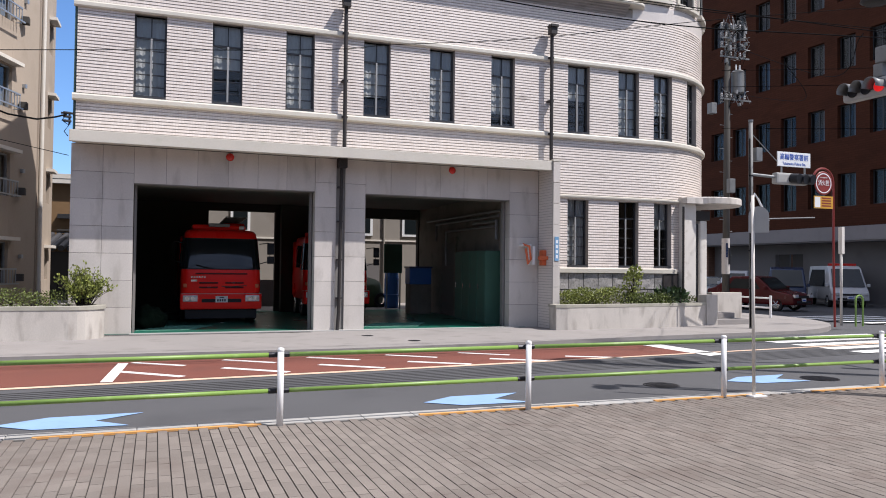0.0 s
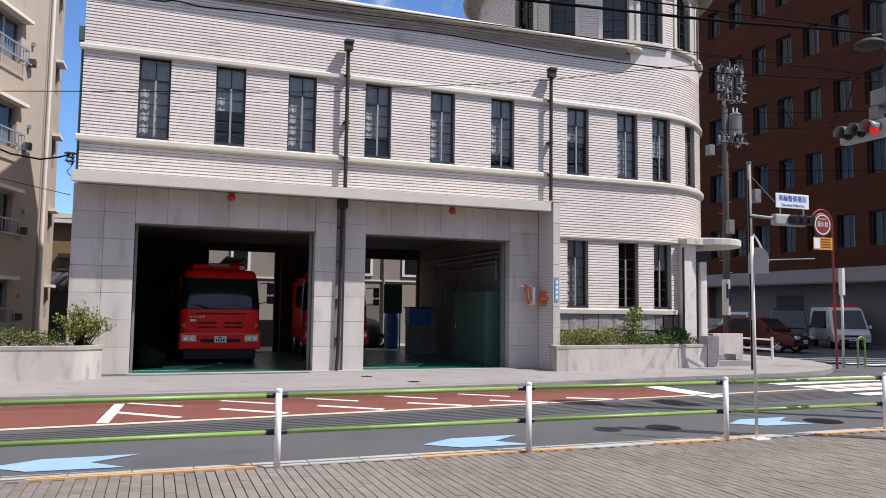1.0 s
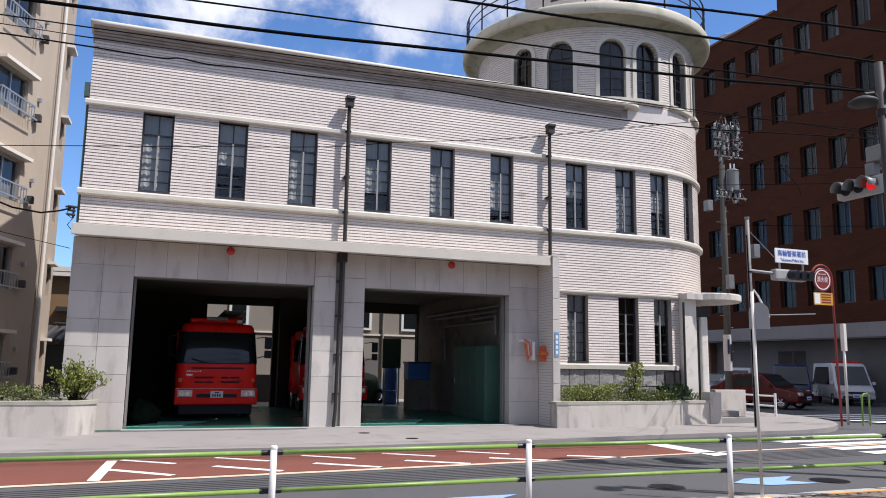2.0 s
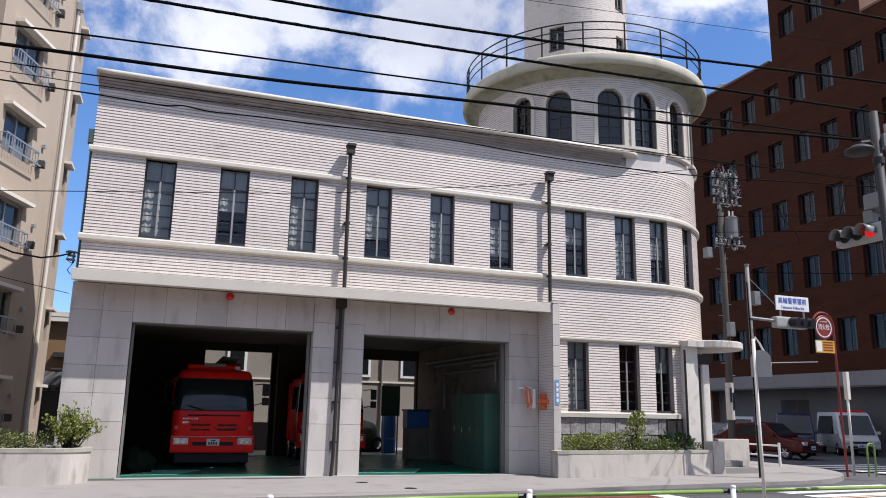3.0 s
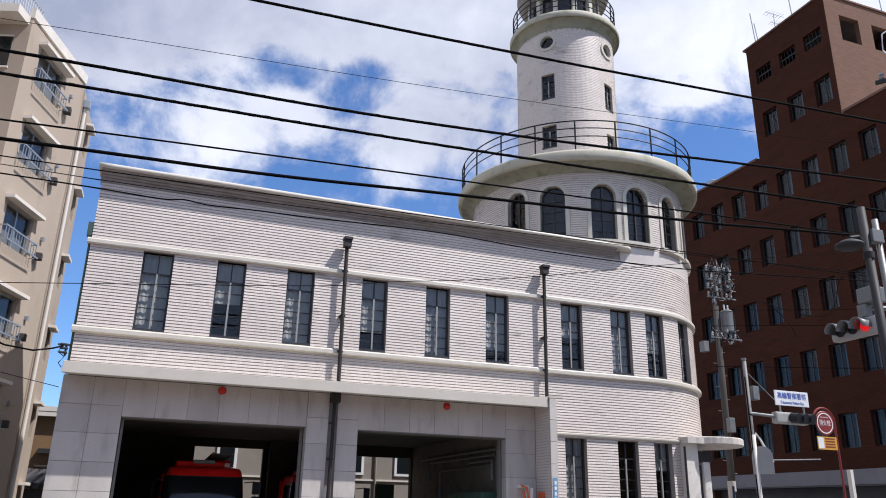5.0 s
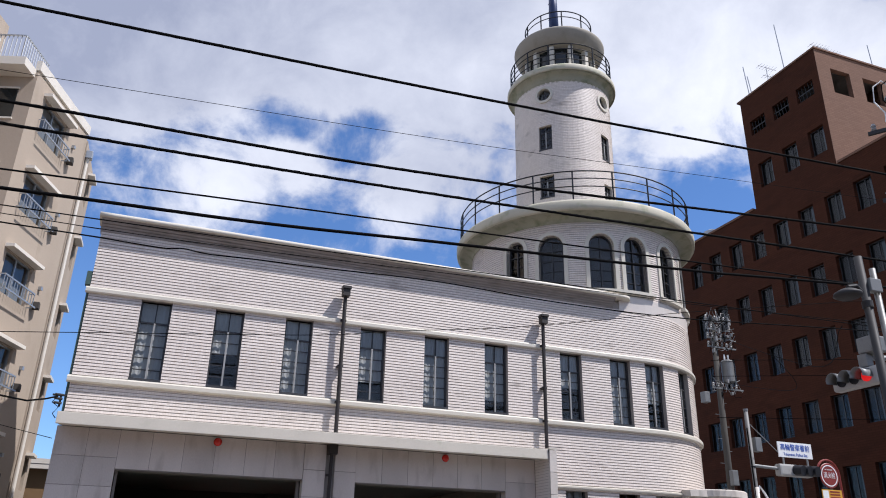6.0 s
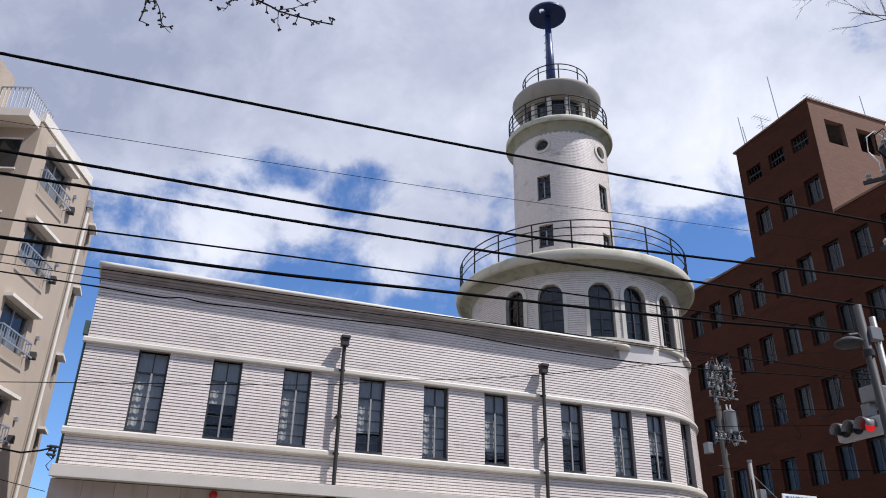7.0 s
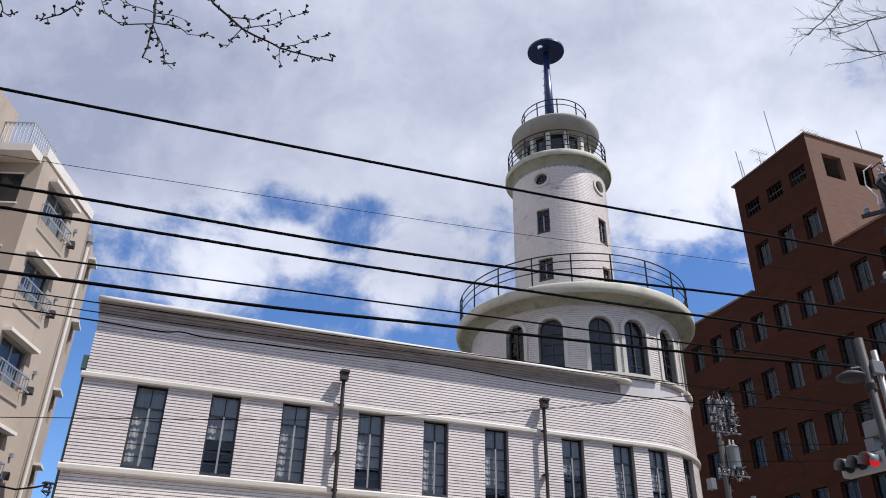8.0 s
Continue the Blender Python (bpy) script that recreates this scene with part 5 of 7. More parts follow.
def fire_truck(label, m, tail=5.2):
    t = thing("fire_truck", label, "fire truck", "garage fire trucks")
    cab = part("cab", shell(bmesh.new(), [(cab_plan(z), z) for z, w, f in CAB], True), M_TRUCK, t, "", True)
    zs_ = [1.57 + 0.86 * k / 5 for k in range(6)]
    part("screen_rubber", shell(bmesh.new(), [(cab_plan(z, 0.006, 0.62), z) for z in [1.54] + zs_ + [2.45]], False), M_BLACK, cab, "black rubber round the windscreen", True)
    part("windscreen", shell(bmesh.new(), [(cab_plan(z, 0.014, 0.55)[1:-1], z) for z in zs_], False), M_DGLASS, cab, "dark wrap-round windscreen", True)
    for q in (-1, 1):
        part("side_window", quad_panel(bmesh.new(), [(q * 1.112, 0.75, 1.62), (q * 1.112, 1.5, 1.62), (q * 1.055, 1.5, 2.36), (q * 1.055, 0.72, 2.36)], 0.012 * q), M_DGLASS, cab)
        part("wiper", tube(bmesh.new(), [(q * 0.08 - 0.2, -0.02, 1.57), (q * 0.3 - 0.2, -0.03, 1.62), (q * 0.62 - 0.1, 0.0, 1.68)], 0.012, 5), M_BLACK, cab)
    part("roof_box", box(bmesh.new(), -0.80, 0.72, 0.62, 1.7, 2.70, 2.86, 0.05), M_TRUCK, cab, "red roof locker")
    part("roof_lamp", box(bmesh.new(), 0.52, 0.68, 0.55, 0.70, 2.72, 2.84, 0.03), M_LAMP, cab)
    part("bumper", box(bmesh.new(), -1.13, 1.13, -0.14, 0.25, 0.40, 0.86, 0.04), M_TRUCK, t)
    for q in (-1, 1):
        for k in range(2):
            # raised bars in darker red put the recesses' shade into colour
            part("grille_slot", box(bmesh.new(), q * 0.36 - 0.26, q * 0.36 + 0.26, -0.042, 0.03, 1.0 + 0.13 * k, 1.05 + 0.13 * k, 0.012), M_CARR, cab, "dark red bar for a shaded air slot")
        part("indicator", box(bmesh.new(), q * 1.0 - 0.05, q * 1.0 + 0.05, -0.012, 0.10, 1.02, 1.13, 0.02), M_ORNG, cab)
    part("brow", box(bmesh.new(), -0.72, 0.72, -0.045, 0.02, 1.40, 1.44, 0.015), M_CARR, cab)
    part("skirt", box(bmesh.new(), -1.0, 1.0, -0.04, 0.12, 0.13, 0.41, 0.02), M_BLACK, t)
    part("intake", boxes((-0.55, 0.55, -0.15, -0.12, 0.60, 0.70)), M_BLACK, cab)
    badge = lathe(bmesh.new(), [(0.07, 0), (0.07, 0.02), (0.02, 0.025)], 0, 0, 6)
    part("badge", badge, M_CHROME, None).parent = cab
    cab.children[-1].matrix_basis = pose(0, -0.03, 1.12, 90, 0, 0)
    for s in (-1, 1):
        h = part("headlight", box(bmesh.new(), s * 0.86 - 0.2, s * 0.86 + 0.2, -0.155, -0.10, 0.62, 0.80, 0.02), M_LAMP, t)
        part("lens", rods(((s * 0.79, -0.165, 0.71), (s * 0.79, -0.15, 0.71), 0.06), ((s * 0.94, -0.165, 0.71), (s * 0.94, -0.15, 0.71), 0.06), n=14), M_CHROME, h)
    part("trim_strip", boxes((-1.1, 1.1, -0.148, -0.138, 0.838, 0.85)), M_ALU, t)
    pl = part("number_plate", boxes((-0.17, 0.17, -0.165, -0.145, 0.60, 0.78)), M_SIGNW, t)
    part("plate_mark", boxes(*[(-0.125 + 0.065 * k, -0.085 + 0.065 * k, -0.168, -0.166, 0.625, 0.695) for k in range(4)], (-0.06, 0.06, -0.168, -0.166, 0.725, 0.75)), M_IRON, pl)
    for d in [(-0.84 + 0.07 * k, -0.80 + 0.07 * k, -0.016, 0.03, 1.30, 1.345) for k in range(6)] + [(-0.84, -0.68, -0.016, 0.03, 1.19, 1.25)]:
        part("name_mark", boxes(d), M_CHROME, cab)
    for s in (1, -1):
        arm = part("mirror_arm", tube(bmesh.new(), [(s * 1.08, 0.2, 2.3), (s * 1.32, 0.02, 2.33), (s * 1.36, 0.0, 2.2), (s * 1.36, 0.0, 1.8), (s * 1.1, 0.15, 1.72)], 0.016, 6), M_BLACK, t)
        if s > 0:
            for za, zb in ((1.99, 2.33), (1.72, 1.94)):
                part("mirror", box(bmesh.new(), s * 1.38 - 0.1, s * 1.38 + 0.1, -0.07, 0.03, za, zb, 0.03), M_IRON, arm, "black mirror housing")
    part("light_bar", box(bmesh.new(), -0.35, 0.25, 0.5, 0.68, 2.80, 2.90, 0.03), M_GALV, t, "grey warning light bar")
    part("turntable", box(bmesh.new(), 0.15, 0.8, 1.72, min(3.2, tail), 2.70, 2.98, 0.05), M_TRUCK, t)
    part("body", box(bmesh.new(), -1.1, 1.1, 2.15, tail, 0.6, 2.55, 0.03), M_TRUCK, t)
    lad = part("ladder", rods(((0.2, 0.9, 3.12), (0.2, tail, 3.02), 0.03), ((0.75, 0.9, 3.12), (0.75, tail, 3.02), 0.03)), M_GALV, t, "grey folded ladder")
    for k in range(int((tail - 1.0) / 0.36)):
        y = 1.0 + k * 0.36
        part("rung", rods(((0.2, y, 3.11 - k * 0.008), (0.75, y, 3.11 - k * 0.008), 0.018), n=6), M_GALV, lad)
    part("underbody", boxes((-0.9, 0.9, 0.2, tail - 0.1, 0.3, 0.62)), M_BLACK, t)
    for s in (-1, 1):
        wheel(t, s * 0.95, 1.15 if tail > 4 else 0.6, 0.42, 0.28)
        wheel(t, s * 0.95, tail - (1.1 if tail > 4 else 0.5), 0.42, 0.28)
    return moved(t, m)


fire_truck("red fire engine with a dark windscreen, nose to the street", pose(0.15, 3.2, 0.062))
fire_truck("second red fire engine half hidden behind the pier", pose(4.12, 5.85, 0.062), 2.4)


def car(label, category, kind, m, paint, length, width, height, lightbar=False):
    """Saloon, van or small truck: body, glass, lamps, plate, wheels."""
    L, H, hw = length, height, width / 2
    if kind == "van":
        prof = [(0.0, 0.35), (0.02, 0.75), (0.35, 1.02), (0.95, H - 0.12), (1.25, H), (L - 0.08, H), (L, H - 0.4), (L, 0.35)]
        scr = [(0.36, 1.06), (0.93, H - 0.17)]
        win = (1.25, L - 0.3, 1.05, H - 0.2)
    elif kind == "truck":
        prof = [(0.0, 0.45), (0.02, 1.05), (0.28, H - 0.22), (0.5, H - 0.05), (1.7, H), (1.75, 0.45)]
        scr = [(0.04, 1.12), (0.27, H - 0.27)]
        win = (0.55, 1.5, 1.1, H - 0.3)
    else:
        prof = [(0.0, 0.3), (0.0, 0.62), (0.15, 0.78), (1.05, 0.95), (1.75, H - 0.06), (2.2, H), (3.1, H - 0.03), (L - 0.35, 1.02), (L, 0.95), (L, 0.3)]
        scr = [(1.12, 0.98), (1.73, H - 0.09)]
        win = (1.6, L - 1.1, 0.99, H - 0.14)
    t = thing(kind + "_vehicle" if kind != "car" else "car", label, category)
    part("body", side_body(prof, hw, 0.07, 0.12, 1.0), paint, t, "", True)
    (y0, z0), (y1, z1) = scr
    part("windscreen", quad_panel(bmesh.new(), [(-hw * 0.86, y0 - 0.03, z0), (hw * 0.86, y0 - 0.03, z0), (hw * 0.76, y1 - 0.03, z1), (-hw * 0.76, y1 - 0.03, z1)], 0.02), M_DGLASS, t)
    for s in (-1, 1):
        a, b, c, d = win
        tp = 1 - 0.12 * (d - 1.0)
        part("side_window", quad_panel(bmesh.new(), [(s * hw * 1.002, a, c), (s * hw * 1.002, b, c), (s * hw * tp * 1.012, b - 0.35, d), (s * hw * tp * 1.012, a + 0.35, d)], 0.012 * s), M_DGLASS, t)
        part("headlight", box(bmesh.new(), s * hw * 0.72 - 0.16, s * hw * 0.72 + 0.16, -0.03, 0.1, 0.62, 0.78, 0.03), M_LAMP, t)
        part("mirror", box(bmesh.new(), s * (hw + 0.1) - 0.08, s * (hw + 0.1) + 0.08, y0 + 0.1, y0 + 0.22, z0, z0 + 0.16, 0.03), paint, t)
        wheel(t, s * (hw - 0.1), 0.85, 0.32, 0.2)
        wheel(t, s * (hw - 0.1), L - 0.85, 0.32, 0.2)
    part("grille", boxes((-hw * 0.5, hw * 0.5, -0.015, 0.05, 0.62, 0.72), (-hw * 0.7, hw * 0.7, -0.02, 0.05, 0.38, 0.5)), M_BLACK, t)
    pl = part("number_plate", boxes((-0.17, 0.17, -0.03, 0.0, 0.44, 0.6)), M_SIGNW, t)
    part("plate_mark", boxes((-0.12, 0.12, -0.034, -0.031, 0.48, 0.54)), M_SIGNB, pl)
    if lightbar:
        part("light_bar", box(bmesh.new(), -hw * 0.75, hw * 0.75, 1.35, 1.6, H, H + 0.13, 0.03), M_RLAMP, t, "red warning light bar")
    if kind == "truck":
        part("load_bed", box(bmesh.new(), -hw * 0.98, hw * 0.98, 1.85, L, 0.7, H + 0.25, 0.04), M_CARB, t)
        part("chassis", boxes((-hw * 0.5, hw * 0.5, 0.5, L, 0.4, 0.68)), M_BLACK, t)
    return moved(t, m)


car("dark blue van parked before the brick block", "van", "van", pose(28.5, 10.6, -0.085, 0, 0, -44), M_CARB, 4.8, 1.8, 2.05)
car("white van with a red light bar parked at the wall", "van", "van", pose(31.7, 9.6, -0.085, 0, 0, -32), M_VANW, 4.7, 1.8, 2.15, True)
car("white small van parked in the shade", "van", "van", pose(29.6, 15.8, -0.085, 0, 0, -50), M_VANW, 3.6, 1.5, 1.85)
car("silver car parked beside the brick block", "car", "car", pose(30.2, 19.6, -0.085, 0, 0, -70), M_CARS, 4.3, 1.7, 1.45)
car("dark red estate car in the side street", "car", "car", pose(26.0, 7.1, -0.085, 0, 0, 17), M_CARR, 4.4, 1.78, 1.6)

# ---- red-brown office block across the side street ----
BX = 34.0
block = thing("office_block", "tall red-brown brick office block with deep windows", "building", at=(BX, 8, 0))
ys = [-6.84 + 2.08 * k for k in range(15)]
zs = [6.3 + 3.84 * k for k in range(5)]
holes = [(y, z) for y in ys for z in zs]


def holed_wall(name, x, ya, yb, za, zb, hs, hw, hh, m, parent, thick=0.35):
    """An upright wall across x with rectangular openings at (y, z) and real thickness."""
    z0 = za
    for z in sorted({z for _, z in hs}):
        part(name, box(bmesh.new(), x, x + thick, ya, yb, z0, z - hh), m, parent)
        a = ya
        for y in sorted(y for y, zz in hs if zz == z) + [None]:
            b = yb if y is None else y - hw
            part("window_pier", box(bmesh.new(), x, x + thick, a, b, z - hh, z + hh), m, parent)
            a = b + 2 * hw
        z0 = z + hh
    part(name, box(bmesh.new(), x, x + thick, ya, yb, z0, zb), m, parent)


def deep_window(parent, x, y, z, hw, hh, lit=0.6):
    w = part("window", boxes((x + 0.24, x + 0.30, y - hw, y - hw + 0.06, z - hh, z + hh), (x + 0.24, x + 0.30, y + hw - 0.06, y + hw, z - hh, z + hh), (x + 0.24, x + 0.30, y - hw + 0.06, y + hw - 0.06, z + hh - 0.06, z + hh), (x + 0.24, x + 0.30, y - hw + 0.06, y + hw - 0.06, z - hh, z - hh + 0.06), (x + 0.24, x + 0.30, y - 0.03, y + 0.03, z - hh + 0.06, z + hh - 0.06)), M_SASHD, parent)
    bm = bmesh.new()
    bm.faces.new([bm.verts.new((x + 0.27, yy, zz)) for yy, zz in ((y - hw + 0.05, z - hh + 0.05), (y - hw + 0.05, z + hh - 0.05), (y + hw - 0.05, z + hh - 0.05), (y + hw - 0.05, z - hh + 0.05))])
    bm.normal_update()
    for f in bm.faces:
        if f.normal.x > 0:
            f.normal_flip()
    p = part("pane", bm, M_GLASSO, w)
    p.visible_shadow = False
    if lit > 0:
        part("curtain", boxes((x + 0.33, x + 0.36, y - hw + 0.04, y - hw + 0.04 + (2 * hw - 0.1) * lit, z - hh, z + hh)), M_CURT, w)
    # dark sheet closes the unlit room behind the window
    part("reveal", boxes((x + 0.42, x + 0.46, y - hw - 0.1, y + hw + 0.1, z - hh - 0.1, z + hh + 0.1)), M_ROOMW, w)


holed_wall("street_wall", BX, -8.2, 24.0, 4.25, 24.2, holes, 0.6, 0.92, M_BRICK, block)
rnd = random.Random(4)
for y, z in holes:
    deep_window(block, BX, y, z, 0.6, 0.92, rnd.choice((0.0, 0.2, 0.3, 0.38, 0.3)))
top_holes = [(y, z) for y in (10.1, 12.25, 14.4) for z in (26.3,)]
lattice_holes = [(y, 30.0) for y in (10.3, 12.35, 14.45)]
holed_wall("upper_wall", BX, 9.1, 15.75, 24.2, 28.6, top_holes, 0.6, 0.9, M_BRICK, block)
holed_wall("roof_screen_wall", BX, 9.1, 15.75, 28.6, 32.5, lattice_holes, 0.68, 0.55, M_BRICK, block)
for y, z in lattice_holes:
    lat = part("lattice", boxes((BX + 0.12, BX + 0.16, y - 0.68, y + 0.68, z - 0.04, z + 0.04)), M_POLED, block, "dark steel lattice in the screen wall")
    for k in range(5):
        part("lattice_bar", rods(((BX + 0.14, y - 0.55 + 0.27 * k, z - 0.54), (BX + 0.14, y - 0.48 + 0.27 * k, z + 0.54), 0.02), n=5), M_POLED, lat)
for y, z in top_holes:
    deep_window(block, BX, y, z, 0.6, 0.9, 0.3)
part("roof", boxes((BX + 0.36, 60, -8.2, 24.0, 23.6, 24.1), (BX + 0.36, 40.5, 9.5, 15.75, 31.9, 32.3)), M_APRON, block)
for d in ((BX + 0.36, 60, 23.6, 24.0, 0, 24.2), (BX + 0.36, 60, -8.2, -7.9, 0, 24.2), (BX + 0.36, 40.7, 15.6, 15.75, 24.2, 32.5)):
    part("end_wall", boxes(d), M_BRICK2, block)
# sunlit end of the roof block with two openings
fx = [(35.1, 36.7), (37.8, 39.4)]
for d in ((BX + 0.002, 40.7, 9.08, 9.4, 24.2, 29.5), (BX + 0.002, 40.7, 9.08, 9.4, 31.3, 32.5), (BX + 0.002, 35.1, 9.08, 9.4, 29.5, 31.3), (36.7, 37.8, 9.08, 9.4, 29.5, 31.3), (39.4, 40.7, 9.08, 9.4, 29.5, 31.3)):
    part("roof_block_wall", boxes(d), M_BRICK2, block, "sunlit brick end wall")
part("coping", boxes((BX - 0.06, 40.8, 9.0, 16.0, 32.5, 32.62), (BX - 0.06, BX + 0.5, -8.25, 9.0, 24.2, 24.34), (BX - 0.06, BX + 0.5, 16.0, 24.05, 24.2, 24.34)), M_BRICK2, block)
# dark slab added so that the roof block's openings look dim
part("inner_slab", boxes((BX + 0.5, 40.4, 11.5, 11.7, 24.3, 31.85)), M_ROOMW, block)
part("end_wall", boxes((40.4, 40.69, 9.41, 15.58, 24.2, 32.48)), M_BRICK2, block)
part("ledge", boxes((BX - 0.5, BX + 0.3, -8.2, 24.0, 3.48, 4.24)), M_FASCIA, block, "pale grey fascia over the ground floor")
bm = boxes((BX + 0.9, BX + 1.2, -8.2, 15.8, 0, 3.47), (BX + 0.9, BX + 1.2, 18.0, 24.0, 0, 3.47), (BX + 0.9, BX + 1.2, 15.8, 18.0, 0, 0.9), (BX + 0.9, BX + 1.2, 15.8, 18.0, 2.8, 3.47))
part("ground_floor_wall", bm, M_LOWER, block, "ground-floor wall in a shade-darkened tone")
for y in (16.2, 17.3):
    w = part("window", boxes((BX + 1.0, BX + 1.05, y - 0.42, y + 0.5, 0.9, 2.8)), M_ROOMW, block)
    part("frame", boxes((BX + 0.95, BX + 0.99, y - 0.47, y - 0.42, 0.9, 2.8)), M_SASHD, w)
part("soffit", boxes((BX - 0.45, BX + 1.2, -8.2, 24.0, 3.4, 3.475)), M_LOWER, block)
for y, h in ((12.0, 4.5), (15.3, 3.2), (15.05, 2.2)):
    part("aerial", rods(((34.6, y, 32.3), (34.6, y + 0.25, 32.4 + h), 0.035), n=6), M_ALU, block)
part("aerial", rods(((39.8, 9.6, 32.3), (39.7, 9.6, 34.8), 0.03), n=6), M_ALU, block)
for x, y, h in ((34.9, 13.8, 2.2), (34.9, 13.5, 1.2), (35.6, 10.0, 1.5), (36.4, 9.9, 1.2)):
    a = part("aerial", rods(((x, y, 32.3), (x, y, 32.3 + h), 0.022), ((x - 0.7, y, 32.25 + h), (x + 0.9, y, 32.25 + h), 0.016), n=6), M_ALU, block)
    part("aerial_bar", rods(*[((x - 0.6 + 0.25 * k, y - 0.3, 32.25 + h), (x - 0.6 + 0.25 * k, y + 0.3, 32.25 + h), 0.01) for k in range(6)], n=5), M_ALU, a)
part("roof_tank", lathe(bmesh.new(), [(0.6, 24.0), (0.6, 25.3), (0.2, 25.5)], 35.6, 22.0, 20), M_ALU, block)

# ---- beige apartment house beside the station ----
apt = thing("apartment_house", "beige plastered apartment house with small window balconies", "building", at=(-9, 10, 0))
PC = Vector((-5.82, 11.77))
DA = Vector((-0.3256, -0.9455)).normalized()
NA = Vector((0.9455, -0.3256)).normalized()
HT = 18.15


def fa(u, d=0.0):
    p = PC + DA * u - NA * d
    return p.x, p.y


def fb(u, d=0.0):
    return PC.x - d + 0.026 * u, PC.y + u


WZ = [1.0 + 3.02 * k for k in range(6)]
UR, DR = 4.6, 1.7
UW = 2.75
AW = [(UW, z) for z in WZ]


for ua, ub in ((0.0, UW - 0.95), (UW + 0.95, UR)):
    part("street_wall", bar(bmesh.new(), fa, ua, ub, 0.0, HT, 0, 0.3, 1), M_APT, apt)
for za, zb in zip([0.0] + [z + 1.45 for z in WZ], WZ + [HT]):
    if zb > za:
        part("spandrel", bar(bmesh.new(), fa, UW - 0.949, UW + 0.949, za, zb, 0.002, 0.3, 1), M_APT, apt)
part("recess_wall", bar(bmesh.new(), fa, UR - 0.3, UR, 0.0, HT, 0.302, DR, 1), M_APT, apt)
part("wing_wall", bar(bmesh.new(), fa, UR - 0.3, 15.0, 0.0, HT, DR + 0.002, DR + 0.3, 1), M_APT, apt)
for z in WZ:
    w = part("recess_window", bar(bmesh.new(), fa, UR, UR + 0.03, z + 0.1, z + 1.3, 0.55, 1.45, 1), M_DGLASS, apt, "dark window in the recess")
    for q in (z + 0.04, z + 1.3):
        part("frame", bar(bmesh.new(), fa, UR, UR + 0.06, q, q + 0.06, 0.5, 1.5, 1), M_APTW, w)
BW = [(2.68, z + 0.1) for z in WZ]
for ua, ub in ((0.31, 2.28), (3.08, 3.83)):
    part("side_wall", bar(bmesh.new(), fb, ua, ub, 0.0, HT, 0, 0.3, 1), M_APT, apt)
for za, zb in zip([0.0] + [z + 1.2 for _, z in BW], [z for _, z in BW] + [HT]):
    part("spandrel", bar(bmesh.new(), fb, 2.281, 3.079, za, zb, 0.002, 0.3, 1), M_APT, apt)
part("core", prism(bmesh.new(), [fa(0.7, 0.9), fa(UR - 0.4, 0.9), fa(UR - 0.4, DR + 0.5), fa(15, DR + 0.5), (-22, -2), (-22, 15.6), (-6.1, 15.6), fb(0.9, 0.9)], 0.0, HT - 0.02), M_ROOMW, apt)
part("roof_slab", prism(bmesh.new(), [fa(0.1, 0.1), fa(UR, 0.1), fa(UR, DR + 0.1), fa(15, DR + 0.1), (-22, -2), (-22, 15.6), (-6.1, 15.6)], HT - 0.01, HT + 0.1), M_APTW, apt)
part("parapet", sweep(bmesh.new(), [(-0.05, HT + 0.1), (-0.05, HT + 0.5), (0.15, HT + 0.5), (0.15, HT + 0.1)], fa, [0.0, 1.5, 3.0, UR]), M_APTW, apt)
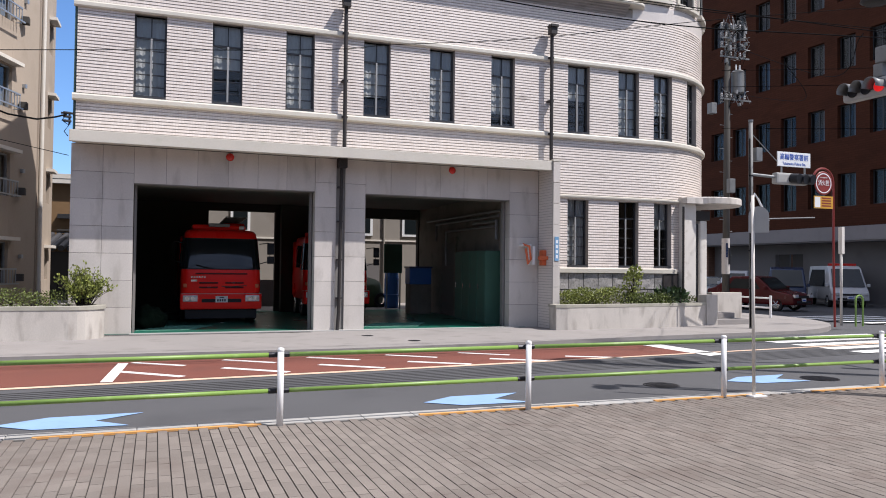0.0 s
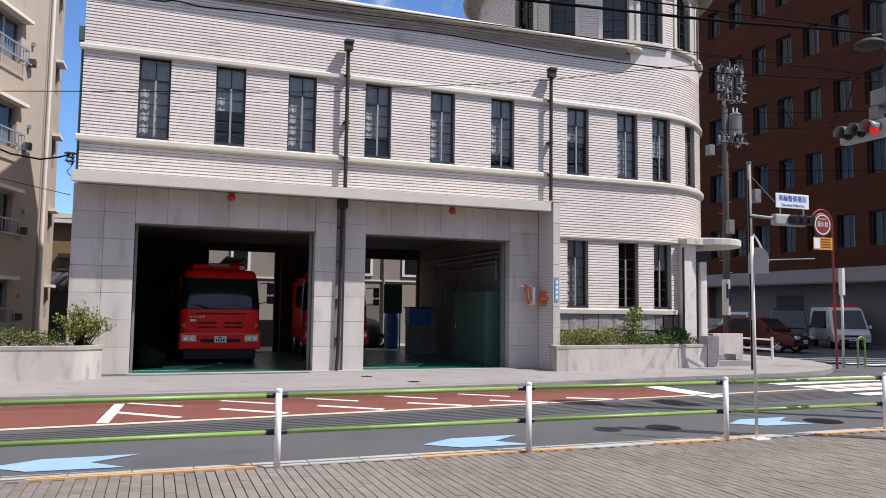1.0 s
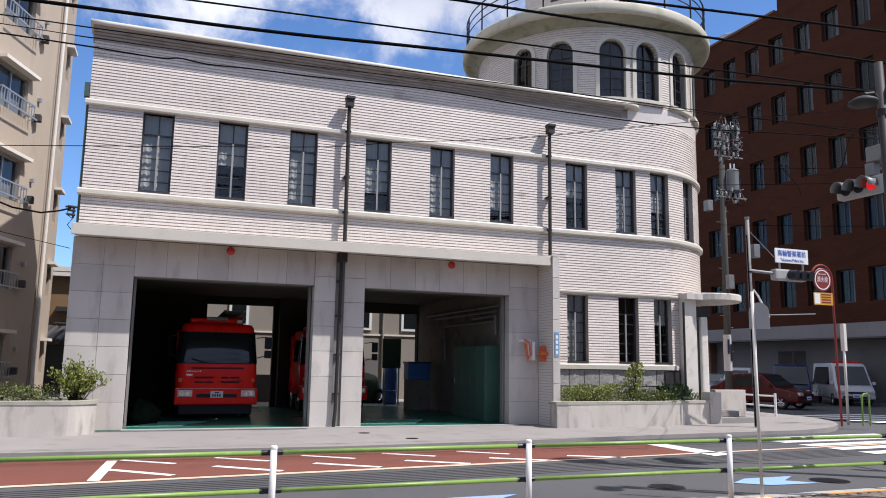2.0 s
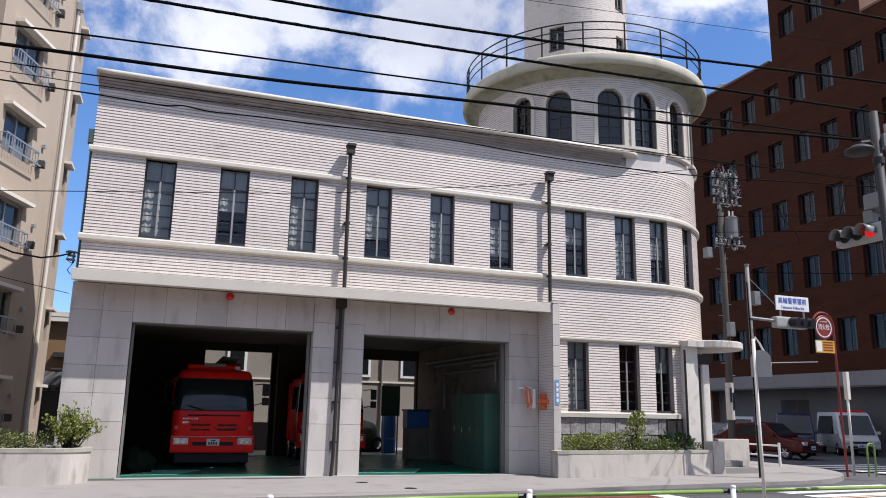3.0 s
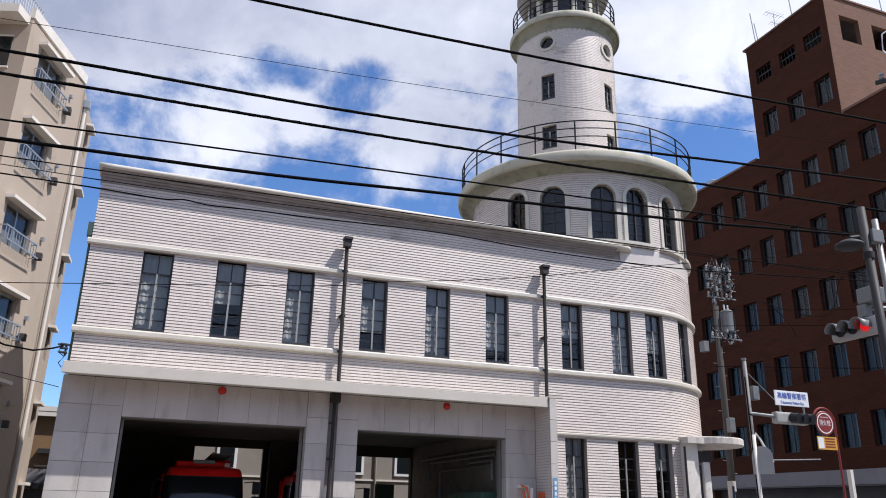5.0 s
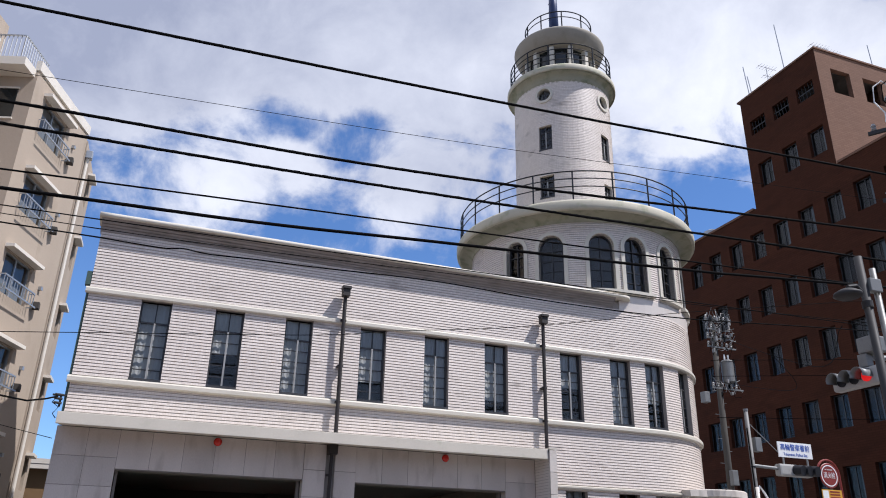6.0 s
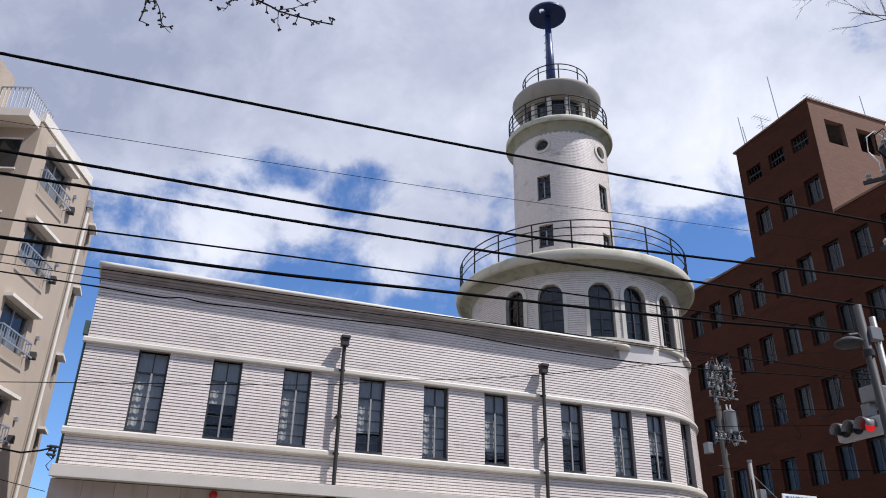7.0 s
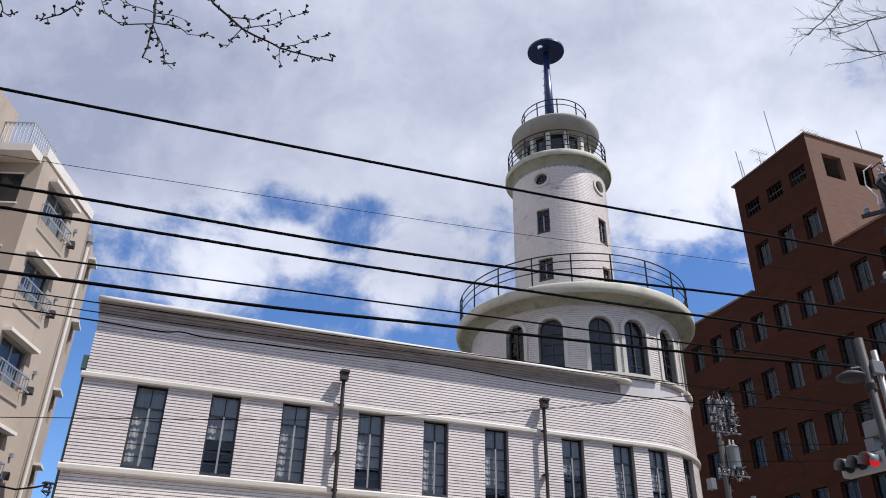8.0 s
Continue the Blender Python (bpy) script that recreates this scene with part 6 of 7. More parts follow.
for u, z in AW:
    w = part("window", band(bmesh.new(), fa, [(u - 0.9, z + 0.05), (u - 0.9, z + 1.4), (u + 0.9, z + 1.4), (u + 0.9, z + 0.05)], [(u - 0.95, z), (u - 0.95, z + 1.45), (u + 0.95, z + 1.45), (u + 0.95, z)], 0.1, 0.18, True), M_ALU, apt, "aluminium sliding window")
    part("mullion", bar(bmesh.new(), fa, u - 0.03, u + 0.03, z + 0.05, z + 1.4, 0.11, 0.17, 1), M_ALU, w)
    bm = bmesh.new()
    bm.faces.new([bm.verts.new((*fa(q, 0.15), zz)) for q, zz in ((u - 0.9, z + 0.04), (u + 0.9, z + 0.04), (u + 0.9, z + 1.41), (u - 0.9, z + 1.41))])
    bm.normal_update()
    for f in bm.faces:
        if f.normal.x < 0:
            f.normal_flip()
    part("pane", bm, M_GLASS, w).visible_shadow = False
    part("curtain", bar(bmesh.new(), fa, u - 0.9, u + 0.9, z, z + 1.42, 0.26, 0.29, 1), M_CURT, w)
    part("hood", bar(bmesh.new(), fa, u - 1.15, u + 1.15, z + 1.5, z + 1.62, -0.32, 0.0, 1), M_APTW, w, "cream concrete hood")
    rail = part("balcony_rail", bar(bar(bmesh.new(), fa, u - 1.1, u + 1.1, z + 0.50, z + 0.55, -0.24, -0.20, 1), fa, u - 1.1, u + 1.1, z + 0.0, z + 0.05, -0.34, -0.30, 1), M_ALU, w, "grey metal window guard rail")
    bm = bmesh.new()
    for k in range(13):
        q = u - 1.08 + 2.16 * k / 12
        bar(bm, fa, q - 0.012, q + 0.012, z + 0.05, z + 0.50, -0.23, -0.21, 1)
    for q in (u - 1.1, u + 1.08):
        bar(bm, fa, q, q + 0.02, z + 0.50, z + 0.54, -0.21, 0.0, 1)
        bar(bm, fa, q, q + 0.02, z + 0.0, z + 0.04, -0.21, 0.0, 1)
    bm2 = part("baluster", bm, M_ALU, w)
    tagged(bm2, kind="stuff")
    part("vent", bar(bmesh.new(), fa, u - 1.75, u - 1.62, z + 0.9, z + 1.03, -0.12, 0.0, 1), M_ALU, w)
    part("fan_box", box(bmesh.new(), *sorted((fa(u - 1.45, -0.02)[0], fa(u - 1.45, -0.02)[0] + 0.25)), fa(u - 1.45)[1] - 0.15, fa(u - 1.45)[1] + 0.15, z + 0.1, z + 0.35, 0.02), M_ROOMW, w)
for u, z in BW:
    w = part("window", bar(bmesh.new(), fb, u - 0.4, u + 0.4, z, z + 1.2, 0.12, 0.18, 1), M_DGLASS, apt)
    part("hood", bar(bmesh.new(), fb, u - 0.52, u + 0.52, z + 1.25, z + 1.36, -0.28, 0.0, 1), M_APTW, w)
part("drainpipe", rods(((fb(0.5, -0.09)[0], fb(0.5)[1], 0.0), (fb(0.5, -0.09)[0], fb(0.5)[1], HT - 0.4), 0.07), n=10), M_APTW, apt)
part("drain_hopper", boxes((fb(0.5, -0.25)[0] - 0.25, fb(0.5, -0.25)[0] + 0.02, fb(0.5)[1] - 0.15, fb(0.5)[1] + 0.15, HT - 0.75, HT - 0.4), bev=0.02), M_ALU, apt)
part("roof_ledge", bar(bmesh.new(), fa, UR + 0.002, UR + 0.8, HT - 0.22, HT + 0.1, 0.1, DR, 1), M_APTW, apt, "cream ledge over the recess")
rr = part("roof_rail", sweep(bmesh.new(), [(0.3, HT + 1.05), (0.3, HT + 1.1), (0.35, HT + 1.1), (0.35, HT + 1.05)], fa, [3.5, UR + 0.7]), M_ALU, apt)
bm = bmesh.new()
for k in range(13):
    u = 3.52 + 0.15 * k
    rod(bm, (*fa(u, 0.32), HT + 0.1), (*fa(u, 0.32), HT + 1.06), 0.018, 5)
for k in range(12):
    rod(bm, (*fa(UR + 0.7, 0.35 + 0.15 * k), HT + 0.1), (*fa(UR + 0.7, 0.35 + 0.15 * k), HT + 1.06), 0.018, 5)
part("end_rail", bar(bmesh.new(), fa, UR + 0.68, UR + 0.73, HT + 1.05, HT + 1.1, 0.352, 2.1, 1), M_ALU, rr)
tagged(part("roof_baluster", bm, M_ALU, rr), kind="stuff")
part("stair_tower", prism(bmesh.new(), [fa(4.7, 1.45), fa(14, 1.45), fa(14, 6), fa(4.7, 6)], HT + 0.1, HT + 1.9), M_APT, apt)
t = thing("wooden_house", "ochre house with a dark tiled lean-to roof", "house", at=(-4.5, 26, 0))
part("wall", boxes((-9.5, -1.0, 26.0, 32, 0, 6.3)), M_OCHRE, t)
part("roof", boxes((-9.8, -0.7, 25.6, 32.4, 6.3, 6.55)), M_APTW, t)
part("window", boxes((-5.3, -3.9, 25.93, 25.99, 4.6, 5.3)), M_DGLASS, t)
part("sill_rail", boxes((-5.4, -3.8, 25.8, 25.92, 4.5, 4.58)), M_APTW, t)
part("eave_band", boxes((-6.6, -1.2, 25.70, 25.99, 4.17, 4.41)), M_SASHD, t, "dark eave band below the upper wall")
for k in range(4):
    part("louvre", boxes((-6.6, -1.2, 25.72 - 0.05 * k, 25.90 - 0.05 * k, 3.11 + 0.13 * k, 3.19 + 0.13 * k)), M_ROOMW if k % 2 else M_RTILE, t)
part("mullion", boxes((-4.45, -4.38, 25.90, 25.925, 4.6, 5.3)), M_APTW, t)
part("eave_shadow_board", boxes((-9.6, -0.9, 25.62, 25.98, 6.05, 6.28)), M_APTW, t)
part("lean_to", boxes((-9.0, -3.6, 19.9, 25.9, 0, 2.3)), M_ROOMW, t)
for k in range(16):
    part("roof_tile", rods(((-9 + 0.36 * k, 19.6, 2.45), (-9 + 0.36 * k, 25.9, 3.3), 0.14), n=8), M_RTILE, t)
# ---- fence along the kerb ----
FX, FY, FA = 2.626, -11.40, 0.036
for i in range(-4, 5):
    x, y = FX + 3.0 * i * math.cos(FA), FY + 3.0 * i * math.sin(FA) * 0.55
    if i == -4:
        x0, y0 = x, y
        continue
    t = thing("guard_fence", "white steel post with two green guard pipes", "fence", "kerb guard fence", at=(x, y, 0))
    p = part("post", rods(((x, y, -0.1), (x, y, 0.80), 0.035), n=16), M_POST, t, "white painted steel post", True)
    part("cap", lathe(bmesh.new(), [(0.038, 0.795), (0.038, 0.815), (0.03, 0.83), (0.005, 0.835)], x, y, 16), M_POST, p)
    for z in (0.752, 0.365):
        a, b = Vector((x0, y0 + 0.06, z)), Vector((x, y + 0.06, z))
        d = (b - a).normalized()
        r = part("guard_pipe", rods((a + d * 0.10, b - d * 0.10, 0.0245), n=12), M_GREENR, t, "glossy green guard pipe", True)
        part("sleeve", rods((b - d * 0.12, b + d * 0.10, 0.030), n=10), M_IRON, r)
        part("bracket", boxes((x - 0.02, x + 0.02, y + 0.03, y + 0.07, z - 0.035, z + 0.035)), M_GALV, r)
    x0, y0 = x, y

# ---- poles, signs, signals ----
t = thing("sign_post", "thin white post with the grey back of a traffic sign", "sign post", at=(6.04, -11.45, 0))
part("pole", rods(((6.04, -11.45, -0.05), (6.015, -11.45, 2.75), 0.022), n=14), M_PAINTW, t, "", True)
part("foot", box(bmesh.new(), 5.97, 6.2, -11.53, -11.37, -0.01, 0.015, 0.004), M_POST, t)
bm = prism(bmesh.new(), [(-0.13, -0.17), (0.13, -0.17), (0.13, 0.06)] + [(0.13 * math.cos(a), 0.06 + 0.13 * math.sin(a)) for a in [radians(15 * k) for k in range(1, 12)]] + [(-0.13, 0.06)], -0.01, 0.01)
pl = part("sign_plate", bm, M_SIGNG, t, "plain grey back of the sign plate")
pl.matrix_basis = pose(0.035, -0.05, 2.41, 90, 0, -48)
part("clamp", rods(((6.02, -11.44, 2.51), (6.12, -11.53, 2.51), 0.012), ((6.02, -11.44, 2.34), (6.12, -11.53, 2.34), 0.012)), M_GALV, t)

SX, SY = 14.66, -2.0
t = thing("signal_pole", "grey steel pole with side-on traffic signal and street name sign", "traffic signal", at=(SX, SY, 0.05))
part("pole", rods(((SX, SY, 0.03), (SX - 0.03, SY, 6.1), 0.06), n=18), M_POLEP, t, "", True)
part("pole_cap", rods(((SX - 0.03, SY, 6.1), (SX - 0.03, SY, 6.16), 0.07), n=18), M_GALV, t)
part("arm", rods(((SX, SY, 4.56), (SX + 1.6, SY, 4.50), 0.045), ((SX + 0.02, SY, 5.75), (SX + 0.95, SY, 5.0), 0.012), n=10), M_GALV, t)
part("brace_rod", rods(((14.60, SY, 3.24), (17.08, SY, 3.37), 0.018)), M_GALV, t, "thin level rod from the pole")
for k in range(4):
    part("cable_clip", rods(((SX - 0.02, SY, 1.2 + 1.1 * k), (SX - 0.02, SY, 1.24 + 1.1 * k), 0.072), n=14), M_IRON, t)
part("cable_run", tube(bmesh.new(), [(SX - 0.085, SY - 0.05, 0.1), (SX - 0.09, SY - 0.05, 3.0), (SX - 0.11, SY - 0.05, 5.6)], 0.018, 6), M_CABLE, t)
part("cable_loop", tube(bmesh.new(), [(SX - 0.1, SY - 0.12, 1.5), (SX - 0.12, SY - 0.13, 3.7), (SX - 0.02, SY - 0.15, 3.98), (SX + 0.12, SY - 0.15, 3.8), (SX + 0.5, SY - 0.14, 3.2)], 0.03, 6), M_POST, t)
part("junction_box", box(bmesh.new(), SX + 0.1, SX + 0.32, SY - 0.1, SY + 0.1, 4.95, 5.35, 0.015), M_GALV, t)
sg = part("signal_head", box(bmesh.new(), SX + 0.85, SX + 2.05, SY - 0.12, SY + 0.12, 4.32, 4.66, 0.06), M_SIGNG, t, "pale grey signal housing seen from the side")
for k in range(3):
    part("visor", rods(((SX + 1.42 + 0.27 * k, SY - 0.1, 4.5), (SX + 1.48 + 0.27 * k, SY - 0.34, 4.47), 0.15), n=16), M_IRON, sg)
sb = part("street_sign", box(bmesh.new(), SX + 0.95, SX + 2.22, SY - 0.03, SY + 0.0, 4.86, 5.30, 0.008), M_SIGNW, t, "white street sign with blue lettering")
for x in (SX + 1.1, SX + 2.0):
    part("sign_bracket", boxes((x, x + 0.04, SY - 0.02, SY + 0.02, 4.6, 4.86)), M_GALV, sb)


def lettering(text, size, parent, m, material, wide=None):
    """Raised letters as a mesh, from the built-in font."""
    cu = bpy.data.curves.new("lettering", "FONT")
    cu.body, cu.size, cu.extrude, cu.align_x, cu.align_y = text, size, 0.002, "CENTER", "CENTER"
    tmp = bpy.data.objects.new("lettering", cu)
    scene.collection.objects.link(tmp)
    bpy.context.view_layer.update()
    me = bpy.data.meshes.new_from_object(tmp.evaluated_get(bpy.context.evaluated_depsgraph_get()))
    bpy.data.objects.remove(tmp)
    me.materials.append(material)
    ob = new("lettering", me)
    if wide and len(me.vertices):
        w = max(v.co.x for v in me.vertices) - min(v.co.x for v in me.vertices)
        if w > 0:
            for v in me.vertices:
                v.co.x *= wide / w
    ob.parent = parent
    ob.matrix_basis = m
    return ob


lettering("高輪警察署前", 0.2, sb, Matrix.Translation(Vector((SX + 1.585, SY - 0.034, 5.14))) @ pose(0, 0, 0, 90, 0, 0), M_SIGNB, 1.08)
lettering("Takanawa Police Sta.", 0.12, sb, Matrix.Translation(Vector((SX + 1.585, SY - 0.034, 4.95))) @ pose(0, 0, 0, 90, 0, 0), M_SIGNB, 0.9)

HX, HY = 18.1, -1.8
t = thing("hydrant_sign", "red curved pole with round fire hydrant sign and yellow plate", "sign", at=(HX, HY, 0.05))
part("pole", tube(bmesh.new(), [(HX, HY, 0.02), (HX - 0.05, HY, 2.0), (HX - 0.06, HY, 4.4)] + [(HX - 0.48 + 0.42 * math.cos(a), HY, 4.50 + 0.42 * math.sin(a)) for a in [radians(20 * k) for k in range(0, 10)]], 0.035, 10), M_SIGNR, t)
disc = part("sign_disc", lathe(bmesh.new(), [(0.35, -0.012), (0.37, 0.0), (0.35, 0.012)], 0, 0, 36), M_SIGNR, t, "round red sign with white ring and lettering")
disc.matrix_basis = pose(-0.48, -0.02, 4.46 - 0.05, 90, 0, 0)
rw = part("sign_ring", lathe(bmesh.new(), [(0.28, 0.013), (0.31, 0.013), (0.31, 0.017), (0.28, 0.017)], 0, 0, 36, True), M_SIGNW, None)
rw.parent = disc
lettering("消火栓", 0.19, disc, pose(0, 0, 0.015), M_SIGNW, 0.44)
lettering("FIRE HYDRANT", 0.05, disc, pose(0, 0.17, 0.015), M_SIGNW, 0.3)
yp = part("yellow_plate", boxes((HX - 0.86, HX - 0.10, HY - 0.03, HY - 0.012, 3.68, 4.06)), M_SIGNY, t, "yellow notice plate with dark lines")
part("plate_mark", boxes(*[(HX - 0.56, HX - 0.18, HY - 0.035, HY - 0.031, 3.74 + 0.08 * k, 3.78 + 0.08 * k) for k in range(4)]), M_SIGNR, yp)
part("plate_field", boxes((HX - 0.84, HX - 0.62, HY - 0.035, HY - 0.031, 3.71, 4.03)), M_SIGNW, yp)
t = thing("marker_post", "slim white steel post at the crossing", "post", at=(18.7, -1.5, 0.05))
part("pole", rods(((18.7, -1.5, 0.03), (18.7, -1.5, 3.1), 0.04), n=12), M_PAINTW, t, "", True)
part("box", boxes((18.64, 18.76, -1.58, -1.44, 2.3, 3.15), bev=0.01), M_PAINTW, t)
t = thing("guard_hoop", "green steel hoop guard at the kerb", "barrier", at=(18.9, -1.9, 0.05))
part("hoop", tube(bmesh.new(), [(18.85, -1.9, 0.03), (18.85, -1.9, 0.85)] + [(19.0 - 0.15 * math.cos(a), -1.9, 0.85 + 0.15 * math.sin(a)) for a in [radians(30 * k) for k in range(1, 6)]] + [(19.15, -1.9, 0.85), (19.15, -1.9, 0.03)], 0.03, 8), M_GREENR, t)
t = thing("bollard_rail", "white pipe rail at the side street", "barrier", at=(19.2, 2.0, 0.05))
for x, y in ((19.2, 2.0), (19.3, 4.6), (19.4, 7.2)):
    part("post", rods(((x, y, 0.03), (x, y, 0.85), 0.045), n=10), M_POST, t)
part("rail", rods(((19.2, 2.0, 0.75), (19.4, 7.2, 0.75), 0.03), ((19.2, 2.0, 0.4), (19.4, 7.2, 0.4), 0.03), n=8), M_POST, t)

# utility pole with transformers at the side street
UX, UY = 20.9, 6.3
t = thing("utility_pole", "grey concrete utility pole crowded with transformers and insulators", "utility pole", at=(UX, UY, 0.05))
part("pole", rod(bmesh.new(), (UX, UY, 0.0), (UX + 0.1, UY, 12.2), 0.155, 16, 0.11), M_POLEC, t, "", True)
for k, (dx, dy, z) in enumerate(((0.5, -0.15, 9.75),)):
    c = part("transformer", lathe(bmesh.new(), [(0.2, z - 0.5), (0.26, z - 0.45), (0.26, z + 0.4), (0.28, z + 0.42), (0.2, z + 0.5)], UX + dx, UY + dy, 18), M_GALV, t, "grey drum transformer")
    for q in (-0.1, 0.1):
        part("bushing", rods(((UX + dx + q, UY + dy, z + 0.5), (UX + dx + q, UY + dy, z + 0.75), 0.035)), M_POST, c)
rnd = random.Random(9)
for k, z in enumerate((8.95, 10.75, 11.15, 11.55, 11.95)):
    arm = part("cross_arm", boxes((UX - 0.45, UX + 1.15 - 0.1 * k, UY - 0.22, UY - 0.16, z, z + 0.06)), M_GALV, t)
    for j in range(6):
        x = UX - 0.38 + 0.24 * j
        part("insulator", lathe(bmesh.new(), [(0.03, z + 0.08), (0.06, z + 0.12), (0.035, z + 0.16), (0.06, z + 0.2), (0.03, z + 0.27)], x, UY - 0.18, 10), M_INS, arm)
    for q in range(3):
        part("jumper", tube(bmesh.new(), [(UX - 0.4 + 0.16 * j, UY - 0.25 + 0.2 * rnd.uniform(-1, 1), z + 0.1 * q + 0.4 * rnd.uniform(-1, 1)) for j in range(9)], 0.012, 5), (M_CABLE, M_GALV, M_INS)[q], arm)
    for q in range(3):
        bx, bz = UX + rnd.uniform(-0.3, 0.8), z + rnd.uniform(-0.3, 0.3)
        part("fuse_box", box(bmesh.new(), bx, bx + rnd.uniform(0.06, 0.12), UY - 0.36, UY - 0.24, bz, bz + rnd.uniform(0.1, 0.28), 0.015), (M_INS, M_GALV, M_IRON)[q], arm)
part("switch_box", box(bmesh.new(), UX - 0.98, UX - 0.72, UY - 0.3, UY, 8.3, 8.75, 0.02), M_GALV, t)
part("service_box", box(bmesh.new(), UX - 0.12, UX + 0.16, UY - 0.4, UY - 0.18, 5.0, 5.6, 0.02), M_GALV, t)
part("notice_wrap", rods(((UX, UY, 1.6), (UX, UY, 3.1), 0.165), n=16), M_CONC, t, "pale notice wrapped on the pole with dark marks")
part("notice_mark", boxes((UX - 0.13, UX - 0.03, UY - 0.18, UY - 0.165, 2.3, 2.9)), M_CARB, t)
part("notice_mark", boxes((UX + 0.0, UX + 0.1, UY - 0.18, UY - 0.165, 2.0, 2.7)), M_IRON, t)
for k in range(14):
    z = 2.4 + 0.5 * k
    part("step_bolt", rods(((UX - 0.32 if k % 2 else UX + 0.1, UY, z), (UX - 0.1 if k % 2 else UX + 0.34, UY, z), 0.012), n=5), M_GALV, t)

# near pole at the street corner with lamp, cabinet and red signal
NX, NY = 8.0, -12.1
t = thing("corner_pole", "grey concrete pole carrying a street lamp and boxes", "utility pole", at=(NX, NY, 0))
part("pole", rod(bmesh.new(), (NX, NY, -0.05), (NX - 0.1, NY, 6.1), 0.068, 18, 0.06), M_POLED, t, "", True)
part("pole", rod(bmesh.new(), (NX + 0.24, NY, -0.05), (NX + 0.15, NY, 5.95), 0.05, 14, 0.045), M_GALV, t, "paler second steel pole", True)
part("clamp_box", box(bmesh.new(), NX - 0.06, NX + 0.16, NY - 0.1, NY + 0.02, 5.55, 5.75, 0.01), M_GALV, t)
for z in (3.2, 5.3):
    part("collar", rods(((NX - 0.017 * z, NY, z), (NX - 0.0172 * z, NY, z + 0.1), 0.078), n=16), M_POLED, t)
la = part("lamp_arm", tube(bmesh.new(), [(NX - 0.1, NY, 5.5), (NX - 0.25, NY, 5.62), (NX - 0.42, NY, 5.58)], 0.03, 8), M_POLED, t)
lh = part("lamp_head", lathe(bmesh.new(), [(0.03, 5.40), (0.15, 5.405), (0.205, 5.44), (0.19, 5.48), (0.10, 5.53), (0.04, 5.55)], NX - 0.44, NY, 24), M_POLED, la, "round grey street lamp head", True)
t2 = thing("traffic_signal", "grey three-lamp traffic signal showing red", "traffic signal", at=(10.5, -9.4, 5.08))
GX, GZ = 10.5, 5.08
sg = part("housing", box(bmesh.new(), GX, GX + 0.2, -9.95, -8.9, GZ - 0.17, GZ + 0.17, 0.06), M_SIGNG, t2)
for k in range(3):
    y = -9.70 + 0.28 * k
    part("lens", rods(((GX - 0.02, y, GZ), (GX + 0.01, y, GZ), 0.105), n=24), M_REDON if k == 0 else M_IRON, sg, "lit red lens" if k == 0 else "dark lens")
    bm = bmesh.new()
    ns = 14
    ra = [[bm.verts.new((x, y + r * math.cos(a), GZ + r * math.sin(a))) for a in [radians(-20 + 220 * i / ns) for i in range(ns + 1)]] for r, x in ((0.137, GX), (0.137, GX - 0.26), (0.128, GX - 0.26), (0.128, GX))]
    for q, w in zip(ra, ra[1:] + ra[:1]):
        for i in range(ns):
            bm.faces.new((q[i], q[i + 1], w[i + 1], w[i]))
    part("visor", bm, M_GALV, sg, "", True)
part("mount", boxes((GX + 0.02, GX + 0.18, -9.75, -9.55, GZ + 0.17, GZ + 0.42), bev=0.02), M_GALV, t2)
part("arm", rods(((GX + 0.1, -9.65, GZ + 0.35), (13.5, -10.8, GZ + 0.4), 0.05)), M_GALV, t2)
part("cabinet", box(bmesh.new(), GX, GX + 0.35, -9.95, -9.6, GZ + 0.42, GZ + 0.72, 0.03), M_GALV, t2)
t2 = thing("signal_mast", "grey steel mast carrying the traffic signal arm", "pole", at=(13.5, -11.7, 0))
part("pole", rods(((13.5, -11.7, -0.05), (13.5, -11.7, 6.2), 0.1), n=16), M_GALV, t2, "", True)
part("bracket", rods(((13.5, -11.7, GZ + 0.4), (13.5, -10.8, GZ + 0.4), 0.05)), M_GALV, t2)

# cable pole past the street corner, with a transformer on its arm
WX, WY = 16.4, -8.0
t = thing("cable_pole", "concrete cable pole with dark transformer and insulators on its arms", "utility pole", at=(WX, WY, 0))
part("pole", rod(bmesh.new(), (WX, WY, -0.1), (WX, WY, 14.5), 0.19, 16, 0.13), M_POLEC, t, "", True)
for z in (12.25, 10.4):
    arm = part("cross_arm", boxes((WX - 1.9, WX + 1.6, WY - 0.26, WY - 0.18, z, z + 0.09)), M_POLED, t)
    for j in range(5):
        part("insulator", lathe(bmesh.new(), [(0.03, z + 0.09), (0.07, z + 0.13), (0.04, z + 0.17), (0.07, z + 0.22), (0.03, z + 0.29)], WX - 1.75 + 0.38 * j, WY - 0.22, 10), M_INS, arm)
tr = part("transformer", lathe(bmesh.new(), [(0.26, 12.36), (0.34, 12.42), (0.34, 13.15), (0.37, 13.18), (0.30, 13.25)], WX - 1.0, WY + 0.1, 20), M_POLED, t, "dark grey drum transformer", True)
part("tank_lid", lathe(bmesh.new(), [(0.38, 13.25), (0.38, 13.30), (0.1, 13.36)], WX - 1.0, WY + 0.1, 20), M_GALV, tr)
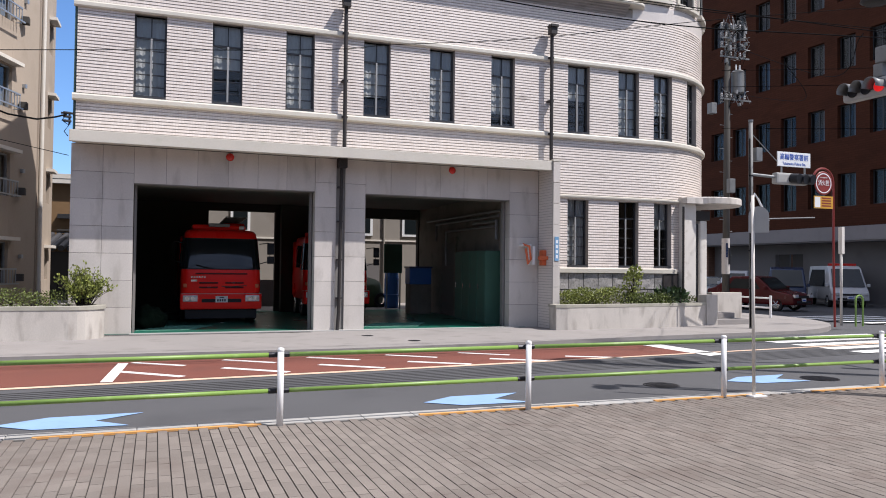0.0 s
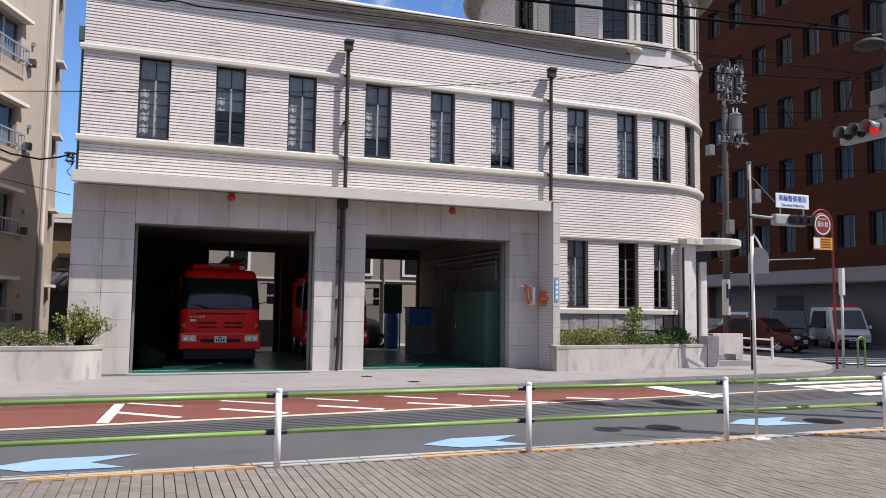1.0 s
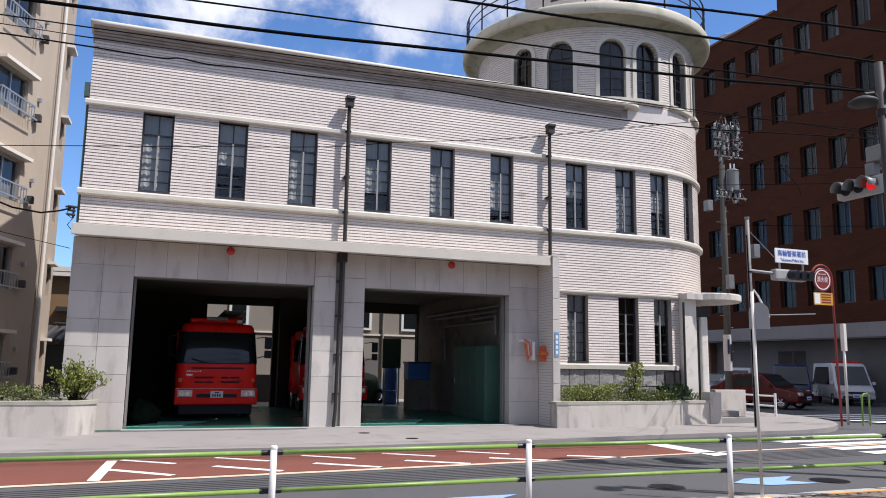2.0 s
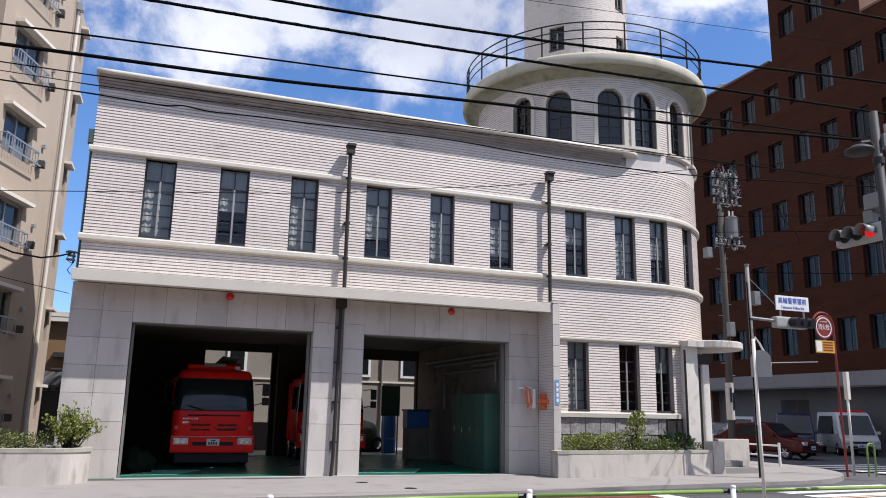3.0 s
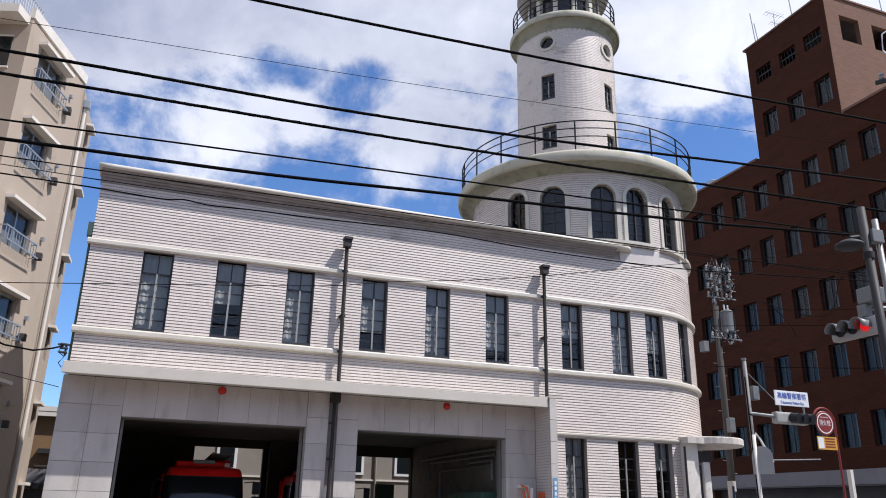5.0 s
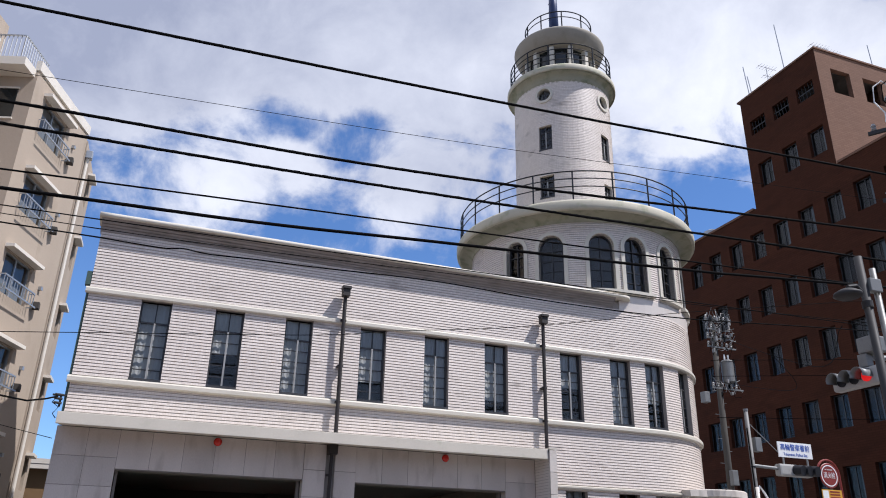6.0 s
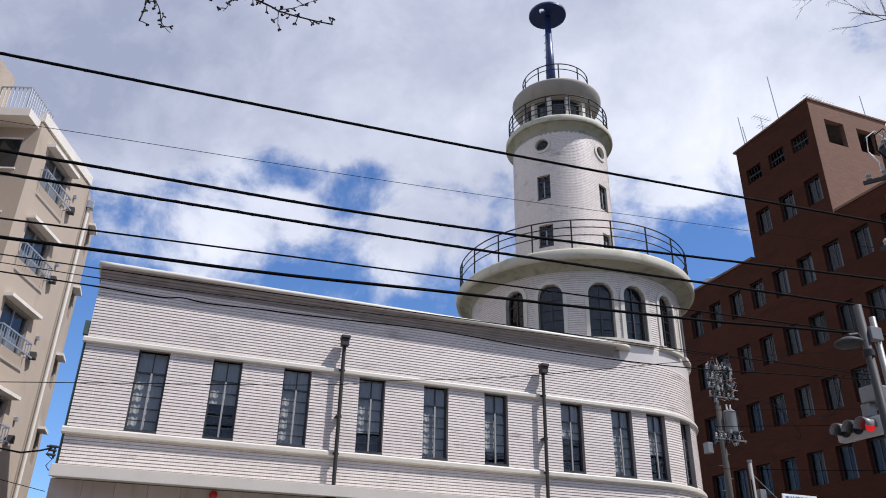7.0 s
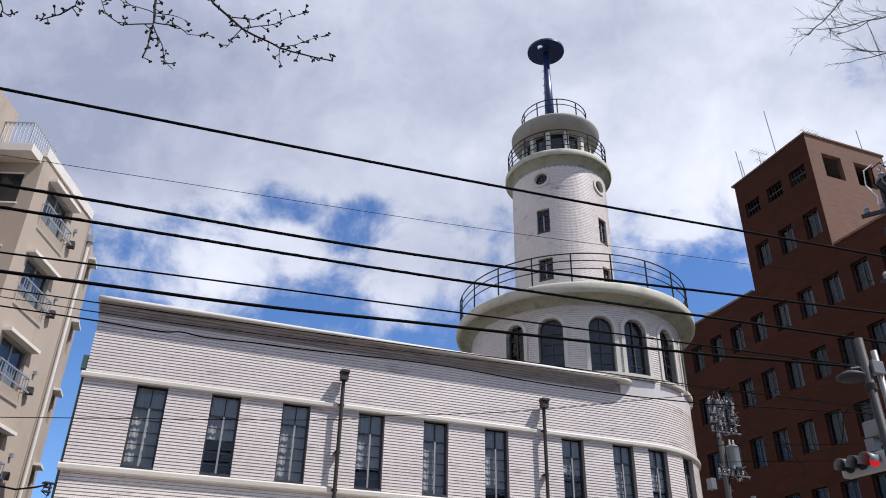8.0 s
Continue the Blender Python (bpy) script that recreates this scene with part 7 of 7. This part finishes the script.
for j in range(3):
    x = WX - 1.2 + 0.2 * j
    part("bushing", lathe(bmesh.new(), [(0.05, 13.32), (0.085, 13.37), (0.05, 13.42), (0.085, 13.47), (0.05, 13.52), (0.03, 13.6)], x, WY + 0.05, 12), M_INS, tr)
    part("jumper", tube(bmesh.new(), [(x, WY + 0.05, 13.6), (x - 0.15, WY - 0.1, 13.75), (x - 0.36, WY - 0.25, 13.55), (x - 0.40, WY - 0.28, 13.1), (x - 0.22, WY - 0.24, 12.75), (x - 0.25, WY - 0.22, 12.5)], 0.018, 6), (M_POST, M_CABLE, M_GALV)[j], tr)
part("fuse_box", box(bmesh.new(), WX - 1.5, WX - 1.2, WY - 0.45, WY - 0.27, 11.2, 11.75, 0.02), M_POLED, t)
part("hanger", rods(((WX - 1.35, WY - 0.3, 11.75), (WX - 1.35, WY - 0.24, 12.25), 0.02)), M_POLED, t)
moved(t, pose(11.85, -11.6, 0, 0, 0, -56) @ Matrix.Diagonal((0.77, 0.77, 0.8, 1)))

# ---- overhead cables ----
def cable(name, pts, r, label, twist=0.0, ext=(14, 26)):
    """A hanging cable through a few places, smoothly curved; twist adds a wound second strand."""
    P = [Vector(p) for p in pts]
    P = [P[0] - (P[1] - P[0]).normalized() * ext[0]] + P + [P[-1] + (P[-1] - P[-2]).normalized() * ext[1]]
    out = []
    for i in range(len(P) - 1):
        a, b = P[i], P[i + 1]
        pa, pb = P[max(i - 1, 0)], P[min(i + 2, len(P) - 1)]
        ta, tb = (b - pa) * 0.5, (pb - a) * 0.5
        if 0 < i < len(P) - 2:
            m = max(8, int((b - a).length / 0.25))
        else:
            m = 12
            ta = tb = b - a
        for k in range(m):
            s = k / m
            h = (2 * s ** 3 - 3 * s ** 2 + 1) * a + (s ** 3 - 2 * s ** 2 + s) * ta + (-2 * s ** 3 + 3 * s ** 2) * b + (s ** 3 - s ** 2) * tb
            out.append(h)
    out.append(P[-1])
    t = thing(name, label, "cable", "overhead cables", at=tuple(out[0]))
    part("core", tube(bmesh.new(), out, r, 8), M_CABLE, t, "", True)
    if twist:
        fine_pts, acc = [], 0.0
        for a, b in zip(out, out[1:]):
            n = max(1, int((b - a).length / 0.06)) if (b - a).length < 1.5 else 2
            for k in range(n):
                p = a.lerp(b, k / n)
                acc += (b - a).length / n
                w = acc * 2 * math.pi / 0.5
                fine_pts.append(p + Vector((0, math.cos(w), math.sin(w))) * twist)
        part("strand", tube(bmesh.new(), fine_pts, r * 0.45, 5), M_CABLE, t)
    return t


CB = "thick black twisted overhead cable"
cable("overhead_cable", [(-5.07, -8, 9.97), (4.5, -8, 10.36), (14.68, -8, 10.94)], 0.027, CB, 0.019)
cable("overhead_cable", [(-3.93, -8, 8.77), (3.2, -8, 9.22), (10.42, -8, 9.83)], 0.005, "thin dark overhead wire across the street")
cable("overhead_cable", [(-4.6, -8, 8.19), (2.8, -8, 8.42), (14.17, -8, 9.30)], 0.027, CB, 0.019)
cable("overhead_cable", [(-4.5, -8, 7.8), (2.81, -8, 8.01), (13.84, -8, 8.50)], 0.026, CB, 0.020)
cable("overhead_cable", [(-4.3, -8, 7.05), (2.82, -8, 7.36), (13.58, -8, 7.80)], 0.016, "plain black overhead cable across the street")
cable("overhead_cable", [(-4.12, -8.0, 6.75), (-0.43, -8, 6.87), (2.67, -8, 7.06), (8.48, -8, 7.40), (12.05, -8.0, 7.69)], 0.030, "thick black overhead cable across the street", 0.012)
cable("overhead_cable", [(-4.09, -8.0, 6.48), (-2.92, -8, 6.49), (-0.4, -8, 6.53), (4.0, -8, 6.62), (8.07, -8.0, 6.69), (12.42, -8.0, 6.79)], 0.010, "thin black overhead cable across the street")
cable("overhead_cable", [(-4.07, -8.0, 6.35), (-2.90, -8, 6.34), (-0.39, -8, 6.38), (5.93, -8, 6.60), (8.43, -8, 6.66), (12.43, -8.0, 6.85)], 0.007, "thin black overhead cable across the street")
cable("overhead_cable", [(-4.05, -8.0, 6.21), (-2.88, -8, 6.20), (-1.86, -8, 6.18), (-1.53, -8, 6.22), (-1.14, -8, 6.19), (-0.38, -8, 6.22), (0.6, -8, 6.24), (2.68, -8, 6.31), (5.11, -8, 6.26), (8.08, -8, 6.33), (12.07, -8.0, 6.63)], 0.012, "wavy black overhead cable across the street")
cable("overhead_cable", [(-3.82, -8, 4.59), (0.58, -8, 5.08), (1.9, -8, 5.31), (4.31, -8, 5.69), (8.02, -8, 6.46), (12.93, -8, 7.4)], 0.006, "thin dark overhead wire across the street")
cable("overhead_cable", [(11.0, -7, 6.2), (15.5, -3, 6.6), (20.6, 5.9, 9.2)], 0.008, "thin overhead wire to the utility pole", 0.0, (0.5, 0.2))
cable("overhead_cable", [(12.0, -8, 6.6), (16.5, -3, 7.4), (20.9, 5.9, 11.2)], 0.010, "thin overhead wire to the utility pole", 0.0, (0.5, 0.2))
for za, zb in ((7.75, 8.1), (9.5, 9.3), (10.2, 10.5)):
    cable("overhead_cable", [(20.9, 6.1, za), (27, 1.5, za - 0.25), (33, -3.2, zb)], 0.012, "thin dark wire leading from the utility pole", 0.0, (0.3, 3))
t = thing("service_cable", "black service cable looping to the station's corner", "cable", at=(-3.7, -0.1, 5.1))
part("core", tube(bmesh.new(), [(-9.5, -4.5, 6.6), (-7.0, -3.2, 5.6), (-5.2, -2.2, 5.0), (-4.6, -1.7, 4.83), (-4.15, -1.0, 4.88), (-3.85, -0.4, 5.06), (-3.66, -0.06, 5.2)], 0.02, 8), M_CABLE, t, "", True)
part("loop", tube(bmesh.new(), [(-3.66, -0.06, 5.2), (-3.75, -0.08, 5.05), (-3.6, -0.08, 4.95), (-3.7, -0.06, 4.8), (-3.62, -0.04, 4.7)], 0.012, 6), M_CABLE, t)
t = thing("drop_wire", "thin black drop wire to the station's corner", "cable", at=(-3.6, 0, 4.7))
part("core", tube(bmesh.new(), [(-9.5, -3.5, 5.2), (-6, -1.6, 4.55), (-3.6, -0.02, 4.25)], 0.008, 6), M_CABLE, t)

# emergency equipment beside the second door
t = thing("hose_bracket", "orange and white equipment bracket on the pier", "equipment", at=(8.35, -0.2, 2.1))
part("hose", tube(bmesh.new(), [(8.15, -0.15, 2.42), (8.28, -0.3, 2.36), (8.34, -0.28, 2.0), (8.28, -0.24, 1.85), (8.22, -0.2, 2.3)], 0.035, 8), M_ORNG, t)
part("bracket", boxes((8.1, 8.4, -0.2, 0.0, 2.36, 2.42), (8.38, 8.46, -0.32, -0.001, 1.84, 2.36)), M_SIGNW, t)
part("reel", boxes((8.5, 8.72, -0.62, -0.4, 1.98, 2.08), (8.6, 8.72, -0.5, -0.3, 1.82, 2.25), bev=0.01), M_ORNG, t)


# ---- planting ----
def leaf_cloud(bm, c, size, n, ls, rnd, up=0.4):
    for _ in range(n):
        while True:
            q = Vector((rnd.uniform(-1, 1), rnd.uniform(-1, 1), rnd.uniform(-1, 1)))
            if 0.35 < q.length < 1.0 + 0.25 * rnd.random():
                break
        p = Vector(c) + Vector((q.x * size[0], q.y * size[1], q.z * size[2]))
        d = (q + Vector((rnd.uniform(-1, 1), rnd.uniform(-1, 1), rnd.uniform(-0.6, 1) + up))).normalized()
        s = d.cross(Vector((rnd.uniform(-1, 1), rnd.uniform(-1, 1), rnd.uniform(-1, 1)))).normalized()
        l, w = ls * rnd.uniform(0.6, 1.3), ls * rnd.uniform(0.25, 0.42)
        nrm = d.cross(s) * w * 0.35
        a, b, e, f = p, p + d * l * 0.5 + s * w + nrm, p + d * l, p + d * l * 0.5 - s * w + nrm
        v = [bm.verts.new(k) for k in (a, b, e, f)]
        bm.faces.new((v[0], v[1], v[2]))
        bm.faces.new((v[0], v[2], v[3]))


def shrub(name, label, base, clumps, leaf, n, ls, seed, stems=7):
    rnd = random.Random(seed)
    t = thing(name, label, "shrub", at=base)
    bm = bmesh.new()
    for dx, dy, dz, sx, sy, sz in clumps:
        for k in range(stems):
            tip = (base[0] + dx + rnd.uniform(-1, 1) * sx * 0.7, base[1] + dy + rnd.uniform(-1, 1) * sy * 0.7, base[2] + dz + rnd.uniform(-0.3, 0.9) * sz)
            mid = (base[0] + dx * 0.5 + rnd.uniform(-0.05, 0.05), base[1] + dy * 0.5, base[2] + dz * 0.5)
            tube(bm, [(base[0] + dx * 0.3, base[1] + dy * 0.3, base[2] - 0.05), mid, tip], [0.012, 0.009, 0.003], 5)
    tagged(part("stem_clump", bm, M_TWIG, t), kind="stuff")
    bm = bmesh.new()
    for dx, dy, dz, sx, sy, sz in clumps:
        leaf_cloud(bm, (base[0] + dx, base[1] + dy, base[2] + dz), (sx, sy, sz), n, ls, rnd)
    tagged(part("foliage", bm, leaf, t), kind="stuff")
    return t


def spiky_shrub(label, base, n, reach, seed):
    """Many upright stems fanning from one foot, leafy along their outer half."""
    rnd = random.Random(seed)
    t = thing("shrub", label, "shrub", at=base)
    stems, leaves = bmesh.new(), bmesh.new()
    b = Vector(base)
    for k in range(n):
        a, lean = rnd.uniform(0, 2 * math.pi), rnd.uniform(0.05, 1.0)
        tip = b + Vector((math.cos(a) * lean * reach[0], math.sin(a) * lean * reach[1], reach[2] * rnd.uniform(0.55, 1.0) * (1.12 - 0.45 * lean)))
        mid = b.lerp(tip, 0.5) + Vector((0, 0, 0.06))
        tube(stems, [b + Vector((math.cos(a) * 0.06, math.sin(a) * 0.05, -0.05)), mid, tip], [0.010, 0.007, 0.003], 5)
        for q in range(26):
            s = rnd.uniform(0.35, 1.05)
            c = mid.lerp(tip, (s - 0.5) * 2) if s > 0.5 else b.lerp(mid, s * 2)
            leaf_cloud(leaves, c, (0.035, 0.035, 0.035), 1, 0.07, rnd, 0.9)
    tagged(part("stem_clump", stems, M_TWIG, t), kind="stuff")
    tagged(part("foliage", leaves, M_LEAFY, t), kind="stuff")
    return t


spiky_shrub("bushy green shrub with young yellow-green leaves in the planter", (-3.15, -0.75, 0.68), 95, (0.62, 0.42, 0.98), 3)
shrub("shrub", "low clipped olive shrub spreading along the planter", (-4.6, -0.75, 0.68), [(-0.8 + 0.42 * k, 0.05 * (k % 2), 0.18 + 0.05 * (k % 3), 0.42, 0.4, 0.2) for k in range(5)], M_LEAF, 420, 0.05, 5, 5)
shrub("shrub", "low green azalea hedge in the planter", (9.9, -0.72, 0.66), [(-0.72 + 0.3 * k, 0.04 * (k % 2), 0.20 + 0.06 * ((k * 7) % 3), 0.28, 0.34, 0.22) for k in range(6)], M_LEAFY, 620, 0.055, 6, 4)
shrub("shrub", "leggy shrub with sparse young leaves in the planter", (11.35, -0.72, 0.66), [(0.1, 0, 0.62, 0.26, 0.24, 0.34), (-0.1, 0.1, 0.35, 0.4, 0.3, 0.26), (0.2, 0.0, 0.95, 0.17, 0.15, 0.2)], M_LEAFY, 210, 0.085, 7, 10)
shrub("shrub", "low reddish-green ground shrub in the planter", (11.9, -0.75, 0.66), [(-0.6 + 0.3 * k, 0, 0.18, 0.28, 0.3, 0.19) for k in range(5)], M_LEAF, 360, 0.06, 8, 4)
shrub("shrub", "dark broad-leaved aspidistra clump in the planter", (13.0, -0.5, 0.66), [(-0.25, 0, 0.22, 0.32, 0.22, 0.22), (0.2, 0, 0.22, 0.3, 0.2, 0.2)], M_LEAFD, 130, 0.2, 11, 4)
shrub("shrub", "small green clump at the planter's end", (13.75, -0.42, 0.66), [(0, 0, 0.14, 0.22, 0.16, 0.14)], M_LEAFY, 260, 0.05, 12, 4)


def bare_tree(label, base, height, limbs, seed, spurs=0.0, fan=0.0):
    """A bare spring tree: trunk, limbs through a few places, side branches, and on them budded spurs or fine fanning twigs."""
    rnd = random.Random(seed)
    t = thing("cherry_tree", label, "tree", at=base)
    b = Vector(base)
    crown = b + Vector((0.0, 0.15, height))
    part("trunk", tube(bmesh.new(), [b + Vector((0, 0, -0.1)), b + Vector((0.05, 0.05, height * 0.5)), crown], [0.17, 0.13, 0.09], 12), M_TWIG, t, "", True)
    fine_bm = bmesh.new()

    def any_way(k=1.0):
        return Vector((rnd.uniform(-1, 1), rnd.uniform(-0.5, 0.5), rnd.uniform(-1, 1))) * k

    def spur(p, d):
        """A short knobbly shoot that forks into two to four fat buds."""
        d = (d * 0.5 + any_way()).normalized()
        q = p + d * spurs * rnd.uniform(0.5, 1.2)
        tube(fine_bm, [p, p.lerp(q, 0.5) + any_way(0.004), q], [0.0032, 0.0028, 0.0030], 5)
        for _ in range(rnd.randint(2, 4)):
            e = (d + any_way(1.1)).normalized()
            l = spurs * rnd.uniform(0.35, 0.65)
            tube(fine_bm, [q, q + e * l * 0.55, q + e * l * 0.8, q + e * l], [0.0028, 0.0045, 0.0066, 0.0026], 5)

    def spray(p, d, length, r, depth):
        pts, q, dd = [p.copy()], p.copy(), d.normalized()
        for k in range(5):
            dd = (dd + any_way(0.14)).normalized()
            q = q + dd * length / 5
            pts.append(q.copy())
            if depth < 2 and rnd.random() < 0.6:
                spray(q, (dd + any_way(0.6)).normalized(), length * rnd.uniform(0.4, 0.7), r * 0.6, depth + 1)
        tube(fine_bm, pts, [r * (1 - 0.14 * k) for k in range(6)], 5)

    for pts, r, from_trunk in limbs:
        P = [Vector(p) for p in pts]
        if from_trunk:
            P = [crown] + P
        line, rad = [P[0]], [0.05 if from_trunk else r]
        for i in range(1, len(P)):
            steps = max(2, int((P[i] - P[i - 1]).length / (0.022 if spurs else 0.05))) if not (from_trunk and i == 1) else 8
            for k in range(1, steps + 1):
                q = P[i - 1].lerp(P[i], k / steps)
                wob = 0.0 if k == steps else 0.012
                line.append(q + Vector((noise.noise(q * 6.3), 0.0, noise.noise(q * 6.3 + Vector((2, 9, 4))))) * wob)
                f = (i - 1 + k / steps) / (len(P) - 1)
                rad.append(0.05 + (r - 0.05) * k / steps if from_trunk and i == 1 else r * (1.0 - 0.62 * f))
        part("limb", tube(bmesh.new(), line, rad, 8), M_TWIG, t, "", True)
        first = 8 if from_trunk else 1
        for a, c in zip(line[first:], line[first + 1:]):
            d = (c - a).normalized()
            if spurs and rnd.random() < 0.6:
                spur(c, d)
            if fan and rnd.random() < 0.34:
                spray(c, d * 0.8 + any_way(0.6), fan * rnd.uniform(0.5, 1.3), 0.0024, 0)
    tagged(part("twig_spray", fine_bm, M_TWIG, t, "fine budded twigs" if spurs else "fine bare twigs"), kind="stuff")
    return t


Y1 = -16.2
bare_tree("bare cherry tree with budding twigs overhead", (-2.6, -20.8, 0.0), 3.6,
          [([(-2.45, -17.4, 5.75), (-2.49, Y1, 5.19), (-2.50, Y1, 4.87), (-2.56, Y1, 4.78), (-2.64, Y1, 4.70)], 0.008, True),
           ([(-2.2, -17.2, 5.9), (-2.17, Y1, 5.48), (-2.11, Y1, 5.07), (-2.09, Y1, 4.90), (-2.09, Y1, 4.75), (-2.10, Y1, 4.63)], 0.011, True),
           ([(-2.09, Y1, 4.89), (-2.25, Y1, 4.82), (-2.33, Y1, 4.87), (-2.42, Y1, 5.0)], 0.004, False),
           ([(-2.09, Y1, 4.90), (-1.96, Y1, 4.92), (-1.90, Y1, 4.88), (-1.79, Y1, 4.91)], 0.004, False),
           ([(-2.09, Y1, 4.88), (-2.02, Y1, 4.76), (-1.99, Y1, 4.66), (-1.93, Y1, 4.60)], 0.004, False),
           ([(-2.10, Y1, 4.97), (-2.25, Y1, 4.99), (-2.37, Y1, 5.02)], 0.003, False),
           ([(-2.10, Y1, 4.97), (-1.98, Y1, 4.99), (-1.90, Y1, 4.97)], 0.003, False),
           ([(-2.0, -17.0, 5.95), (-2.11, Y1, 5.51), (-1.81, Y1, 5.19), (-1.60, Y1, 5.03), (-1.37, Y1, 4.96), (-1.04, Y1, 4.97)], 0.011, True),
           ([(-1.60, Y1, 5.04), (-1.44, Y1, 5.13), (-1.24, Y1, 5.32)], 0.004, False),
           ([(-1.68, Y1, 5.10), (-1.55, Y1, 5.13), (-1.46, Y1, 5.23)], 0.004, False),
           ([(-1.61, Y1, 5.03), (-1.66, Y1, 4.93), (-1.68, Y1, 4.85)], 0.004, False),
           ([(-1.37, Y1, 4.97), (-1.25, Y1, 5.05), (-1.11, Y1, 5.16)], 0.003, False),
           ([(-1.37, Y1, 4.96), (-1.36, Y1, 4.84)], 0.003, False),
           ([(-2.9, -17.0, 5.5), (-2.9, Y1, 4.9), (-2.82, Y1, 4.70), (-2.78, Y1, 4.68)], 0.006, True)], 21, 0.036)
Y2 = -17.4
bare_tree("bare tree with fine twigs at the street corner", (9.0, -19.6, 0.0), 4.0,
          [([(3.0, -17.7, 6.4), (2.35, Y2, 6.0), (2.04, Y2, 5.57), (1.89, Y2, 5.39), (1.60, Y2, 5.07)], 0.008, True),
           ([(3.3, Y2, 6.05), (2.39, Y2, 5.53), (1.93, Y2, 5.26), (1.71, Y2, 5.16)], 0.006, True),
           ([(2.30, Y2, 5.49), (2.06, Y2, 5.30), (1.84, Y2, 5.16)], 0.004, False),
           ([(3.04, Y2, 5.46), (2.26, Y2, 5.17), (1.86, Y2, 5.05)], 0.005, True),
           ([(2.26, Y2, 5.16), (1.92, Y2, 4.97)], 0.004, False)], 33, 0.0, 0.20)

# ---- paving bricks of the near pavement ----
PW, PL = 0.1, 0.2
bm = bmesh.new()
box(bm, 0.003, PW - 0.003, 0.0015, PL - 0.0015, -0.05, 0.0)
for v in bm.verts:
    if v.co.z > -0.01:
        v.co.x += 0.0025 if v.co.x < PW / 2 else -0.0025
brick_me = bpy.data.meshes.new("paving_brick")
bm.to_mesh(brick_me)
bm.free()
brick_me.materials.append(M_PAVE)
rnd = random.Random(2)
vs, fs = [], []
for i in range(-75, 210):
    for j in range(0, 78):
        x, y = i * PW, -11.36 - (j + 1) * PL - (0.1 if i % 2 else 0.0)
        z = rnd.uniform(-0.002, 0.002)
        if -1.2 <= x < 0.9 and j < 14:
            ob = new("paving_brick", brick_me)
            ob.location = (x, y, z)
            ob.parent = near
            continue
        k = len(vs)
        a, b, c, d = x + 0.003, x + PW - 0.003, y + 0.0015, y + PL - 0.0015
        e = 0.0025
        vs += [(a + e, c, z), (b - e, c, z), (b - e, d, z), (a + e, d, z), (a, c, z - 0.012), (b, c, z - 0.012), (b, d, z - 0.012), (a, d, z - 0.012)]
        fs += [(k, k + 1, k + 2, k + 3), (k + 4, k + 5, k + 1, k), (k + 5, k + 6, k + 2, k + 1), (k + 6, k + 7, k + 3, k + 2), (k + 7, k + 4, k, k + 3)]
me = bpy.data.meshes.new("paving_rest")
me.from_pydata(vs, [], fs)
me.materials.append(M_PAVE)
rest = new("paving_rest", me)
rest.parent = near
tagged(rest, "greyish brown paving bricks in straight rows", kind="stuff")
